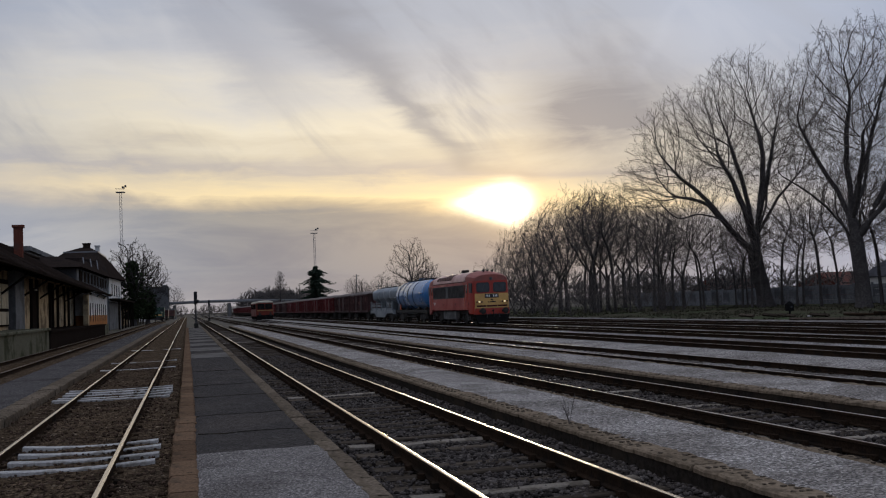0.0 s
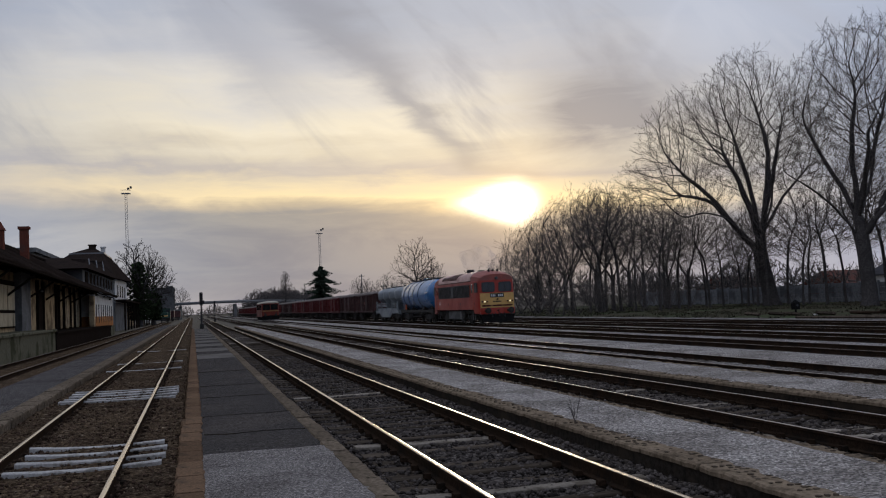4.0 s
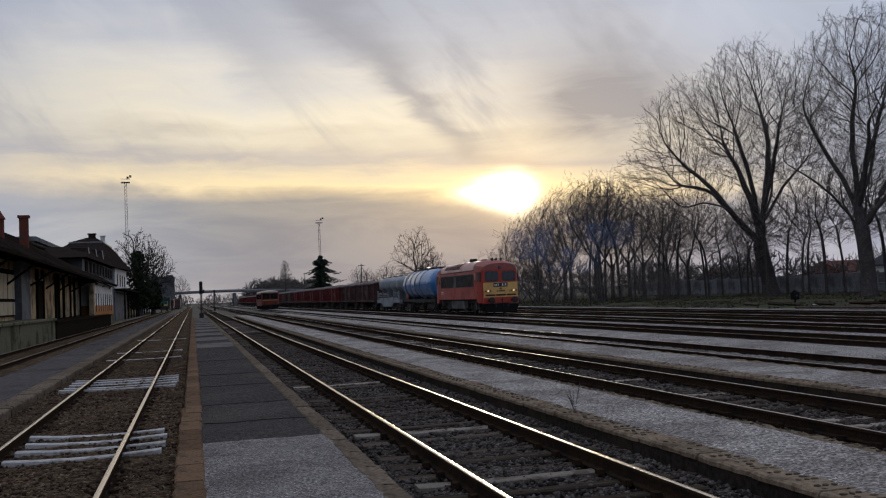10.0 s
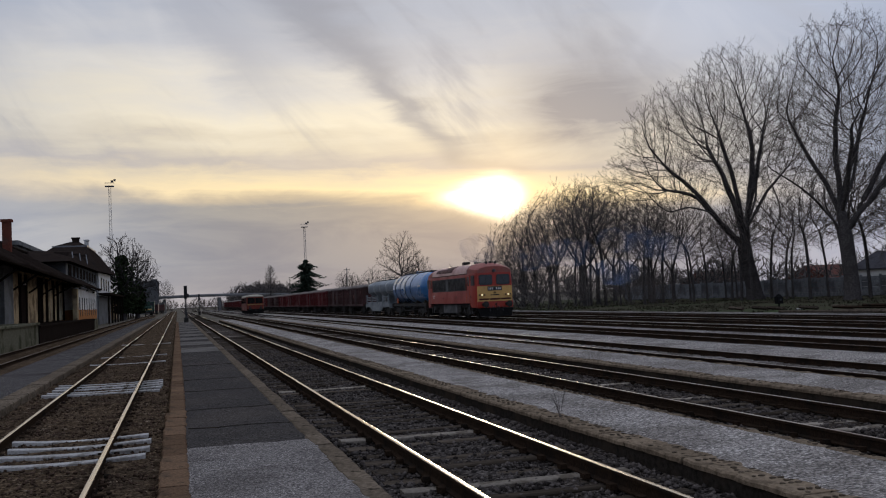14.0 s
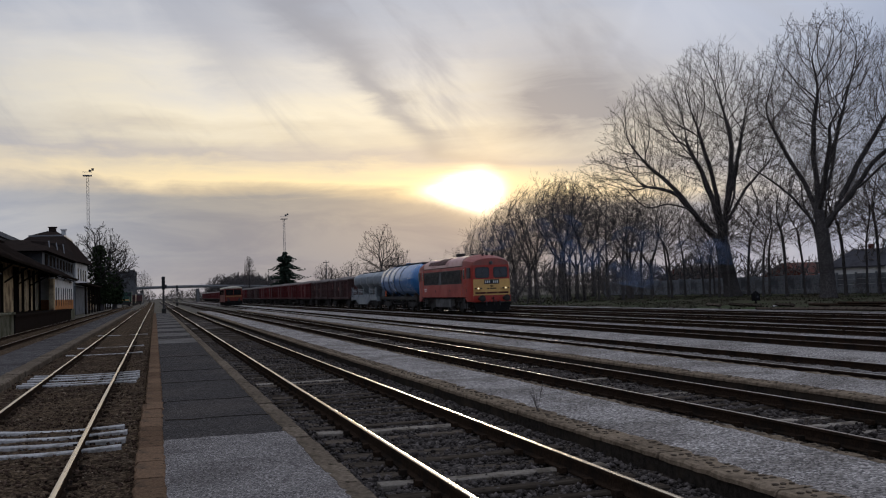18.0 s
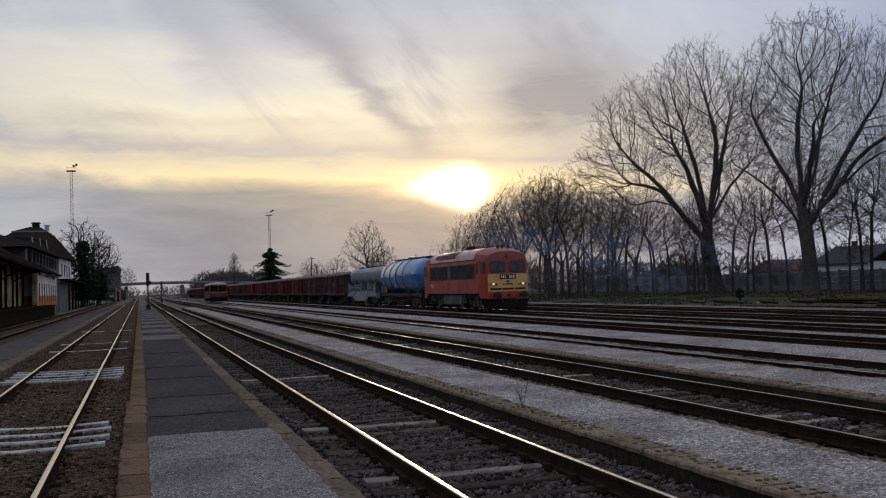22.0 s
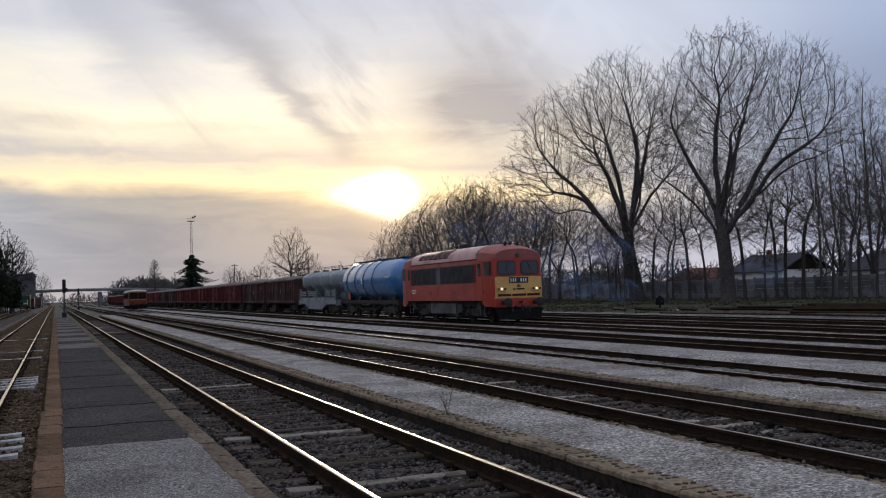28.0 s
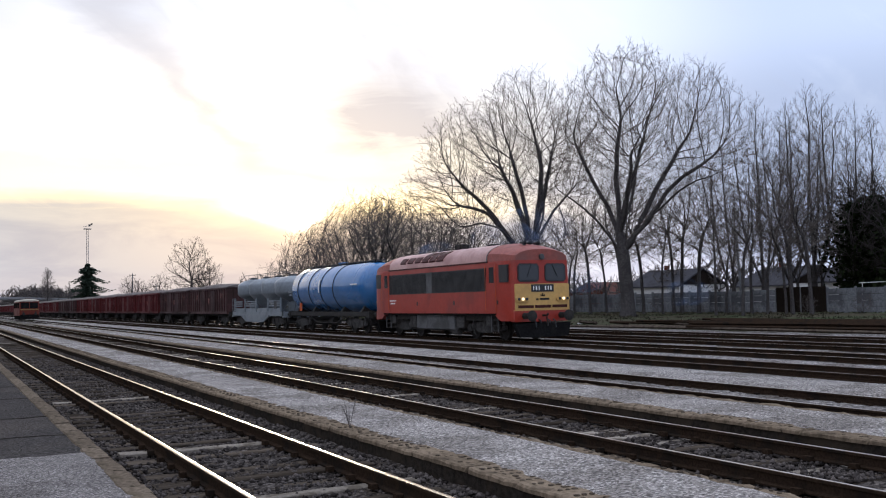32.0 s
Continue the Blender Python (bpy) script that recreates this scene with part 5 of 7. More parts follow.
def lattice_mast(name, x, y, top, label):
    m = thing("light_mast", label, "light mast", pose(x, y, GROUND_Z), "light masts of the yard")
    h = top - GROUND_Z
    for a, b in ((-1, -1), (1, -1), (1, 1), (-1, 1)):
        part("corner_leg", Geo().tube([(a * 0.27, b * 0.27, 0), (a * 0.2, b * 0.2, h - 0.8)], 0.03, 4), M_STEELGREY, m)
    lace = Geo()
    n = 34
    for k in range(n):
        z0, z1 = (h - 1) * k / n, (h - 1) * (k + 1) / n
        w0, w1 = 0.27 - 0.07 * k / n, 0.27 - 0.07 * (k + 1) / n
        for (a, b), (c, d) in (((-1, -1), (1, -1)), ((1, -1), (1, 1)), ((1, 1), (-1, 1)), ((-1, 1), (-1, -1))):
            lace.tube([(a * w0, b * w0, z0), (c * w1, d * w1, z1)], 0.02, 3, False)
    part("lacing", lace, M_STEELGREY, m, kind="stuff")
    pf = part("platform_head", Geo().box(-0.85, 0.85, -0.7, 0.7, h - 0.85, h - 0.7), M_STEELGREY, m)
    part("head_rail", Geo().tube([(-0.85, -0.7, h - 0.1), (0.85, -0.7, h - 0.1), (0.85, 0.7, h - 0.1), (-0.85, 0.7, h - 0.1), (-0.85, -0.7, h - 0.1)], 0.02, 4), M_STEELGREY, pf)
    for k, a in enumerate((0.45, 0.95)):
        part("floodlight", Geo().box(a - 0.2, a + 0.2, -0.4, 0.1, h - 0.05 + 0.25 * k, h + 0.35 + 0.25 * k), M_UNDERGREY, m, "dark floodlight")
    part("rotating_lamp", Geo().tube([(0.8, 0, h), (0.8, 0, h + 0.5)], 0.04, 4), M_UNDERGREY, m)
    return m


lattice_mast("a", -12.0, 200, 26.6, "tall steel lattice light mast behind bare trees")
lattice_mast("b", 31.9, 251, 21.7, "tall steel lattice light mast behind a conifer")


def road_bridge():
    b = thing("road_bridge", "long low concrete road bridge across the tracks", "bridge")
    def deck(x):
        return 6.3 - 0.00075 * (x - 8) ** 2
    xs = [-60 + 8 * k for k in range(18)]
    part("deck", Geo().rings([[(x, 415, deck(x) - 0.5), (x, 427, deck(x) - 0.5), (x, 427, deck(x)), (x, 415, deck(x))] for x in xs]), M_PLASTER_GREY, b, "grey concrete deck")
    part("parapet", Geo().rings([[(x, 414.9, deck(x)), (x, 415.1, deck(x)), (x, 415.1, deck(x) + 0.55), (x, 414.9, deck(x) + 0.55)] for x in xs]), M_STEELGREY, b)
    for x in (-22, -5, 17, 33):
        part("pier", Geo().box(x - 0.6, x + 0.6, 416, 426, GROUND_Z, deck(x) - 0.9), M_PLASTER_GREY, b)
    part("abutment", Geo().box(38, 76, 415.2, 428, GROUND_Z, 4.4), M_CONC, b)


road_bridge()


def light_signal(x, y, h, name="light_signal"):
    s = thing("light_signal", "black railway light signal on a post", "signal", pose(x, y, 0.08))
    part("post", Geo().tube([(0, 0, -0.2), (0, 0, h - 0.9)], [0.09, 0.07], 10), M_BLACK, s)
    part("base", Geo().rounded(-0.25, 0.25, -0.25, 0.25, -0.3, 0.5, 0.03), M_UNDER, s)
    hd = part("lamp_head", Geo().rounded(-0.19, 0.19, -0.12, 0.12, h - 1.5, h, 0.05), M_BLACK, s)
    for k in range(3):
        part("hood", Geo().turned([(0.0, 0.12), (-0.22, 0.12), (-0.22, 0.1), (0.0, 0.1)], (0, -0.1, h - 0.3 - 0.45 * k), "y", 12), M_BLACK, hd)
    part("side_lamp", Geo().rounded(0.12, 0.38, -0.1, 0.1, h - 1.35, h - 0.95, 0.03), M_BLACK, s)
    part("ladder", Geo().tube([(-0.12, 0.25, 0), (-0.12, 0.18, h - 1)], 0.02, 4).tube([(0.12, 0.25, 0), (0.12, 0.18, h - 1)], 0.02, 4), M_BLACK, s)
    return s


light_signal(0.95, 117, 4.15)
light_signal(4.9, 235, 4.6)


def railbus():
    t = thing("railbus", "dull red diesel railbus with a cream roof standing in the yard", "railbus", pose(12.797, 170, 0))
    L, w = 13.5, 1.48
    M_CREAM = material("faded_yellow_paint", (0.26, 0.15, 0.06), 0.6, 0.1, 6, 0.6, 0.03, second=(0.19, 0.10, 0.045))
    M_OR = material("orange_red_paint", (0.135, 0.026, 0.016), 0.6, 0.1, 6, 0.6, 0.03, second=(0.09, 0.02, 0.014))
    rs = []
    for y in (0.0, 0.12, 0.5, L - 0.5, L - 0.12, L):
        i = 0.14 if y in (0, L) else 0.04 if y in (0.12, L - 0.12) else 0
        rs.append([(-w + i, y, 0.75), (w - i, y, 0.75), (w - i, y, 1.95), (-w + i, y, 1.95)])
    part("lower_body", Geo().rings(rs), M_OR, t, "dull red lower body")
    rs = [[(p[0], p[1], 1.95 if p[2] < 1 else 3.0) for p in r] for r in rs]
    part("upper_body", Geo().rings(rs), M_OR, t)
    M_ROOF = material("cream_roof_paint", (0.36, 0.32, 0.25), 0.7, 0.15, 6, 0.6, 0.03, second=(0.24, 0.21, 0.17))
    part("roof", Geo().rings([[((w - 0.03) * math.cos(math.pi * k / 8), y, 3.0 + q * math.sin(math.pi * k / 8) ** 0.7) for k in range(9)] for y, q in ((0.1, 0.2), (0.6, 0.42), (L - 0.6, 0.42), (L - 0.1, 0.2))]), M_ROOF, t, "cream roof", True)
    for x0, x1 in ((-1.24, -0.05), (0.05, 1.24)):
        part("front_window", Geo().box(x0, x1, -0.05, 0.05, 1.92, 2.86), M_MATT_BLACK, t, "dark front window")
    for s in (-1, 1):
        for k in range(7):
            y = 0.9 + k * 1.75
            a, b = sorted((s * (w - 0.02), s * (w + 0.015)))
            part("side_window", Geo().box(a, b, y, y + 1.35, 1.96, 2.84), M_MATT_BLACK, t)
        part("front_lamp", Geo().turned([(0.02, 0.11), (-0.05, 0.1), (-0.06, 0)], (s * 0.95, 0, 1.35), "y", 12), M_GLASS, t)
    part("front_stripe", Geo().box(-1.34, 1.34, -0.03, 0.05, 1.66, 1.8), M_CREAM, t, "faded yellow stripe")
    part("skirt", Geo().box(-1.4, 1.4, -0.02, L - 0.05, 0.18, 0.95), M_MATT_BLACK, t)
    part("roof_box", Geo().rounded(-0.5, 0.5, 1.0, 2.4, 3.4, 3.6, 0.05), M_TARP, t)
    for y in (3.0, L - 3.0):
        ws = part("wheelset", WHEELSET_SMALL, None, t)
        ws.location = (0, y, 0.46)
    buffers(t, 0.1, L - 0.1)
    return t


railbus()


def parked_wagons():
    # a short rake and a red shunter far up the yard
    for x, y, mt in ((-5.0, 305, M_WAGON_OLD), (-6.5, 285, M_WAGON_OLD)):
        w = thing("parked_wagon", "dark red wagon parked far up the yard", "goods wagon", pose(x, y, 0), "parked wagons")
        part("body", Geo().box(-1.35, 1.35, 0, 12, 1.15, 2.9), mt, w)
        part("roof", Geo().rings([[(1.4 * math.cos(math.pi * k / 6), yy, 2.9 + 0.45 * math.sin(math.pi * k / 6)) for k in range(7)] for yy in (-0.05, 12.05)]), M_UNDERGREY, w)
        part("frame", Geo().box(-1.2, 1.2, 0, 12, 0.7, 1.15), M_UNDER, w)
        for yy in (2.0, 10.0):
            ws = part("wheelset", WHEELSET_SMALL, None, w)
            ws.location = (0, yy, 0.46)


parked_wagons()


def shunter():
    t = thing("shunting_engine", "green shunting engine with a central cab far up the line", "shunting engine", pose(-6.85, 250, 0))
    M_GREEN = material("dull_green_paint", (0.030, 0.062, 0.048), 0.6, 0.15, 6, 0.6, 0.03, second=(0.022, 0.04, 0.032))
    part("frame", Geo().box(-1.35, 1.35, 0, 8.6, 0.75, 1.15), M_UNDER, t)
    part("front_hood", Geo().rounded(-0.85, 0.85, 0.3, 3.4, 1.15, 2.5, 0.08), M_GREEN, t, "green engine hood")
    part("rear_hood", Geo().rounded(-0.85, 0.85, 6.0, 8.3, 1.15, 2.3, 0.08), M_GREEN, t)
    cab = part("cab", Geo().rounded(-1.4, 1.4, 3.4, 6.0, 1.15, 3.5, 0.06), M_GREEN, t, "green cab")
    part("cab_roof", Geo().rounded(-1.5, 1.5, 3.2, 6.2, 3.5, 3.68, 0.08), M_UNDERGREY, t)
    for s in (-1, 1):
        part("cab_window", Geo().box(s * 0.75 - 0.42, s * 0.75 + 0.42, 3.38, 3.42, 2.55, 3.2), M_GLASS, cab)
    part("stripe", Geo().box(-0.8, 0.8, 0.28, 0.32, 1.5, 1.75), M_YELLOW, t, "yellow warning stripe")
    for y in (2.0, 6.6):
        ws = part("wheelset", WHEELSET_SMALL, None, t)
        ws.location = (0, y, 0.46)
    buffers(t, 0.0, 8.6)


shunter()


def van(x, y, turn, label):
    v = thing("van", label, "van", pose(x, y, GROUND_Z, 0, 0, turn))
    part("body", Geo().prism([(0, 0.35), (4.6, 0.35), (4.6, 1.0), (3.9, 1.15), (3.2, 2.0), (0, 2.05)], -0.9, 0.9, "x"), M_PLASTER_WHITE, v, "white body")
    part("windscreen", Geo().prism([(3.85, 1.2), (3.25, 1.95), (3.22, 1.9), (3.8, 1.17)], -0.8, 0.8, "x"), M_GLASS, v)
    for s in (-1, 1):
        for yy in (0.9, 3.7):
            part("wheel", Geo().turned([(-0.1, 0.34), (0.1, 0.34)], (s * 0.85, yy, 0.34), "x", 16), M_BLACK, v)


van(-11.0, 262, 180, "white van parked beside the tracks")


def concrete_fence():
    f = thing("concrete_fence", "grey precast concrete fence along the yard", "fence", kind="structure")
    panel = Geo()
    for k in range(4):
        panel.rounded(-0.04, 0.04, 0.06, 2.94, 0.02 + k * 0.55, 0.55 + k * 0.55, 0.012)
    pm = panel.mesh("fence_panel", M_FENCE)
    post = Geo().rounded(-0.1, 0.1, -0.09, 0.09, 0, 2.35, 0.02).mesh("fence_post", M_FENCE)
    for k in range(38):
        y = 32 + 3.0 * k
        x = 70.0
        p = part("fence_post", post, None, f)
        p.location = (x, y, GROUND_Z)
        if 9 < k < 12:
            continue
        p = part("fence_panel", pm, None, f)
        p.location = (x, y, GROUND_Z + rng.uniform(-0.05, 0.05))
    g = thing("yard_gate", "dark closed sheet metal gate in the fence", "gate")
    for k in range(2):
        part("gate_leaf", Geo().box(69.9, 70.0, 62.1 + 3 * k, 64.95 + 3 * k, GROUND_Z + 0.1, 2.2), M_TIMBER, g)


M_FENCE = material("grey_precast_concrete", (0.17, 0.175, 0.185), 0.9, 0.25, 6, 0.5, 0.3, second=(0.08, 0.081, 0.085), spread=0.5, random=0.25)
concrete_fence()


def house(x, y, w, d, h, rh, roof, turn, label, wall=None):
    o = thing("house", label, "house", pose(x, y, GROUND_Z, 0, 0, turn), "houses behind the fence")
    part("wall", Geo().box(-w / 2, w / 2, -d / 2, d / 2, 0, h), wall or M_PLASTER_WHITE, o)
    for s in (-1, 1):
        part("gable", Geo().prism([(-d / 2, h), (d / 2, h), (0, h + rh)], s * w / 2 - 0.1, s * w / 2 + 0.1, "x"), wall or M_TIMBER, o, "" if wall else "dark boarded gable")
    for s in (-1, 1):
        part("roof", Geo().rings([[(xx, s * (d / 2 + 0.5), h - 0.35), (xx, s * (d / 2 + 0.5), h - 0.15), (xx, 0, h + rh + 0.2), (xx, 0, h + rh)] for xx in (-w / 2 - 0.4, w / 2 + 0.4)]), roof, o, "pitched tiled roof")
    ch = part("chimney", Geo().box(w * 0.2, w * 0.2 + 0.6, -0.9, -0.3, h + rh * 0.4, h + rh + 0.9), M_BRICK, o)
    for s in (-1, 1):
        wi = part("window", Geo().box(-w / 2 - 0.04, -w / 2 + 0.1, s * d / 4 - 0.55, s * d / 4 + 0.55, 1.0, 2.3), M_TIMBER, o)
        part("pane", Geo().box(-w / 2 - 0.06, -w / 2, s * d / 4 - 0.45, s * d / 4 + 0.45, 1.1, 2.2), M_GLASS, wi)


# distance haze is mixed into this paler grey tile colour
M_SLATE = material("hazed_grey_roof_tile", (0.052, 0.050, 0.054), 0.85, 0.25, 4, 0.5, 0.3, second=(0.036, 0.034, 0.036), spread=0.5)
house(132, 221, 14, 12, 2.4, 2.6, M_REDROOF, 10, "house with red tiled roof behind the fence", M_BRICK)
house(136, 181, 14, 16, 2.4, 2.6, M_REDROOF, 0, "house with red tiled roof behind the fence", M_BRICK)
house(104, 122, 11, 10, 3.5, 2.3, M_SLATE, 95, "white house with dark tiled roof behind the fence")
house(110, 104, 13, 10, 3.2, 2.3, M_SLATE, 78, "white gabled house with dark tiled roof behind the fence")
house(112, 92, 10, 9, 3.5, 2.2, M_SLATE, 90, "white house with dark roof among the trees")


def utility_pole(x, y, h, lean, label):
    p = thing("utility_pole", label, "pole", pose(x, y, GROUND_Z, 0, lean, 0), "utility poles")
    part("pole", Geo().tube([(0, 0, -0.2), (0, 0, h)], [0.16, 0.1], 8), M_FENCE, p)
    part("crossarm", Geo().box(-0.7, 0.7, -0.05, 0.05, h - 0.5, h - 0.38), M_TIMBER, p)
    for x2 in (-0.6, 0.0, 0.6):
        part("insulator", Geo().turned([(0, 0.05), (0.12, 0.06), (0.16, 0.03)], (x2, 0, h - 0.38), "z", 8), M_TRIM, p)


utility_pole(72.5, 75.0, 8.5, -4, "leaning grey utility pole behind the fence")
utility_pole(38.2, 226, 9.5, 0, "wooden utility pole behind the goods train")
utility_pole(39.5, 206, 6.5, 0, "wooden utility pole behind the goods train")


def shunting_lantern(x, y):
    s = thing("shunting_lantern", "small black point lantern on a short post beside the track", "lantern", pose(x, y, -0.2))
    part("post", Geo().tube([(0, 0, -0.1), (0, 0, 0.55)], 0.06, 8), M_MATT_BLACK, s)
    part("lamp_case", Geo().rounded(-0.22, 0.22, -0.2, 0.2, 0.5, 0.98, 0.04), M_MATT_BLACK, s)
    part("lamp_hat", Geo().turned([(0.98, 0.2), (1.05, 0.14), (1.12, 0.05), (1.14, 0)], (0, 0, 0), "z", 10), M_MATT_BLACK, s)
    part("lens", Geo().turned([(-0.01, 0.08), (-0.03, 0.07), (-0.035, 0)], (0, -0.2, 0.75), "y", 10), M_GLASS, s)


shunting_lantern(37.9, 56.3)


def rail_pile():
    r = random.Random(17)
    t = thing("rail_pile", "pile of old rusty rails and timbers lying in the yard", "scrap pile")
    for k in range(16):
        x = 35.2 + 0.55 * k + r.uniform(-0.15, 0.15)
        y = 24 + r.uniform(-3, 6)
        L = r.uniform(12, 24)
        z = -0.05 + 0.12 * (k % 3)
        dx = r.uniform(-0.9, 0.9)
        part("old_rail", Geo().tube([(x, y, z), (x + dx * 0.5, y + L / 2, z + r.uniform(-0.02, 0.06)), (x + dx, y + L, z)], 0.075, 4), M_RUST if k % 3 else M_SLEEPER, t)
    for k in range(8):
        x, y = 38 + r.uniform(-1.5, 3), 44 + 2.2 * k
        part("old_timber", Geo().tube([(x, y, 0.0), (x + 0.4, y + 2.4, 0.05)], 0.11, 4), M_SLEEPER, t)
    for x, y, s in ((31.9, 38.7, 0.2), (32.4, 38.2, 0.13), (23.9, 25.8, 0.1), (38.6, 55.2, 0.22)):
        single("pale_stone", Geo().turned([(0, s), (s * 0.3, s * 1.1), (s * 0.55, s * 0.6), (s * 0.6, 0)], (0, 0, -0.14), "z", 7), M_SLEEPER_WHITE, "pale stone lying beside the track", "stone", m=pose(x, y, 0))


rail_pile()


def white_barrier():
    t = thing("barrier", "white pipe goal frame behind the fence", "barrier")
    part("rail", Geo().tube([(72.0, 60.3, 2.42), (72.7, 55.1, 2.5)], 0.035, 6), M_WHITE, t)
    for x, y in ((72.05, 60.0), (72.6, 55.6)):
        part("post", Geo().tube([(x, y, -0.3), (x, y, 2.42)], 0.03, 6), M_WHITE, t)


white_barrier()

# ---- trees ----
from mathutils import Quaternion


def tubes_mesh(name, lines, mats, sides_of):
    """Many tapered limbs as one mesh. lines: (points, radii, slot)."""
    vs, fs, slots = [], [], []
    base = 0
    for pts, radii, slot in lines:
        n = sides_of(radii[0])
        P = np.array(pts)
        d = np.gradient(P, axis=0)
        d /= np.linalg.norm(d, axis=1)[:, None] + 1e-9
        ref = np.where(np.abs(d[:, 2:3]) > 0.9, np.array([[1.0, 0, 0]]), np.array([[0, 0, 1.0]]))
        u = np.cross(d, ref)
        u /= np.linalg.norm(u, axis=1)[:, None] + 1e-9
        w = np.cross(d, u)
        a = np.arange(n) * math.tau / n
        ring = P[:, None, :] + (u[:, None, :] * np.cos(a)[None, :, None] + w[:, None, :] * np.sin(a)[None, :, None]) * np.array(radii)[:, None, None]
        vs.append(ring.reshape(-1, 3))
        m = len(P)
        k, i = np.meshgrid(np.arange(m - 1), np.arange(n), indexing="ij")
        j = (i + 1) % n
        f = np.stack([base + k * n + i, base + k * n + j, base + (k + 1) * n + j, base + (k + 1) * n + i], -1).reshape(-1, 4)
        fs.append(f)
        slots.append(np.full(len(f), slot))
        base += m * n
    V, F, S = np.concatenate(vs), np.concatenate(fs), np.concatenate(slots)
    me = bpy.data.meshes.new(name)
    me.vertices.add(len(V))
    me.vertices.foreach_set("co", V.astype(np.float32).ravel())
    me.loops.add(F.size)
    me.loops.foreach_set("vertex_index", F.astype(np.int32).ravel())
    me.polygons.add(len(F))
    me.polygons.foreach_set("loop_start", np.arange(0, F.size, 4, dtype=np.int32))
    me.polygons.foreach_set("loop_total", np.full(len(F), 4, dtype=np.int32))
    for m in mats:
        me.materials.append(m)
    me.polygons.foreach_set("material_index", S.astype(np.int32))
    me.polygons.foreach_set("use_smooth", np.ones(len(F), dtype=bool))
    me.update(calc_edges=True)
    return me


def bent(points, step, r, jitter):
    """A smooth curve through a few points, cut into even steps with a little waver."""
    P = [Vector(p) for p in points]
    P = [P[0] * 2 - P[1]] + P + [P[-1] * 2 - P[-2]]
    out = []
    for k in range(1, len(P) - 2):
        n = max(1, int(round((P[k + 1] - P[k]).length / step)))
        for i in range(n):
            t = (i + 1) / n
            q = 0.5 * (2 * P[k] + (P[k + 1] - P[k - 1]) * t + (2 * P[k - 1] - 5 * P[k] + 4 * P[k + 1] - P[k + 2]) * t * t
                       + (3 * P[k] - P[k - 1] - 3 * P[k + 1] + P[k + 2]) * t ** 3)
            out.append(np.array(q) + r.randn(3) * jitter)
    return out


def colony(seed, trunk, trunk_r, limbs, blobs, count, tip=0.011, step=0.5, kill=0.85, reach=4.5, up=0.12, spray=3, spray_len=0.9, turn=0.0, flare=0.45):
    """A bare tree that grows towards buds strewn in its crown. trunk and limbs: curves; blobs: (centre, radii) of the crown's masses."""
    r = np.random.RandomState(seed)
    pos, par = [np.array(trunk[0], float)], [-1]

    def lay(points, parent):
        for q in points:
            pos.append(q)
            par.append(parent)
            parent = len(pos) - 1

    lay(bent(trunk, step, r, 0.02), 0)
    for limb in limbs:
        first = Vector(limb[0])
        near = min(range(len(pos)), key=lambda i: (Vector(pos[i]) - first).length)
        lay(bent([tuple(pos[near])] + list(limb[1:]), step, r, 0.07), near)
    size = np.array([b[1][0] * b[1][1] * b[1][2] for b in blobs])
    which = r.choice(len(blobs), count, p=size / size.sum())
    ray = r.randn(count, 3)
    ray /= np.linalg.norm(ray, axis=1)[:, None]
    bud = np.array([blobs[i][0] for i in which]) + ray * np.array([blobs[i][1] for i in which]) * (r.rand(count, 1) ** 0.4)
    far = np.full(count, 1e9)
    host = np.zeros(count, int)
    alive = np.ones(count, bool)
    done = 0
    kids = [0] * len(pos)
    for i in par[1:]:
        kids[i] += 1
    for _ in range(90):
        P = np.array(pos)
        fresh = P[done:]
        ids = np.nonzero(alive)[0]
        if not len(ids) or not len(fresh):
            break
        dist = np.linalg.norm(bud[ids][:, None] - fresh[None], axis=2)
        j = dist.argmin(1)
        m = dist[np.arange(len(ids)), j]
        better = m < far[ids]
        far[ids[better]] = m[better]
        host[ids[better]] = j[better] + done
        done = len(pos)
        alive &= far > kill
        pull = {}
        for i in np.nonzero(alive & (far < reach))[0]:
            v = bud[i] - P[host[i]]
            pull.setdefault(host[i], []).append(v / np.linalg.norm(v))
        for i, vs in pull.items():
            if kids[i] > 2 or i == 0:
                continue
            d = np.mean(vs, axis=0) + r.randn(3) * 0.10
            d[2] += up
            if par[i] >= 0:
                q = P[i] - P[par[i]]
                d += (0.85 if kids[i] else 0.5) * q / (np.linalg.norm(q) + 1e-6)
            d /= np.linalg.norm(d) + 1e-6
            pos.append(P[i] + d * step)
            par.append(i)
            kids[i] += 1
            kids.append(0)
    n = len(pos)
    P = np.array(pos)
    load = np.zeros(n)
    child = [[] for _ in range(n)]
    for i in range(n - 1, 0, -1):
        load[i] = load[i] or tip ** 2.3
        load[par[i]] += load[i]
        child[par[i]].append(i)
    rad = load ** (1 / 2.3)
    rad = tip * (rad / tip) ** (math.log(trunk_r / tip) / math.log(rad[0] / tip))
    wood, twig = [], []
    heads = [0]
    while heads:
        i = heads.pop()
        line = [par[i], i] if par[i] >= 0 else [i]
        while child[line[-1]]:
            best = max(child[line[-1]], key=lambda k: rad[k])
            heads += [k for k in child[line[-1]] if k != best]
            line.append(best)
        if len(line) < 2:
            continue
        Q, R = P[line].copy(), rad[line].copy()
        if par[i] >= 0:
            R[0] = R[1]
        for _ in range(2):
            Q[1:-1] = 0.5 * Q[1:-1] + 0.25 * (Q[:-2] + Q[2:])
        if i == 0:
            R *= 1 + flare * np.exp(-np.maximum(0, Q[:, 2]) / 0.7)
        R[-1] = tip * 0.7
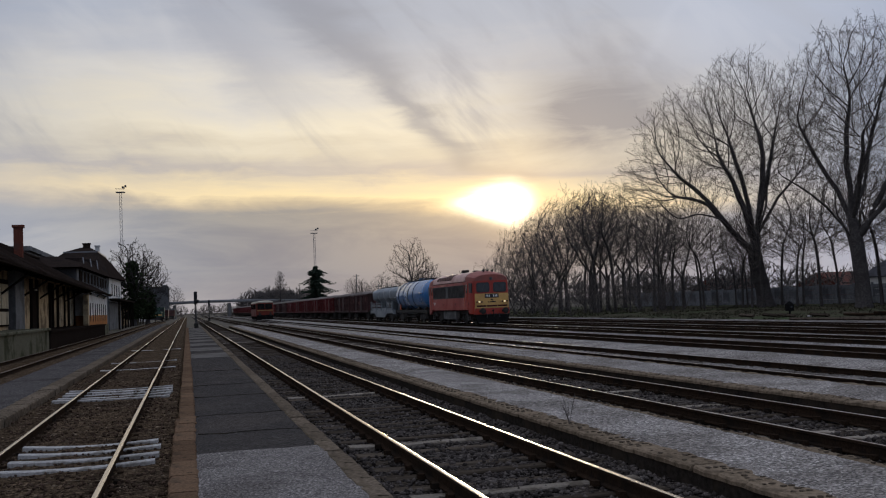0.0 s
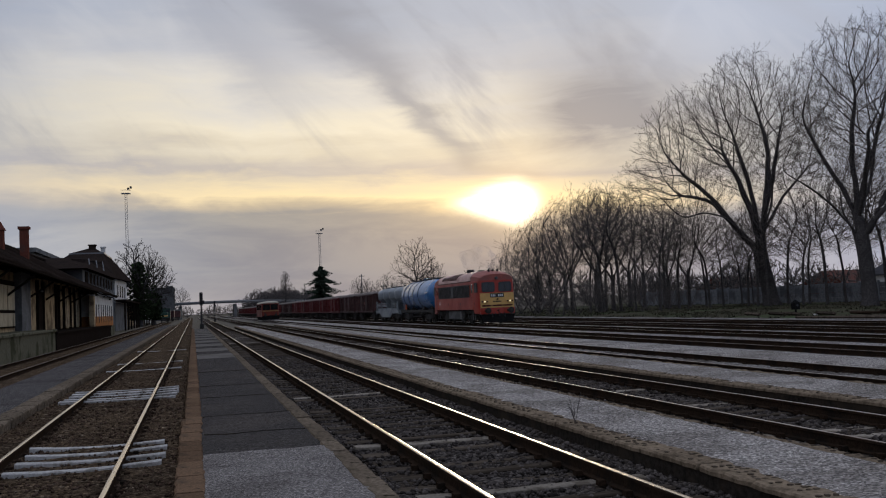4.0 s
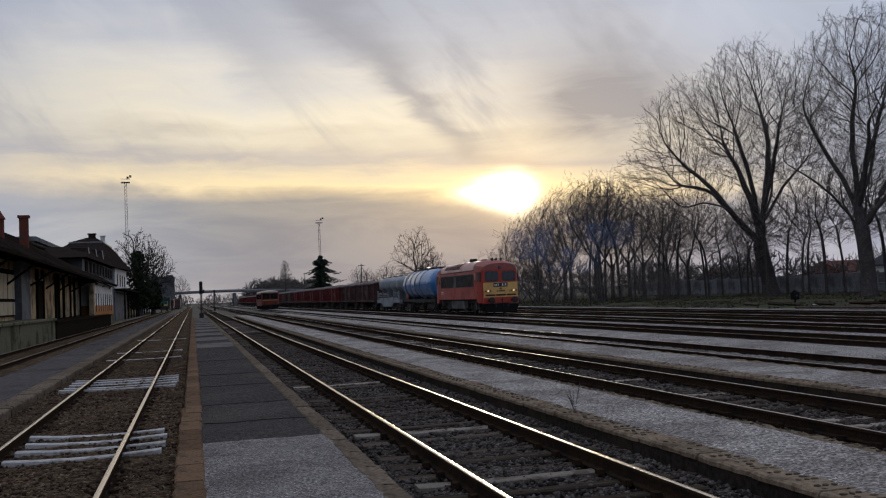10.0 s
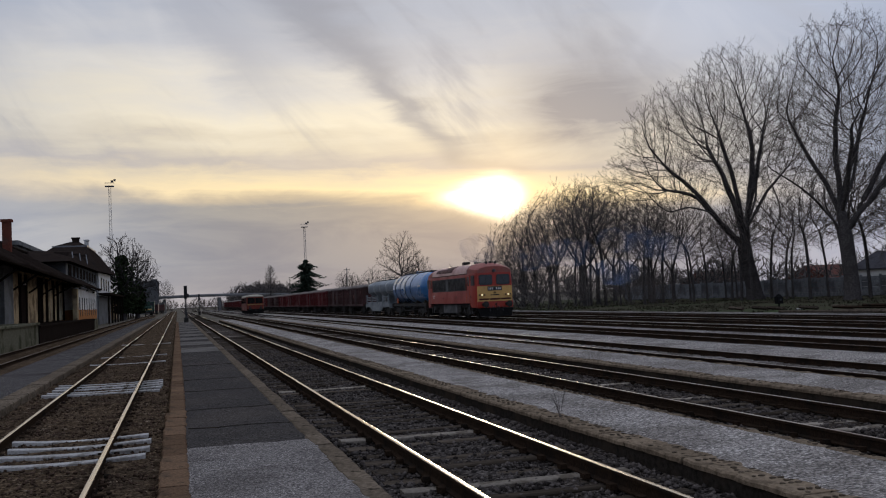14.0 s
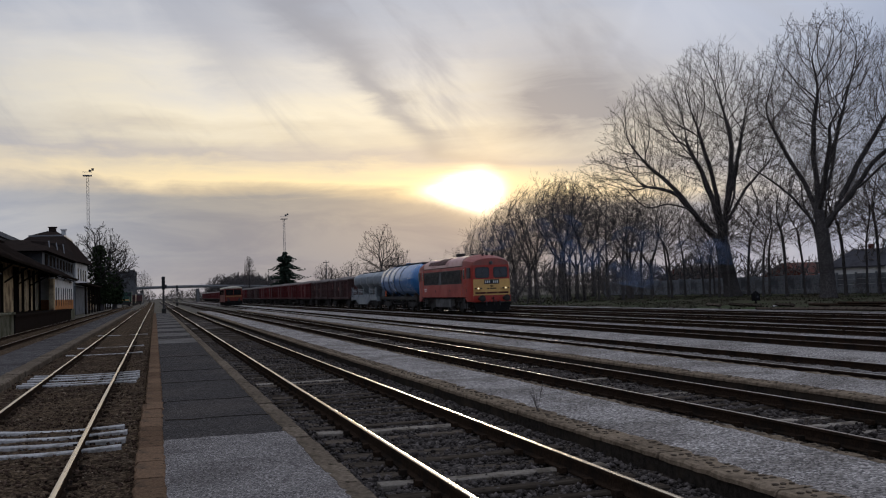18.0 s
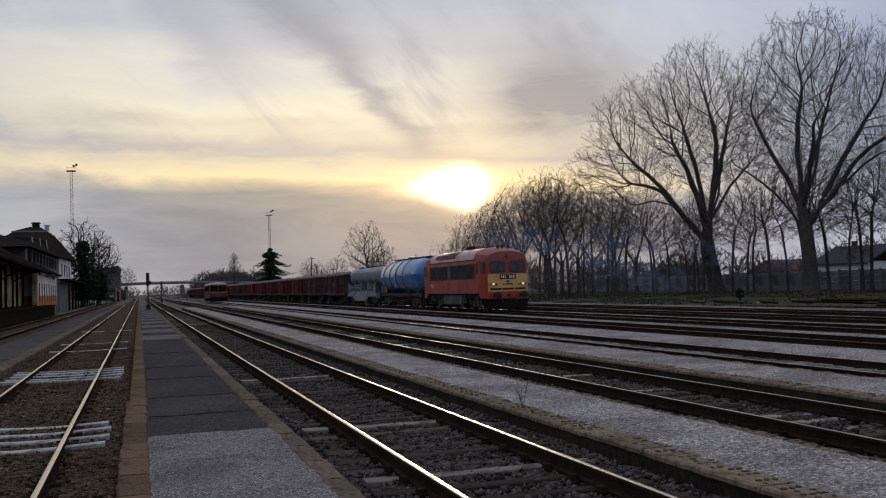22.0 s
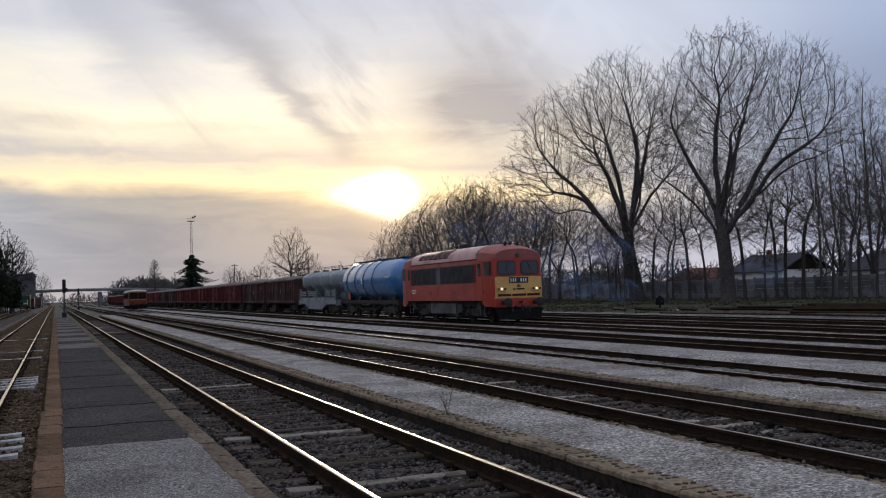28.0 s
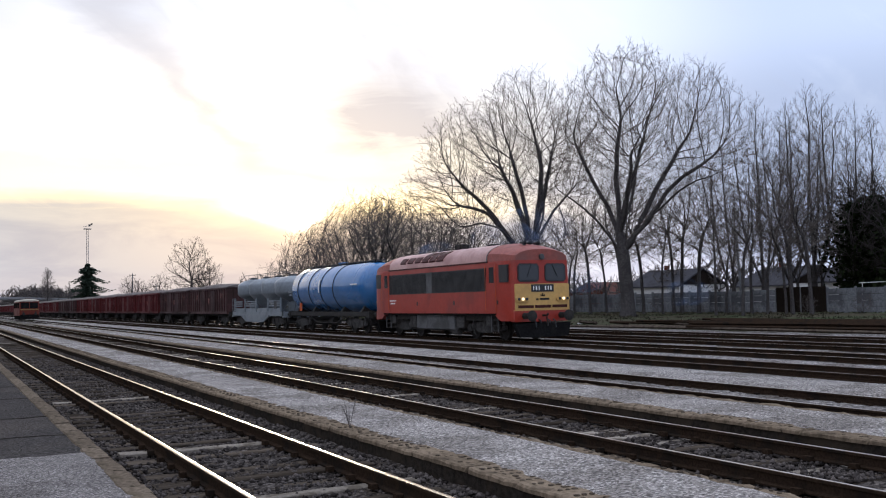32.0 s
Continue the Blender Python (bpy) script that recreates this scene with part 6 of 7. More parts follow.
        (wood if R[0] > 0.055 else twig).append((Q, R, 0))
    for i in range(1, n):
        if rad[i] > tip * 2.6:
            continue
        d = P[i] - P[par[i]]
        d /= np.linalg.norm(d) + 1e-6
        for _ in range(spray if not child[i] else max(1, spray - 1)):
            e = d * 0.8 + r.randn(3) * 0.5
            e[2] += up + 0.1
            e /= np.linalg.norm(e)
            L = spray_len * r.uniform(0.45, 1.2)
            a = P[i] + e * L * 0.5
            g = e + r.randn(3) * 0.18
            g[2] += 0.2
            b = a + g / np.linalg.norm(g) * L * 0.5
            twig.append((np.array([P[i], a, b]), [tip * 0.8, tip * 0.7, tip * 0.45], 0))
            for q in (a, (a + b) / 2):
                h = e + r.randn(3) * 0.6
                h /= np.linalg.norm(h)
                twig.append((np.array([q, q + h * L * 0.45]), [tip * 0.6, tip * 0.4], 0))
    if turn:
        # from across, away and up as seen over the yard, to the plan
        c, q = math.cos(turn), math.sin(turn)
        m = np.array([(c, -q, 0), (q, c, 0), (0, 0, 1)])
        wood = [(Q @ m, R, z) for Q, R, z in wood]
        twig = [(Q @ m, R, z) for Q, R, z in twig]
    return wood, twig


def leader(h, top=0.8, lean=0.0):
    """A trunk that runs up through the crown."""
    return [(0, 0, -0.3), (0.1 * lean, 0, h * 0.25), (0.4 * lean, 0.1 * lean, h * 0.5), (lean, 0.3 * lean, h * top)]


def sides_of(rad):
    return 10 if rad > 0.3 else 6 if rad > 0.08 else 4 if rad > 0.035 else 3


def tree_meshes(name, lines, twigs=None):
    wood, twig = lines
    return tubes_mesh("trunk", wood, [M_BARK], sides_of), tubes_mesh("crown", twig, [twigs or M_TWIG], sides_of)


def plant(meshes, x, y, label, turn=0.0, size=1.0, z=GROUND_Z, group="", name="bare_tree", lean=0.0):
    t = thing(name, label, "tree", pose(x, y, z, lean, 0, turn), group)
    t.scale = (size, size, size)
    part("trunk", meshes[0], None, t)
    part("crown", meshes[1], None, t, "bare leafless crown")
    return t


_r = random.Random(11)

# the two giants; across, away and up from the foot of the trunk
T_BIG1 = tree_meshes("tree", colony(
    3, [(0, 0, -0.4), (-0.3, 0, 2.2), (-0.9, 0, 5.6), (-0.5, 0.1, 9.0)], 0.80,
    [[(-0.9, 0, 5.4), (-2.9, -0.6, 8.3), (-5.6, -1.2, 12.0), (-9.0, -1.5, 15.4)],
     [(-0.9, 0, 5.4), (-3.6, 1.0, 9.0), (-6.0, 1.6, 12.0), (-9.4, 2.0, 12.9)],
     [(-1.9, 0, 7.0), (-4.1, -1.8, 9.6), (-6.5, -2.4, 10.4), (-8.6, -2.8, 10.0)],
     [(-0.9, 0, 6.0), (-2.2, 1.5, 12.5), (-4.4, 2.2, 17.6)],
     [(-0.7, 0, 7.0), (-1.4, -1.2, 12.0), (-2.8, -2.2, 18.0)],
     [(-0.5, 0, 9.0), (0.5, 0.6, 16.0), (0.0, 0.8, 20.0)],
     [(-0.5, 0, 8.5), (0.8, -1.4, 14.0), (1.8, -2.0, 18.5)],
     [(-0.6, 0, 7.5), (1.6, 0.8, 11.6), (4.2, 1.2, 14.6)],
     [(-0.6, 0, 7.5), (0.6, 3.0, 12.0), (0.6, 4.6, 15.0)],
     [(-0.6, 0, 7.5), (-2.4, -3.4, 12.0), (-3.0, -5.0, 15.0)]],
    [((-5.4, 0, 17.4), (8.2, 7.4, 7.0)), ((-1.6, 0, 20.2), (6.2, 7.2, 7.6)), ((-10.6, 0, 14.0), (5.4, 5.0, 3.4)), ((2.6, 0, 17.6), (4.6, 6.0, 6.4))],
    8200, tip=0.0155, step=0.5, kill=0.75, reach=4.2, up=0.3, spray=2, spray_len=1.3, turn=radians(32.8)))
T_BIG2 = tree_meshes("tree", colony(
    8, [(0, 0, -0.4), (0.0, 0, 2.5), (-0.3, 0, 6.0), (-0.6, 0, 9.5)], 0.60,
    [[(-0.3, 0, 5.4), (-2.4, -0.8, 8.8), (-4.4, -1.4, 10.6), (-6.2, -1.6, 12.0)],
     [(-0.5, 0, 7.2), (-1.5, 0.8, 10.2), (-3.6, 1.4, 14.3), (-4.4, 1.6, 16.6)],
     [(-0.6, 0, 9.0), (-0.6, -0.6, 14.0), (0.0, -0.8, 17.5)],
     [(-0.5, 0, 8.0), (0.9, 1.2, 13.0), (2.0, 1.8, 16.6)],
     [(-0.2, 0, 5.8), (2.3, -0.6, 9.0), (4.4, -1.2, 11.8), (7.6, -1.6, 13.8)],
     [(0.8, 0, 7.2), (3.0, 1.0, 11.8), (5.4, 1.6, 15.8)],
     [(2.3, -0.6, 9.0), (5.0, -2.6, 11.2), (7.4, -3.0, 12.2)],
     [(-0.2, 0, 5.0), (1.2, 0.6, 5.8), (2.7, 1.0, 6.0)],
     [(-0.5, 0, 7.5), (0.4, -2.8, 11.5), (0.8, -4.2, 14.5)],
     [(-0.5, 0, 7.5), (0.8, 3.0, 11.5), (1.4, 4.6, 14.5)]],
    [((0.4, 0, 17.0), (6.4, 6.8, 7.4)), ((5.4, 0, 16.4), (6.0, 6.0, 6.2)), ((-3.0, 0, 15.6), (3.8, 5.0, 5.8)), ((8.6, 0, 14.6), (3.6, 4.0, 2.8))],
    7800, tip=0.0145, step=0.47, kill=0.68, reach=4.0, up=0.3, spray=2, spray_len=1.2, turn=radians(37.7)))
T_MID = [tree_meshes("tree", colony(20 + k, leader(12.6, 0.6, (1.2, -1.3, 0.9, -1.0)[k]), 0.115 + 0.012 * k, [],
                                    [((0.3 - 0.2 * k, 0, 8.4 + 0.3 * (k % 2)), (3.1 + 0.35 * (k % 3), 3.1, 4.4 - 0.3 * (k % 2)))], 1150,
                                    tip=0.017, step=0.45, kill=0.7, reach=4.2, up=0.12, spray=1, spray_len=0.9)) for k in range(4)]
T_ROUND = [tree_meshes("tree", colony(30 + k, leader(15.0, 0.42, 0.5 - 0.4 * k), 0.24, [[(0, 0, 4), (-2.2, 0.5, 7.5), (-3.6, 0.8, 11)], [(0, 0, 4), (1.8, -1.2, 8), (3.2, -2, 11.5)], [(0, 0, 5), (0.4, 2.2, 9), (0.4, 3.4, 12)]],
                                      [((0, 0, 10.2), (4.6, 4.6, 4.8)), ((1.5 - 1.6 * k, 0, 8.2), (4.6, 4.0, 3.4))], 950,
                                      tip=0.0125, step=0.5, kill=0.72, reach=3.8, up=0.2, spray=1, spray_len=1.0)) for k in range(3)]
T_BUSH = [tree_meshes("tree", colony(40 + k, [(0, 0, -0.2), (0.1, 0, 0.6), (0, 0.1, 1.4)], 0.12, [[(0, 0, 0.3), (1.4 * math.cos(a), 1.4 * math.sin(a), 1.7), (2.8 * math.cos(a), 2.8 * math.sin(a), 4.2)] for a in (0.3 + k, 1.7 + k, 3.1 + k, 4.4 + k, 5.6 + k)],
                                     [((0, 0, 4.6), (4.2, 4.2, 4.0))], 520, tip=0.013, step=0.45, kill=0.68, reach=3.0, up=0.2, spray=1, spray_len=0.9)) for k in range(3)]
T_BRUSH = [tree_meshes("brush", colony(50 + k, [(0, 0, -0.2), (0.1, 0, 0.6), (0, 0.1, 1.4)], 0.1, [], [((0, 0, 4.0), (4.0, 4.0, 4.0))], 160, tip=0.03, step=0.7, kill=0.9, reach=5.0, up=0.1, spray=2, spray_len=1.6)) for k in range(3)]
T_TALL = [tree_meshes("tree", colony(60 + k, [(0, 0, -0.3), (0, 0, 3.5), (0.2, 0, 8)], 0.27, [[(0, 0, 2.5), (1.5, 0.3, 7), (2.2, 0.4, 13), (2.4, 0.4, 18.5)], [(0, 0, 3.0), (-1.4, -0.5, 7), (-2.0, -0.7, 13), (-2.2, -0.8, 19)],
                                                                                              [(0, 0, 5), (0.2, 1.0, 11), (0.3, 1.2, 17), (0.3, 1.2, 21)], [(0, 0, 4.5), (0.3, -1.4, 9), (0.4, -1.9, 15)]],
                                     [((2.3, 0.4, 14), (1.3, 1.3, 6)), ((-2.1, -0.7, 14.5), (1.3, 1.3, 6)), ((0.2, 1.1, 16), (1.5, 1.5, 6)), ((0.4, -1.8, 11.5), (1.3, 1.3, 5)), ((0, 0, 8.5), (2.4, 2.0, 3.5))], 1700,
                                     tip=0.012, step=0.45, kill=0.6, reach=3.0, up=0.7, spray=2, spray_len=1.1)) for k in range(2)]
T_POPLAR = tree_meshes("poplar", colony(70, leader(15, 0.95), 0.25, [], [((0, 0, 8.2), (1.9, 1.9, 7.4))], 900, tip=0.045, step=0.45, kill=0.6, reach=3.0, up=0.4, spray=2, spray_len=0.8))
# sturdier trees for the distance
T_FAR = [tree_meshes("tree", colony(80 + k, leader(12.5, 0.5, 0.4 - 0.8 * k), 0.24, [], [((0, 0, 7.8), (4.0, 4.0, 5.2)), ((0.8, 0, 10.4), (2.4, 2.4, 2.8))], 1500,
                                    tip=0.021, step=0.45, kill=0.66, reach=4.0, up=0.06, spray=2, spray_len=0.7), M_TWIG_DARK) for k in range(2)]
T_IVY = [tree_meshes("tree", colony(85 + k, leader(10.5, 0.5, 0.3), 0.34, [], [((0, 0, 7.2), (3.9, 3.9, 4.6))], 1500,
                                    tip=0.03, step=0.45, kill=0.62, reach=3.6, up=0.08, spray=2, spray_len=0.6), M_TWIG_DARK) for k in range(2)]
T_FARBUSH = [tree_meshes("tree", colony(90 + k, [(0, 0, -0.2), (0, 0, 0.6), (0.1, 0, 1.5)], 0.14, [[(0, 0, 0.3), (1.6 * math.cos(a), 1.6 * math.sin(a), 1.8), (3.4 * math.cos(a), 3.4 * math.sin(a), 3.6)] for a in (0.3, 1.7, 3.1, 4.4, 5.6)],
                                        [((0, 0, 3.6), (4.6, 4.6, 3.6))], 360, tip=0.07, step=0.6, kill=0.9, reach=3.5, up=0.1, spray=1, spray_len=0.9)) for k in range(2)]

plant(T_BIG1, 60.5, 94, "huge bare plane tree with wide spreading crown beside the yard", 0, 1.0)
plant(T_BIG2, 55.3, 71.5, "huge bare tree with forked trunk beside the yard", 0, 1.0)


def by_angle(az, distance):
    return distance * math.sin(radians(az)), distance * math.cos(radians(az))


# the wood behind the train: bushes at its near edge, slender trees further on
SKYLINE = ((16.8, 17.6, 18.6, 20.0, 21.6, 23.3, 25.4, 27.0, 30.0), (2.2, 3.4, 4.5, 5.2, 6.8, 7.2, 6.5, 6.0, 5.4))


def wood_height(az, d):
    """How tall the wood stands at one bearing from the platform."""
    return d * math.tan(radians(float(np.interp(az, *SKYLINE)))) - GROUND_Z + 1.7


for k in range(12):
    az = 19.4 + 9.1 * (k + _r.random()) / 12
    d = _r.uniform(118, 150)
    x, y = by_angle(az, d)
    plant(T_ROUND[k % 3], x, y, "bare broad-crowned tree in the wood beside the yard", _r.random() * 360, wood_height(az, d) / 15.3 * _r.uniform(0.86, 1.0), group="bare trees of the wood")
for k in range(13):
    az = 22.0 + 10.5 * (k + _r.random()) / 13
    d = _r.uniform(105, 130)
    x, y = by_angle(az, d)
    plant(T_MID[k % 4], x, y, "slender bare tree at the edge of the wood", _r.random() * 360, wood_height(az, d) / 12.8 * _r.uniform(0.8, 1.0), group="bare trees of the wood")
for k in range(6):
    az = 18.0 + 3.0 * (k + _r.random()) / 6
    d = _r.uniform(112, 130)
    x, y = by_angle(az, d)
    plant(T_BUSH[k % 3], x, y, "dense bare bush at the edge of the wood", _r.random() * 360, wood_height(az - 0.4, d) / 9.0 * _r.uniform(0.8, 1.0), group="bushes of the wood", name="bare_bush")
for k in range(20):
    x, y = by_angle(18.4 + 10.0 * (k + _r.random()) / 20, _r.uniform(100, 116))
    plant(T_BUSH[k % 3], x, y, "low bare bush at the foot of the wood", _r.random() * 360, _r.uniform(0.3, 0.5), group="bushes of the wood", name="bare_bush")
for k in range(11):
    x, y = by_angle(16 + 15 * (k + _r.random()) / 11, _r.uniform(175, 230))
    plant(T_FARBUSH[k % 2], x, y, "dense bare bush far behind the wood", _r.random() * 360, _r.uniform(0.75, 1.1), group="far hedge", name="bare_bush")
# a row along the fence
for k in range(23):
    az = 31 + 17 * (k + 0.8 * _r.random()) / 23
    x = _r.uniform(58, 68)
    plant(T_MID[(k + 1) % 4], x, x / math.tan(radians(az)), "slender bare tree before the fence", _r.random() * 360, _r.uniform(0.8, 1.2), group="bare trees along the fence")
for k, az in enumerate((43.6, 45.2, 46.6, 47.8, 49.2, 50.8)):
    x = 74 + 5 * (k % 3)
    plant(T_TALL[k % 2], x, x / math.tan(radians(az)), "tall upright bare tree behind the fence", _r.random() * 360, (0.84, 0.98, 0.92, 1.0, 0.92, 0.82)[k] * (x / 74), group="tall upright trees", name="bare_poplar")
for k in range(4):
    az = 46 + 10 * (k + _r.random()) / 16
    x = _r.uniform(72, 84)
    plant(T_ROUND[k % 3], x, x / math.tan(radians(az)), "bare tree in the dense grove behind the fence", _r.random() * 360, _r.uniform(0.65, 0.95), group="grove behind the fence")
for k in range(26):
    x, y = by_angle(25 + 29 * (k + _r.random()) / 26, _r.uniform(150, 235))
    plant(T_FARBUSH[k % 2], x, y, "dark hedge far behind the houses", _r.random() * 360, _r.uniform(0.75, 1.15), group="far hedge", name="bare_bush")
# along the left and far away
for x, y, s in ((29.5, 130, 0.0), (38.0, 168, 1.02), (42.0, 172, 0.75), (34.2, 205, 0.62), (36.9, 212, 0.6), (38.9, 215, 0.5), (43.3, 222, 0.72), (40.0, 169, 0.6)):
    if s:
        plant(T_FAR[int(y) % 2], x, y, "bare tree behind the goods train", x * 57, s, group="trees behind the train")


def ivy_tree(x, y, meshes, size, turn, seed, top, label):
    t = plant(meshes, x, y, label, turn, size, group="ivy trees")
    r = random.Random(seed)
    g = Geo()
    for k in range(2600):
        f = r.random() ** 1.1
        z = 1.0 + top * f
        q = abs(r.gauss(0, 0.35 + 1.1 * (top / 11) * math.sin(math.pi * min(1, 0.1 + 0.9 * f))))
        a = r.random() * math.tau
        p = Vector((q * math.cos(a), q * math.sin(a), z))
        s = r.uniform(0.14, 0.34)
        u = Vector((r.gauss(0, 1), r.gauss(0, 1), r.gauss(0, 1))).normalized()
        w = u.orthogonal().normalized()
        b = len(g.v)
        g.v += [tuple(p + u * s), tuple(p + w * s * 0.7), tuple(p - u * s), tuple(p - w * s * 0.7)]
        g.f += [(b, b + 1, b + 2, b + 3)]
    part("ivy", g, M_IVY, t, "dark evergreen ivy on the limbs", kind="stuff")


ivy_tree(-9.9, 196, T_IVY[0], 1.36, 20, 4, 8.0, "bare tree thickly overgrown with dark ivy")
ivy_tree(-8.0, 214, T_IVY[1], 1.22, 120, 5, 4.5, "bare tree with ivy on its trunk beside the station")
plant(T_FAR[0], -5.2, 452, "bare tree beyond the road bridge", 40, 1.1)
plant(T_POPLAR, 36.5, 400, "slim bare poplar far away", 0, 1.12, name="bare_poplar")


def far_wood():
    for k in range(36):
        y = 430 + 40 * _r.random()
        plant(T_FARBUSH[k % 2], 22 + 25 * _r.random() + k * 0.25, y, "dark bare bush far up the line", _r.random() * 360, _r.uniform(1.1, 1.75), group="far bushes", name="bare_bush")


far_wood()
for k in range(30):
    x = -62 + 92 * (k + _r.random()) / 30
    if abs(x) > 2.5:
        plant(T_FARBUSH[k % 2], x, _r.uniform(470, 540), "dark bare bush beyond the bridge", _r.random() * 360, _r.uniform(0.6, 0.95), group="far bushes", name="bare_bush")
for k in range(13):
    y = 36 + 6.5 * k + _r.uniform(-2, 2)
    plant(T_BRUSH[k % 3], 66 + 2.5 * _r.random(), y, "low dry brush at the foot of the fence", _r.random() * 360, _r.uniform(0.12, 0.24), group="brush along the fence", name="dry_brush")


def conifer(x, y, h, label):
    t = thing("conifer", label, "tree", pose(x, y, GROUND_Z))
    part("trunk", Geo().tube([(0, 0, -0.3), (0, 0, h * 0.5), (0, 0, h)], [0.35, 0.2, 0.03], 8), M_BARK, t)
    g = Geo()
    r = random.Random(int(h * 100))
    for k in range(260):
        f = 0.22 + 0.78 * (k / 260)
        z = h * f
        L = h * 0.5 * min(1.0, (2.2 * (1 - f)) ** 0.65) * r.uniform(0.55, 1.15) * (0.62 + 0.38 * math.sin(f * 38)) + 0.25
        a = k * 2.39996 + r.random()
        for j in range(9):
            q = (j + 1) / 9 * L
            s = 0.26 + 0.34 * (1 - j / 9) * (1 - f * 0.5)
            px, py, pz = math.cos(a) * q, math.sin(a) * q, z + 0.25 * math.sin(q) - 0.10 * q + r.uniform(-0.15, 0.15)
            b = len(g.v)
            tilt = r.uniform(-0.5, 0.5)
            for w in range(3):
                aa = a + w * math.tau / 3 + r.random()
                g.v.append((px + s * math.cos(aa), py + s * math.sin(aa), pz + s * tilt * math.sin(aa * 2)))
            g.v.append((px, py, pz + s * 0.7))
            g.f += [(b, b + 1, b + 3), (b + 1, b + 2, b + 3), (b + 2, b, b + 3)]
    part("crown", g, M_NEEDLE, t, "dark green needle crown")


conifer(30.4, 239, 12.0, "dark green conifer behind the goods train")
for az, d, size, k in ((49.9, 97, 1.05, 0), (50.9, 99, 1.12, 1), (52.0, 96, 1.0, 0)):
    ivy_tree(*by_angle(az, d), T_IVY[k], size, az * 40, int(az), 8.5, "tree thickly overgrown with dark ivy behind the fence")



# ---- exhaust smoke ----


def smoke_material():
    m = bpy.data.materials.new("thin_blue_smoke")
    m.use_nodes = True
    n = Nodes(m.node_tree)
    at = n.add("ShaderNodeTexCoord").outputs["Object"]
    wisp = n.span(n.noise(at, 0.55, 3, 0.5, 0.4), 0.38, 0.74, 0.0, 0.17)
    thin = n.add("ShaderNodeBsdfTransparent", {0: (1, 1, 1, 1)})
    haze = n.add("ShaderNodeBsdfDiffuse", {0: (0.20, 0.29, 0.48, 1)})
    mix = n.add("ShaderNodeMixShader", {0: wisp, 1: thin.outputs[0], 2: haze.outputs[0]})
    n.add("ShaderNodeOutputMaterial", {"Surface": mix.outputs[0]})
    return m


M_SMOKE = smoke_material()


def puff_mesh(seed):
    bm = bmesh.new()
    bmesh.ops.create_icosphere(bm, subdivisions=3, radius=1.0)
    for v in bm.verts:
        p = v.co.copy()
        v.co = p * (1.0 + 0.35 * noise.noise(p * 1.4 + Vector((seed * 3.1, 0, 0))) + 0.12 * noise.noise(p * 4.0 + Vector((0, seed, 0))))
        v.co = Vector((v.co.x * 1.12, v.co.y * 2.1, v.co.z * 1.12))
    me = bpy.data.meshes.new("smoke_puff")
    bm.to_mesh(me)
    bm.free()
    me.polygons.foreach_set("use_smooth", [True] * len(me.polygons))
    me.materials.append(M_SMOKE)
    return me


PUFF_SHAPES = [puff_mesh(k) for k in range(4)]
PUFFS = []
_rs = random.Random(21)
for k in range(15):
    born = 3.7 + 0.75 * k if k < 6 else 8.6 + 2.5 * (k - 6)
    ob = single("smoke_puff", PUFF_SHAPES[k % 4], None, "thin bluish puff of diesel exhaust smoke", "smoke", group="exhaust smoke")
    PUFFS.append((ob, born, 3.6 + 0.4 * k, _rs.uniform(1.5, 3.4), (-1.6, 0.9, -0.6, 1.4, 0.2, -1.1)[k % 6], (1.6, 0.2, -0.5, 0.9, 1.9, -0.2)[(k * 5) % 6], _rs.uniform(-60, 60), _rs.uniform(8, 13)))


def smoke_path(born, seat, wind, drift, rise, turn, life):
    """Inside the engine room till it is blown out, then along with the wind, slowing down among the trees."""
    rows = []
    steps = sorted({0.0, 32.0, *[s for s, _ in ADVANCE if s < born], born, min(32.0, born + 0.25), *[min(32.0, born + d) for d in (0.8, 1.6, 3, 5, 8, 12, 18)]})
    y0 = advance(born) + 6.8
    for s in steps:
        if s < born:
            rows.append((s, pose(TRAIN_X, advance(s) + seat + 0.5, 2.4)))
        else:
            d = s - born
            far = life * (1 - math.exp(-d / life)) * wind
            up = 2.0 + (1.6 + rise) * (1 - math.exp(-d / 1.2)) - 0.16 * far
            z = 2.4 + (2.0 + up - 2.0) * min(1.0, d / 0.25)
            rows.append((s, pose(TRAIN_X + far, y0 + drift * 0.6 * far / wind, max(1.2, z), 0, 0, (70 + 0.5 * turn) * (1 - math.exp(-d / 1.6)))))
    return rows

# ---- kerbs, sleepers and stones ----


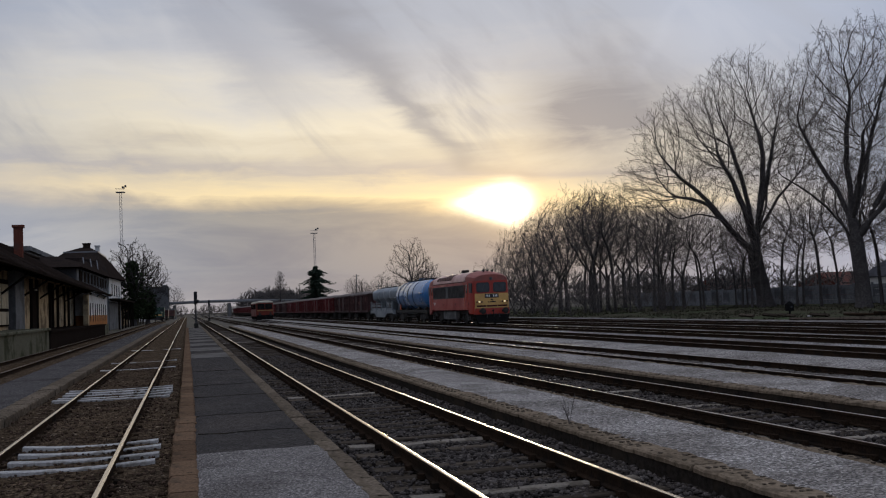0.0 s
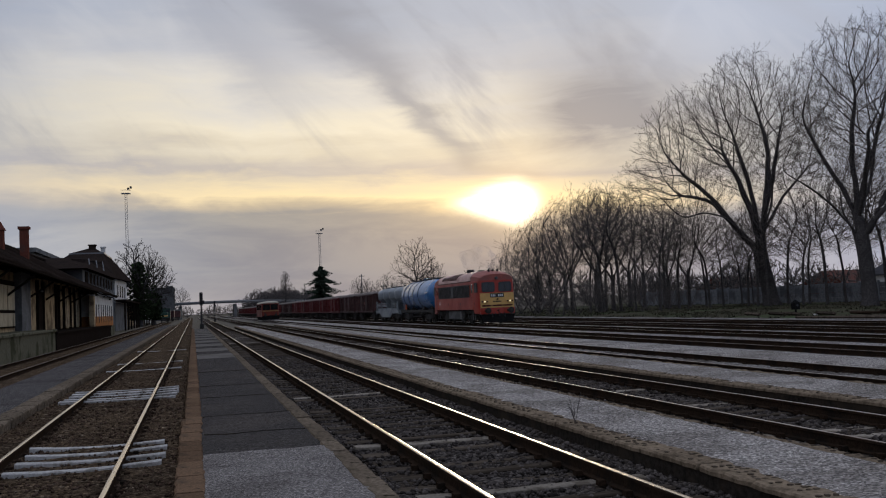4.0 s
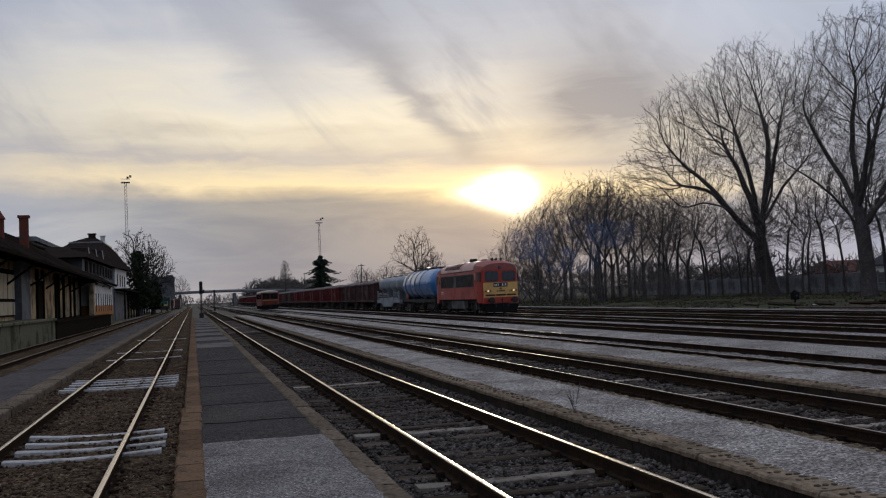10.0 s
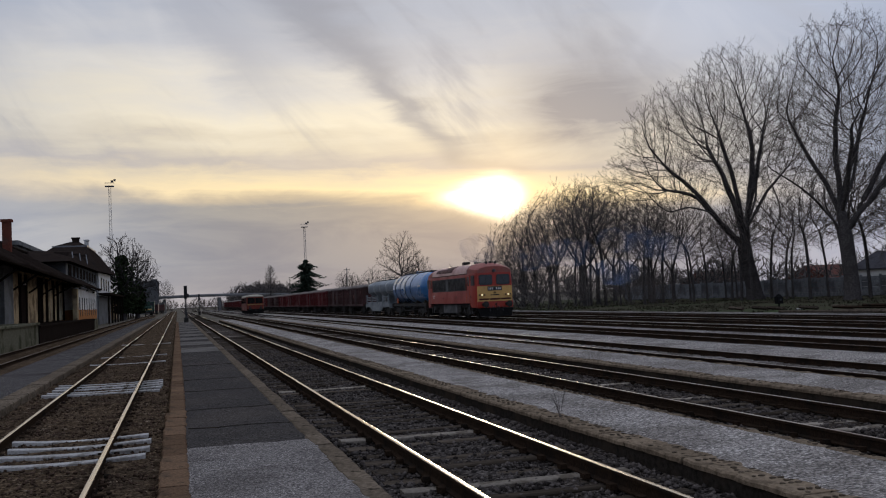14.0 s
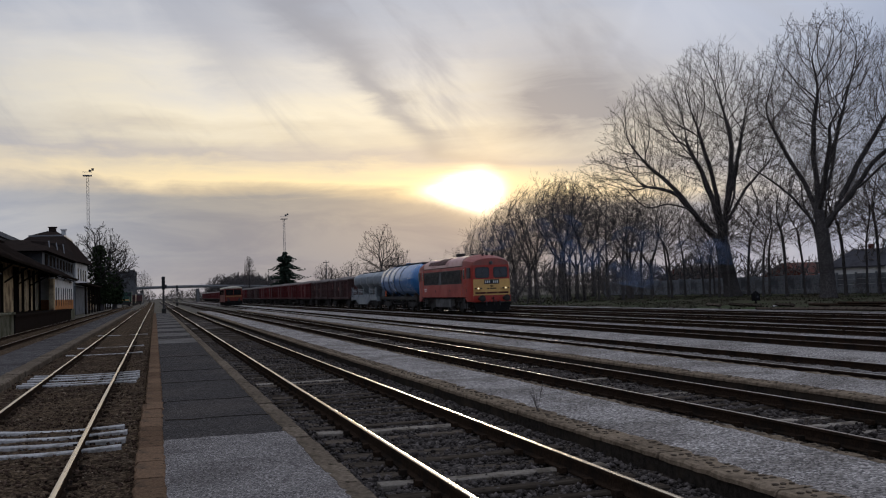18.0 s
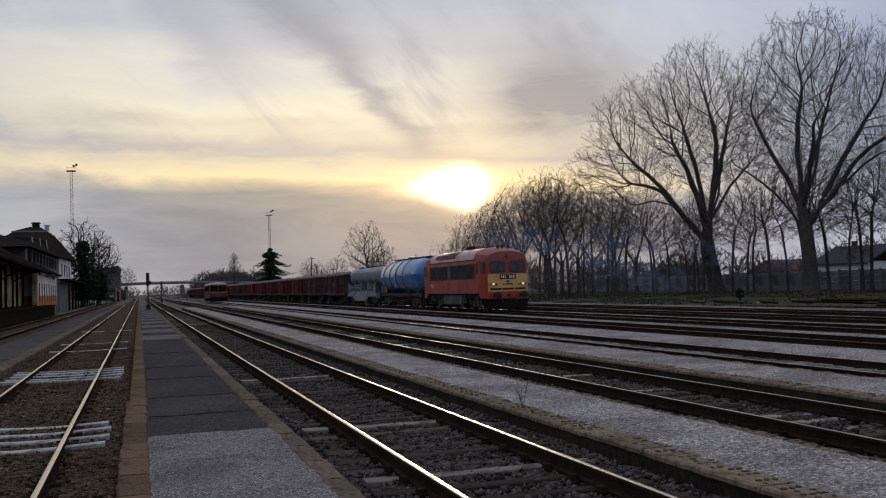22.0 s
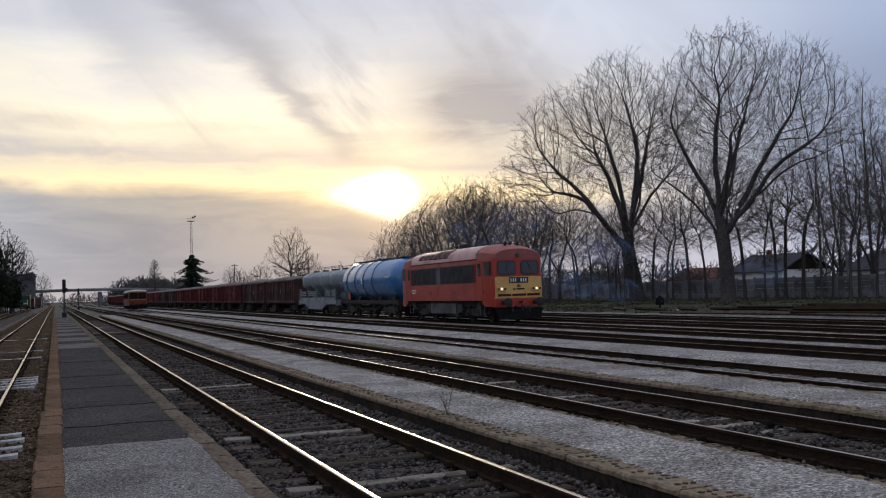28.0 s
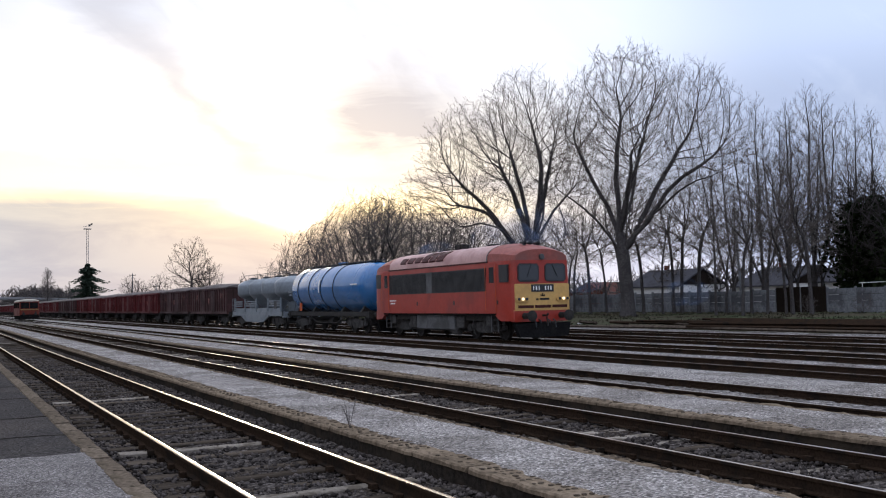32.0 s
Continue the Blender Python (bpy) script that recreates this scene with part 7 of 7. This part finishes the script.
def kerb_row(p, x0, x1, y0, y1, z, mat, length, jitter=0.012, split=60.0, h=0.3, pits=0):
    r = random.Random(int(x0 * 100) + 9)
    meshes = []
    for k in range(4):
        g = Geo()
        L = length - 0.012
        n = max(6, int(L / 0.12))
        rs = []
        for i in range(n + 1):
            y = L * i / n
            a, b = r.uniform(-jitter, jitter), r.uniform(-jitter, jitter)
            c = r.uniform(-jitter, jitter) * 0.6
            rs.append([(a, y, -h), (x1 - x0 + b, y, -h), (x1 - x0 + b, y, -0.02 + c), (x1 - x0 + b - 0.02, y, c), (a + 0.02, y, c), (a, y, -0.02 + c)])
        g.rings(rs)
        body = len(g.f)
        if pits:
            # rows of shallow anti-slip pits, as darker pieces just proud of the stone
            for j in range(int(L / 0.13)):
                for q in range(pits):
                    if r.random() < 0.62:
                        px, py = (x1 - x0) * (0.2 + 0.62 * (q + 0.5) / pits) + 0.03 * (j % 2) - 0.015, 0.06 + 0.13 * j + r.uniform(-0.01, 0.01)
                        a, b = r.uniform(0.012, 0.03), r.uniform(0.016, 0.036)
                        g.rings([[(px - a, py - b * 0.5, z2), (px, py - b, z2), (px + a, py - b * 0.5, z2), (px + a, py + b * 0.5, z2), (px, py + b, z2), (px - a, py + b * 0.5, z2)] for z2 in (-0.03, jitter * 0.4 + 0.003)])
        me = g.mesh("kerb_stone", mat)
        me.materials.append(M_KERB_PIT)
        me.polygons.foreach_set("material_index", [0 if i < body else 1 for i in range(len(me.polygons))])
        meshes.append(me)
    k = 0
    y = y0
    far = Geo()
    while y < y1:
        if y < split:
            s = part("kerb_stone", meshes[k % 4], None, p)
            s.location = (x0 + r.uniform(-0.008, 0.008), y, z + r.uniform(-0.005, 0.005))
        else:
            far.box(x0, x1, y, y + length - 0.012, z - h, z + r.uniform(-0.008, 0.008))
        y += length
        k += 1
    if far.v:
        part("far_kerb", far, mat, p, kind="stuff")
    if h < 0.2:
        # the shadow side towards the track is painted in by this dark face
        part("kerb_base", Geo().box(x0 + 0.03, x1 - 0.03, y0, y1, GROUND_Z, z - h + 0.02), M_KERB_BASE, p, "concrete face under the kerb with its shade put into the colour")


kerb_row(P1, -0.23, 0.07, -8, 16.1, 0.01, M_KERB, 1.0)
kerb_row(P1, -0.19, 0.085, 16.1, 123, 0.02, M_KERB, 1.0)
kerb_row(P1, 1.55, 1.79, -8, 123, 0.005, M_KERB_GREY, 1.0)
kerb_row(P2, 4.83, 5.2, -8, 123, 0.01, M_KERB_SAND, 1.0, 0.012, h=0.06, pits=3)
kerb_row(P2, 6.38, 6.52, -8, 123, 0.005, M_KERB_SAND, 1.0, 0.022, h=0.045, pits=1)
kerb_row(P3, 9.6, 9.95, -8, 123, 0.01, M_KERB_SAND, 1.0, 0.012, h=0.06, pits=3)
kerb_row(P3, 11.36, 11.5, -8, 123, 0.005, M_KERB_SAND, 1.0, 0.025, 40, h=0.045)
kerb_row(P0, -3.6, -3.19, -8, 170, 0.005, M_KERB_GREY, 1.0, 0.015, 70)


SLEEPERS_AT = {}


def sleepers(name, y0, y1, split, pick, z=-0.157, pitch=0.62):
    t = TRACK[name]
    r = random.Random(len(name) * 7 + 1)
    far = Geo()
    y = y0
    while y < y1:
        choice = pick(y, r)
        if choice:
            SLEEPERS_AT.setdefault(name, []).append(y)
            meshes, dz = choice
            if y < split:
                s = part("sleeper", r.choice(meshes), None, t)
                s.matrix_local = pose(r.uniform(-0.04, 0.04), y, z + dz - 0.008, 0, r.uniform(-0.5, 0.5), r.uniform(-2.2, 2.2))
            else:
                far.box(-1.25, 1.25, y - 0.12, y + 0.12, z - 0.1, z + dz)
        y += pitch + r.uniform(-0.02, 0.02)
    if far.v:
        part("far_sleepers", far, M_SLEEPER, t, kind="stuff")
    fast = Geo()
    y = max(y0, 0)
    while y < min(split, 45):
        for s in (-1, 1):
            for e in (-1, 1):
                a = s * 0.7525 + e * 0.10
                fast.box(a - 0.035, a + 0.035, y - 0.05, y + 0.05, -0.16, -0.105)
        y += 0.62
    part("rail_fastenings", fast, M_RUST, t, kind="stuff")


def pick_left(y, r):
    if 12.8 < y < 15.7:
        return S_WHITE_NEAR, 0.092
    if 23.3 < y < 27.0:
        return S_WHITE, 0.088
    if 35.2 < y < 35.95 or 41 < y < 41.75 or 54 < y < 54.75:
        return S_WHITE, 0.075
    return (S_WOOD, 0.0) if r.random() < 0.2 else None


def pick_right(y, r):
    if 9.0 < y < 9.65 or r.random() < 0.05:
        return S_PALE, 0.012
    return S_WOOD, r.choice((0.006, 0.0, -0.006, -0.02, -0.03))


def pick_third(y, r):
    return (S_PALE if r.random() < 0.45 else S_WOOD), r.uniform(-0.03, 0.01)


def pick_yard(y, r):
    return S_WOOD, r.uniform(-0.02, 0.0)


sleepers("left", -1.87, 200, 100, pick_left, pitch=0.74)
sleepers("right", -4, 200, 100, pick_right)
sleepers("third", -4, 200, 90, pick_third)
sleepers("fourth", 0, 200, 60, pick_yard)
sleepers("fifth", 5, 160, 5, pick_yard)
sleepers("train", 5, 200, 5, pick_yard)
sleepers("seventh", 5, 160, 5, pick_yard)
sleepers("eighth", 5, 160, 5, pick_yard)
sleepers("loading", 15, 200, 15, pick_yard)


def stones(name, x0, x1, y0, y1, z, count, mat, label, size=(0.018, 0.05), skip=(), bare=None):
    """Loose broken stones lying on a bed, thickest near its front end."""
    r = np.random.RandomState(int(count + x0 * 10))
    x = x0 + (x1 - x0) * r.rand(count)
    y = y0 + (y1 - y0) * r.rand(count) ** 2.0
    keep = np.ones(count, bool)
    for a, b in skip:
        keep &= ~((x > a) & (x < b))
    if bare:
        # most of the stones lie between the sleepers
        at = np.array(SLEEPERS_AT[bare[0]])
        over = (np.abs(y[:, None] - at[None]).min(1) < 0.14) & (np.abs(x - bare[1]) < 1.2)
        keep &= ~(over & (r.rand(count) < 0.62))
    x, y = x[keep], y[keep]
    n = len(x)
    s = size[0] + (size[1] - size[0]) * r.rand(n) ** 1.5
    unit = np.array([(1, 0, 0), (-1, 0, 0), (0, 1, 0), (0, -1, 0), (0, 0, 1), (0, 0, -1)], float)
    tri = np.array([(0, 2, 4), (2, 1, 4), (1, 3, 4), (3, 0, 4), (2, 0, 5), (1, 2, 5), (3, 1, 5), (0, 3, 5)])
    v = unit[None] * (0.7 + 0.6 * r.rand(n, 6, 1)) * s[:, None, None]
    ang = r.rand(n) * math.tau
    til = r.randn(n) * 0.5
    c, q = np.cos(ang)[:, None], np.sin(ang)[:, None]
    ct, st = np.cos(til)[:, None], np.sin(til)[:, None]
    vy, vz = v[..., 1] * ct - v[..., 2] * st, v[..., 1] * st + v[..., 2] * ct
    vx = v[..., 0]
    V = np.stack([vx * c - vy * q + x[:, None], vx * q + vy * c + y[:, None], vz * 0.75 + z + 0.3 * s[:, None]], -1).reshape(-1, 3)
    F = (tri[None] + 6 * np.arange(n)[:, None, None]).reshape(-1, 3)
    me = bpy.data.meshes.new(name)
    me.vertices.add(len(V))
    me.vertices.foreach_set("co", V.astype(np.float32).ravel())
    me.loops.add(F.size)
    me.loops.foreach_set("vertex_index", F.astype(np.int32).ravel())
    me.polygons.add(len(F))
    me.polygons.foreach_set("loop_start", np.arange(0, F.size, 3, dtype=np.int32))
    me.polygons.foreach_set("loop_total", np.full(len(F), 3, dtype=np.int32))
    me.materials.append(mat)
    me.update(calc_edges=True)
    single(name, me, None, label, "gravel", "stuff")


stones("ballast_stones", 1.82, 4.8, 5, 42, -0.195, 22000, M_STONE, "loose grey broken stones between the rails", (0.014, 0.045), bare=("right", 3.263))
stones("ballast_stones_third", 6.55, 9.58, 7, 50, -0.19, 9500, M_STONE, "loose grey broken stones between the rails", (0.018, 0.05), bare=("third", 8.031))
stones("dirt_stones", -3.15, -0.25, 6, 40, -0.135, 9500, M_STONE_BROWN, "small brown stones and dirt between the rails", (0.012, 0.035))


def weed(x, y, seed):
    r = random.Random(seed)
    g = Geo()
    for k in range(7):
        a, h = r.random() * math.tau, r.uniform(0.18, 0.42)
        dx, dy = 0.05 * math.cos(a), 0.05 * math.sin(a)
        g.tube([(0, 0, -0.02), (dx, dy, h * 0.6), (dx * 1.8, dy * 1.8, h)], [0.004, 0.003, 0.002], 4)
        for j in range(4):
            f = 0.4 + 0.15 * j
            b = r.random() * math.tau
            p = (dx * f * 1.6, dy * f * 1.6, h * f)
            g.tube([p, (p[0] + 0.05 * math.cos(b), p[1] + 0.05 * math.sin(b), p[2] + 0.04)], [0.003, 0.002], 3)
    single("dry_weed", g, M_TWIG, "dry leafless weed growing on the kerb", "weed", m=pose(x, y, 0.01))


weed(5.06, 12.8, 2)


def grass_tufts():
    """Ragged dead and green grass before the fence."""
    r = np.random.RandomState(31)
    n = 9000
    x, y = 35.5 + 34 * r.rand(n), 22 + 118 * r.rand(n)
    clump = np.array([noise.noise((a * 0.16, b * 0.16, 4.0)) for a, b in zip(x, y)])
    keep = clump > -0.12
    x, y = x[keep], y[keep]
    n = len(x)
    V, F = [], []
    blades = 4
    for b in range(blades):
        a = r.rand(n) * math.tau
        h = 0.04 + 0.16 * r.rand(n) ** 2
        ox, oy = x + r.randn(n) * 0.12, y + r.randn(n) * 0.12
        w = 0.05 + 0.05 * r.rand(n)
        lean = r.randn(n, 2) * 0.12
        V.append(np.stack([np.stack([ox - w * np.cos(a), oy - w * np.sin(a), np.full(n, -0.16)], -1), np.stack([ox + w * np.cos(a), oy + w * np.sin(a), np.full(n, -0.16)], -1),
                           np.stack([ox + lean[:, 0], oy + lean[:, 1], h - 0.12], -1)], 1))
    V = np.concatenate(V).reshape(-1, 3)
    me = bpy.data.meshes.new("grass_tufts")
    me.from_pydata(V.tolist(), [], np.arange(len(V)).reshape(-1, 3).tolist())
    me.materials.append(M_TUFT)
    single("grass_tufts", me, None, "ragged green and dead brown grass before the fence", "grass", "stuff")


M_TUFT = material("ragged_grass", (0.048, 0.050, 0.031), 0.95, 0.3, 6, 0.12, 0.0, second=(0.070, 0.060, 0.042), spread=0.8, island=0.6)
grass_tufts()

motions()
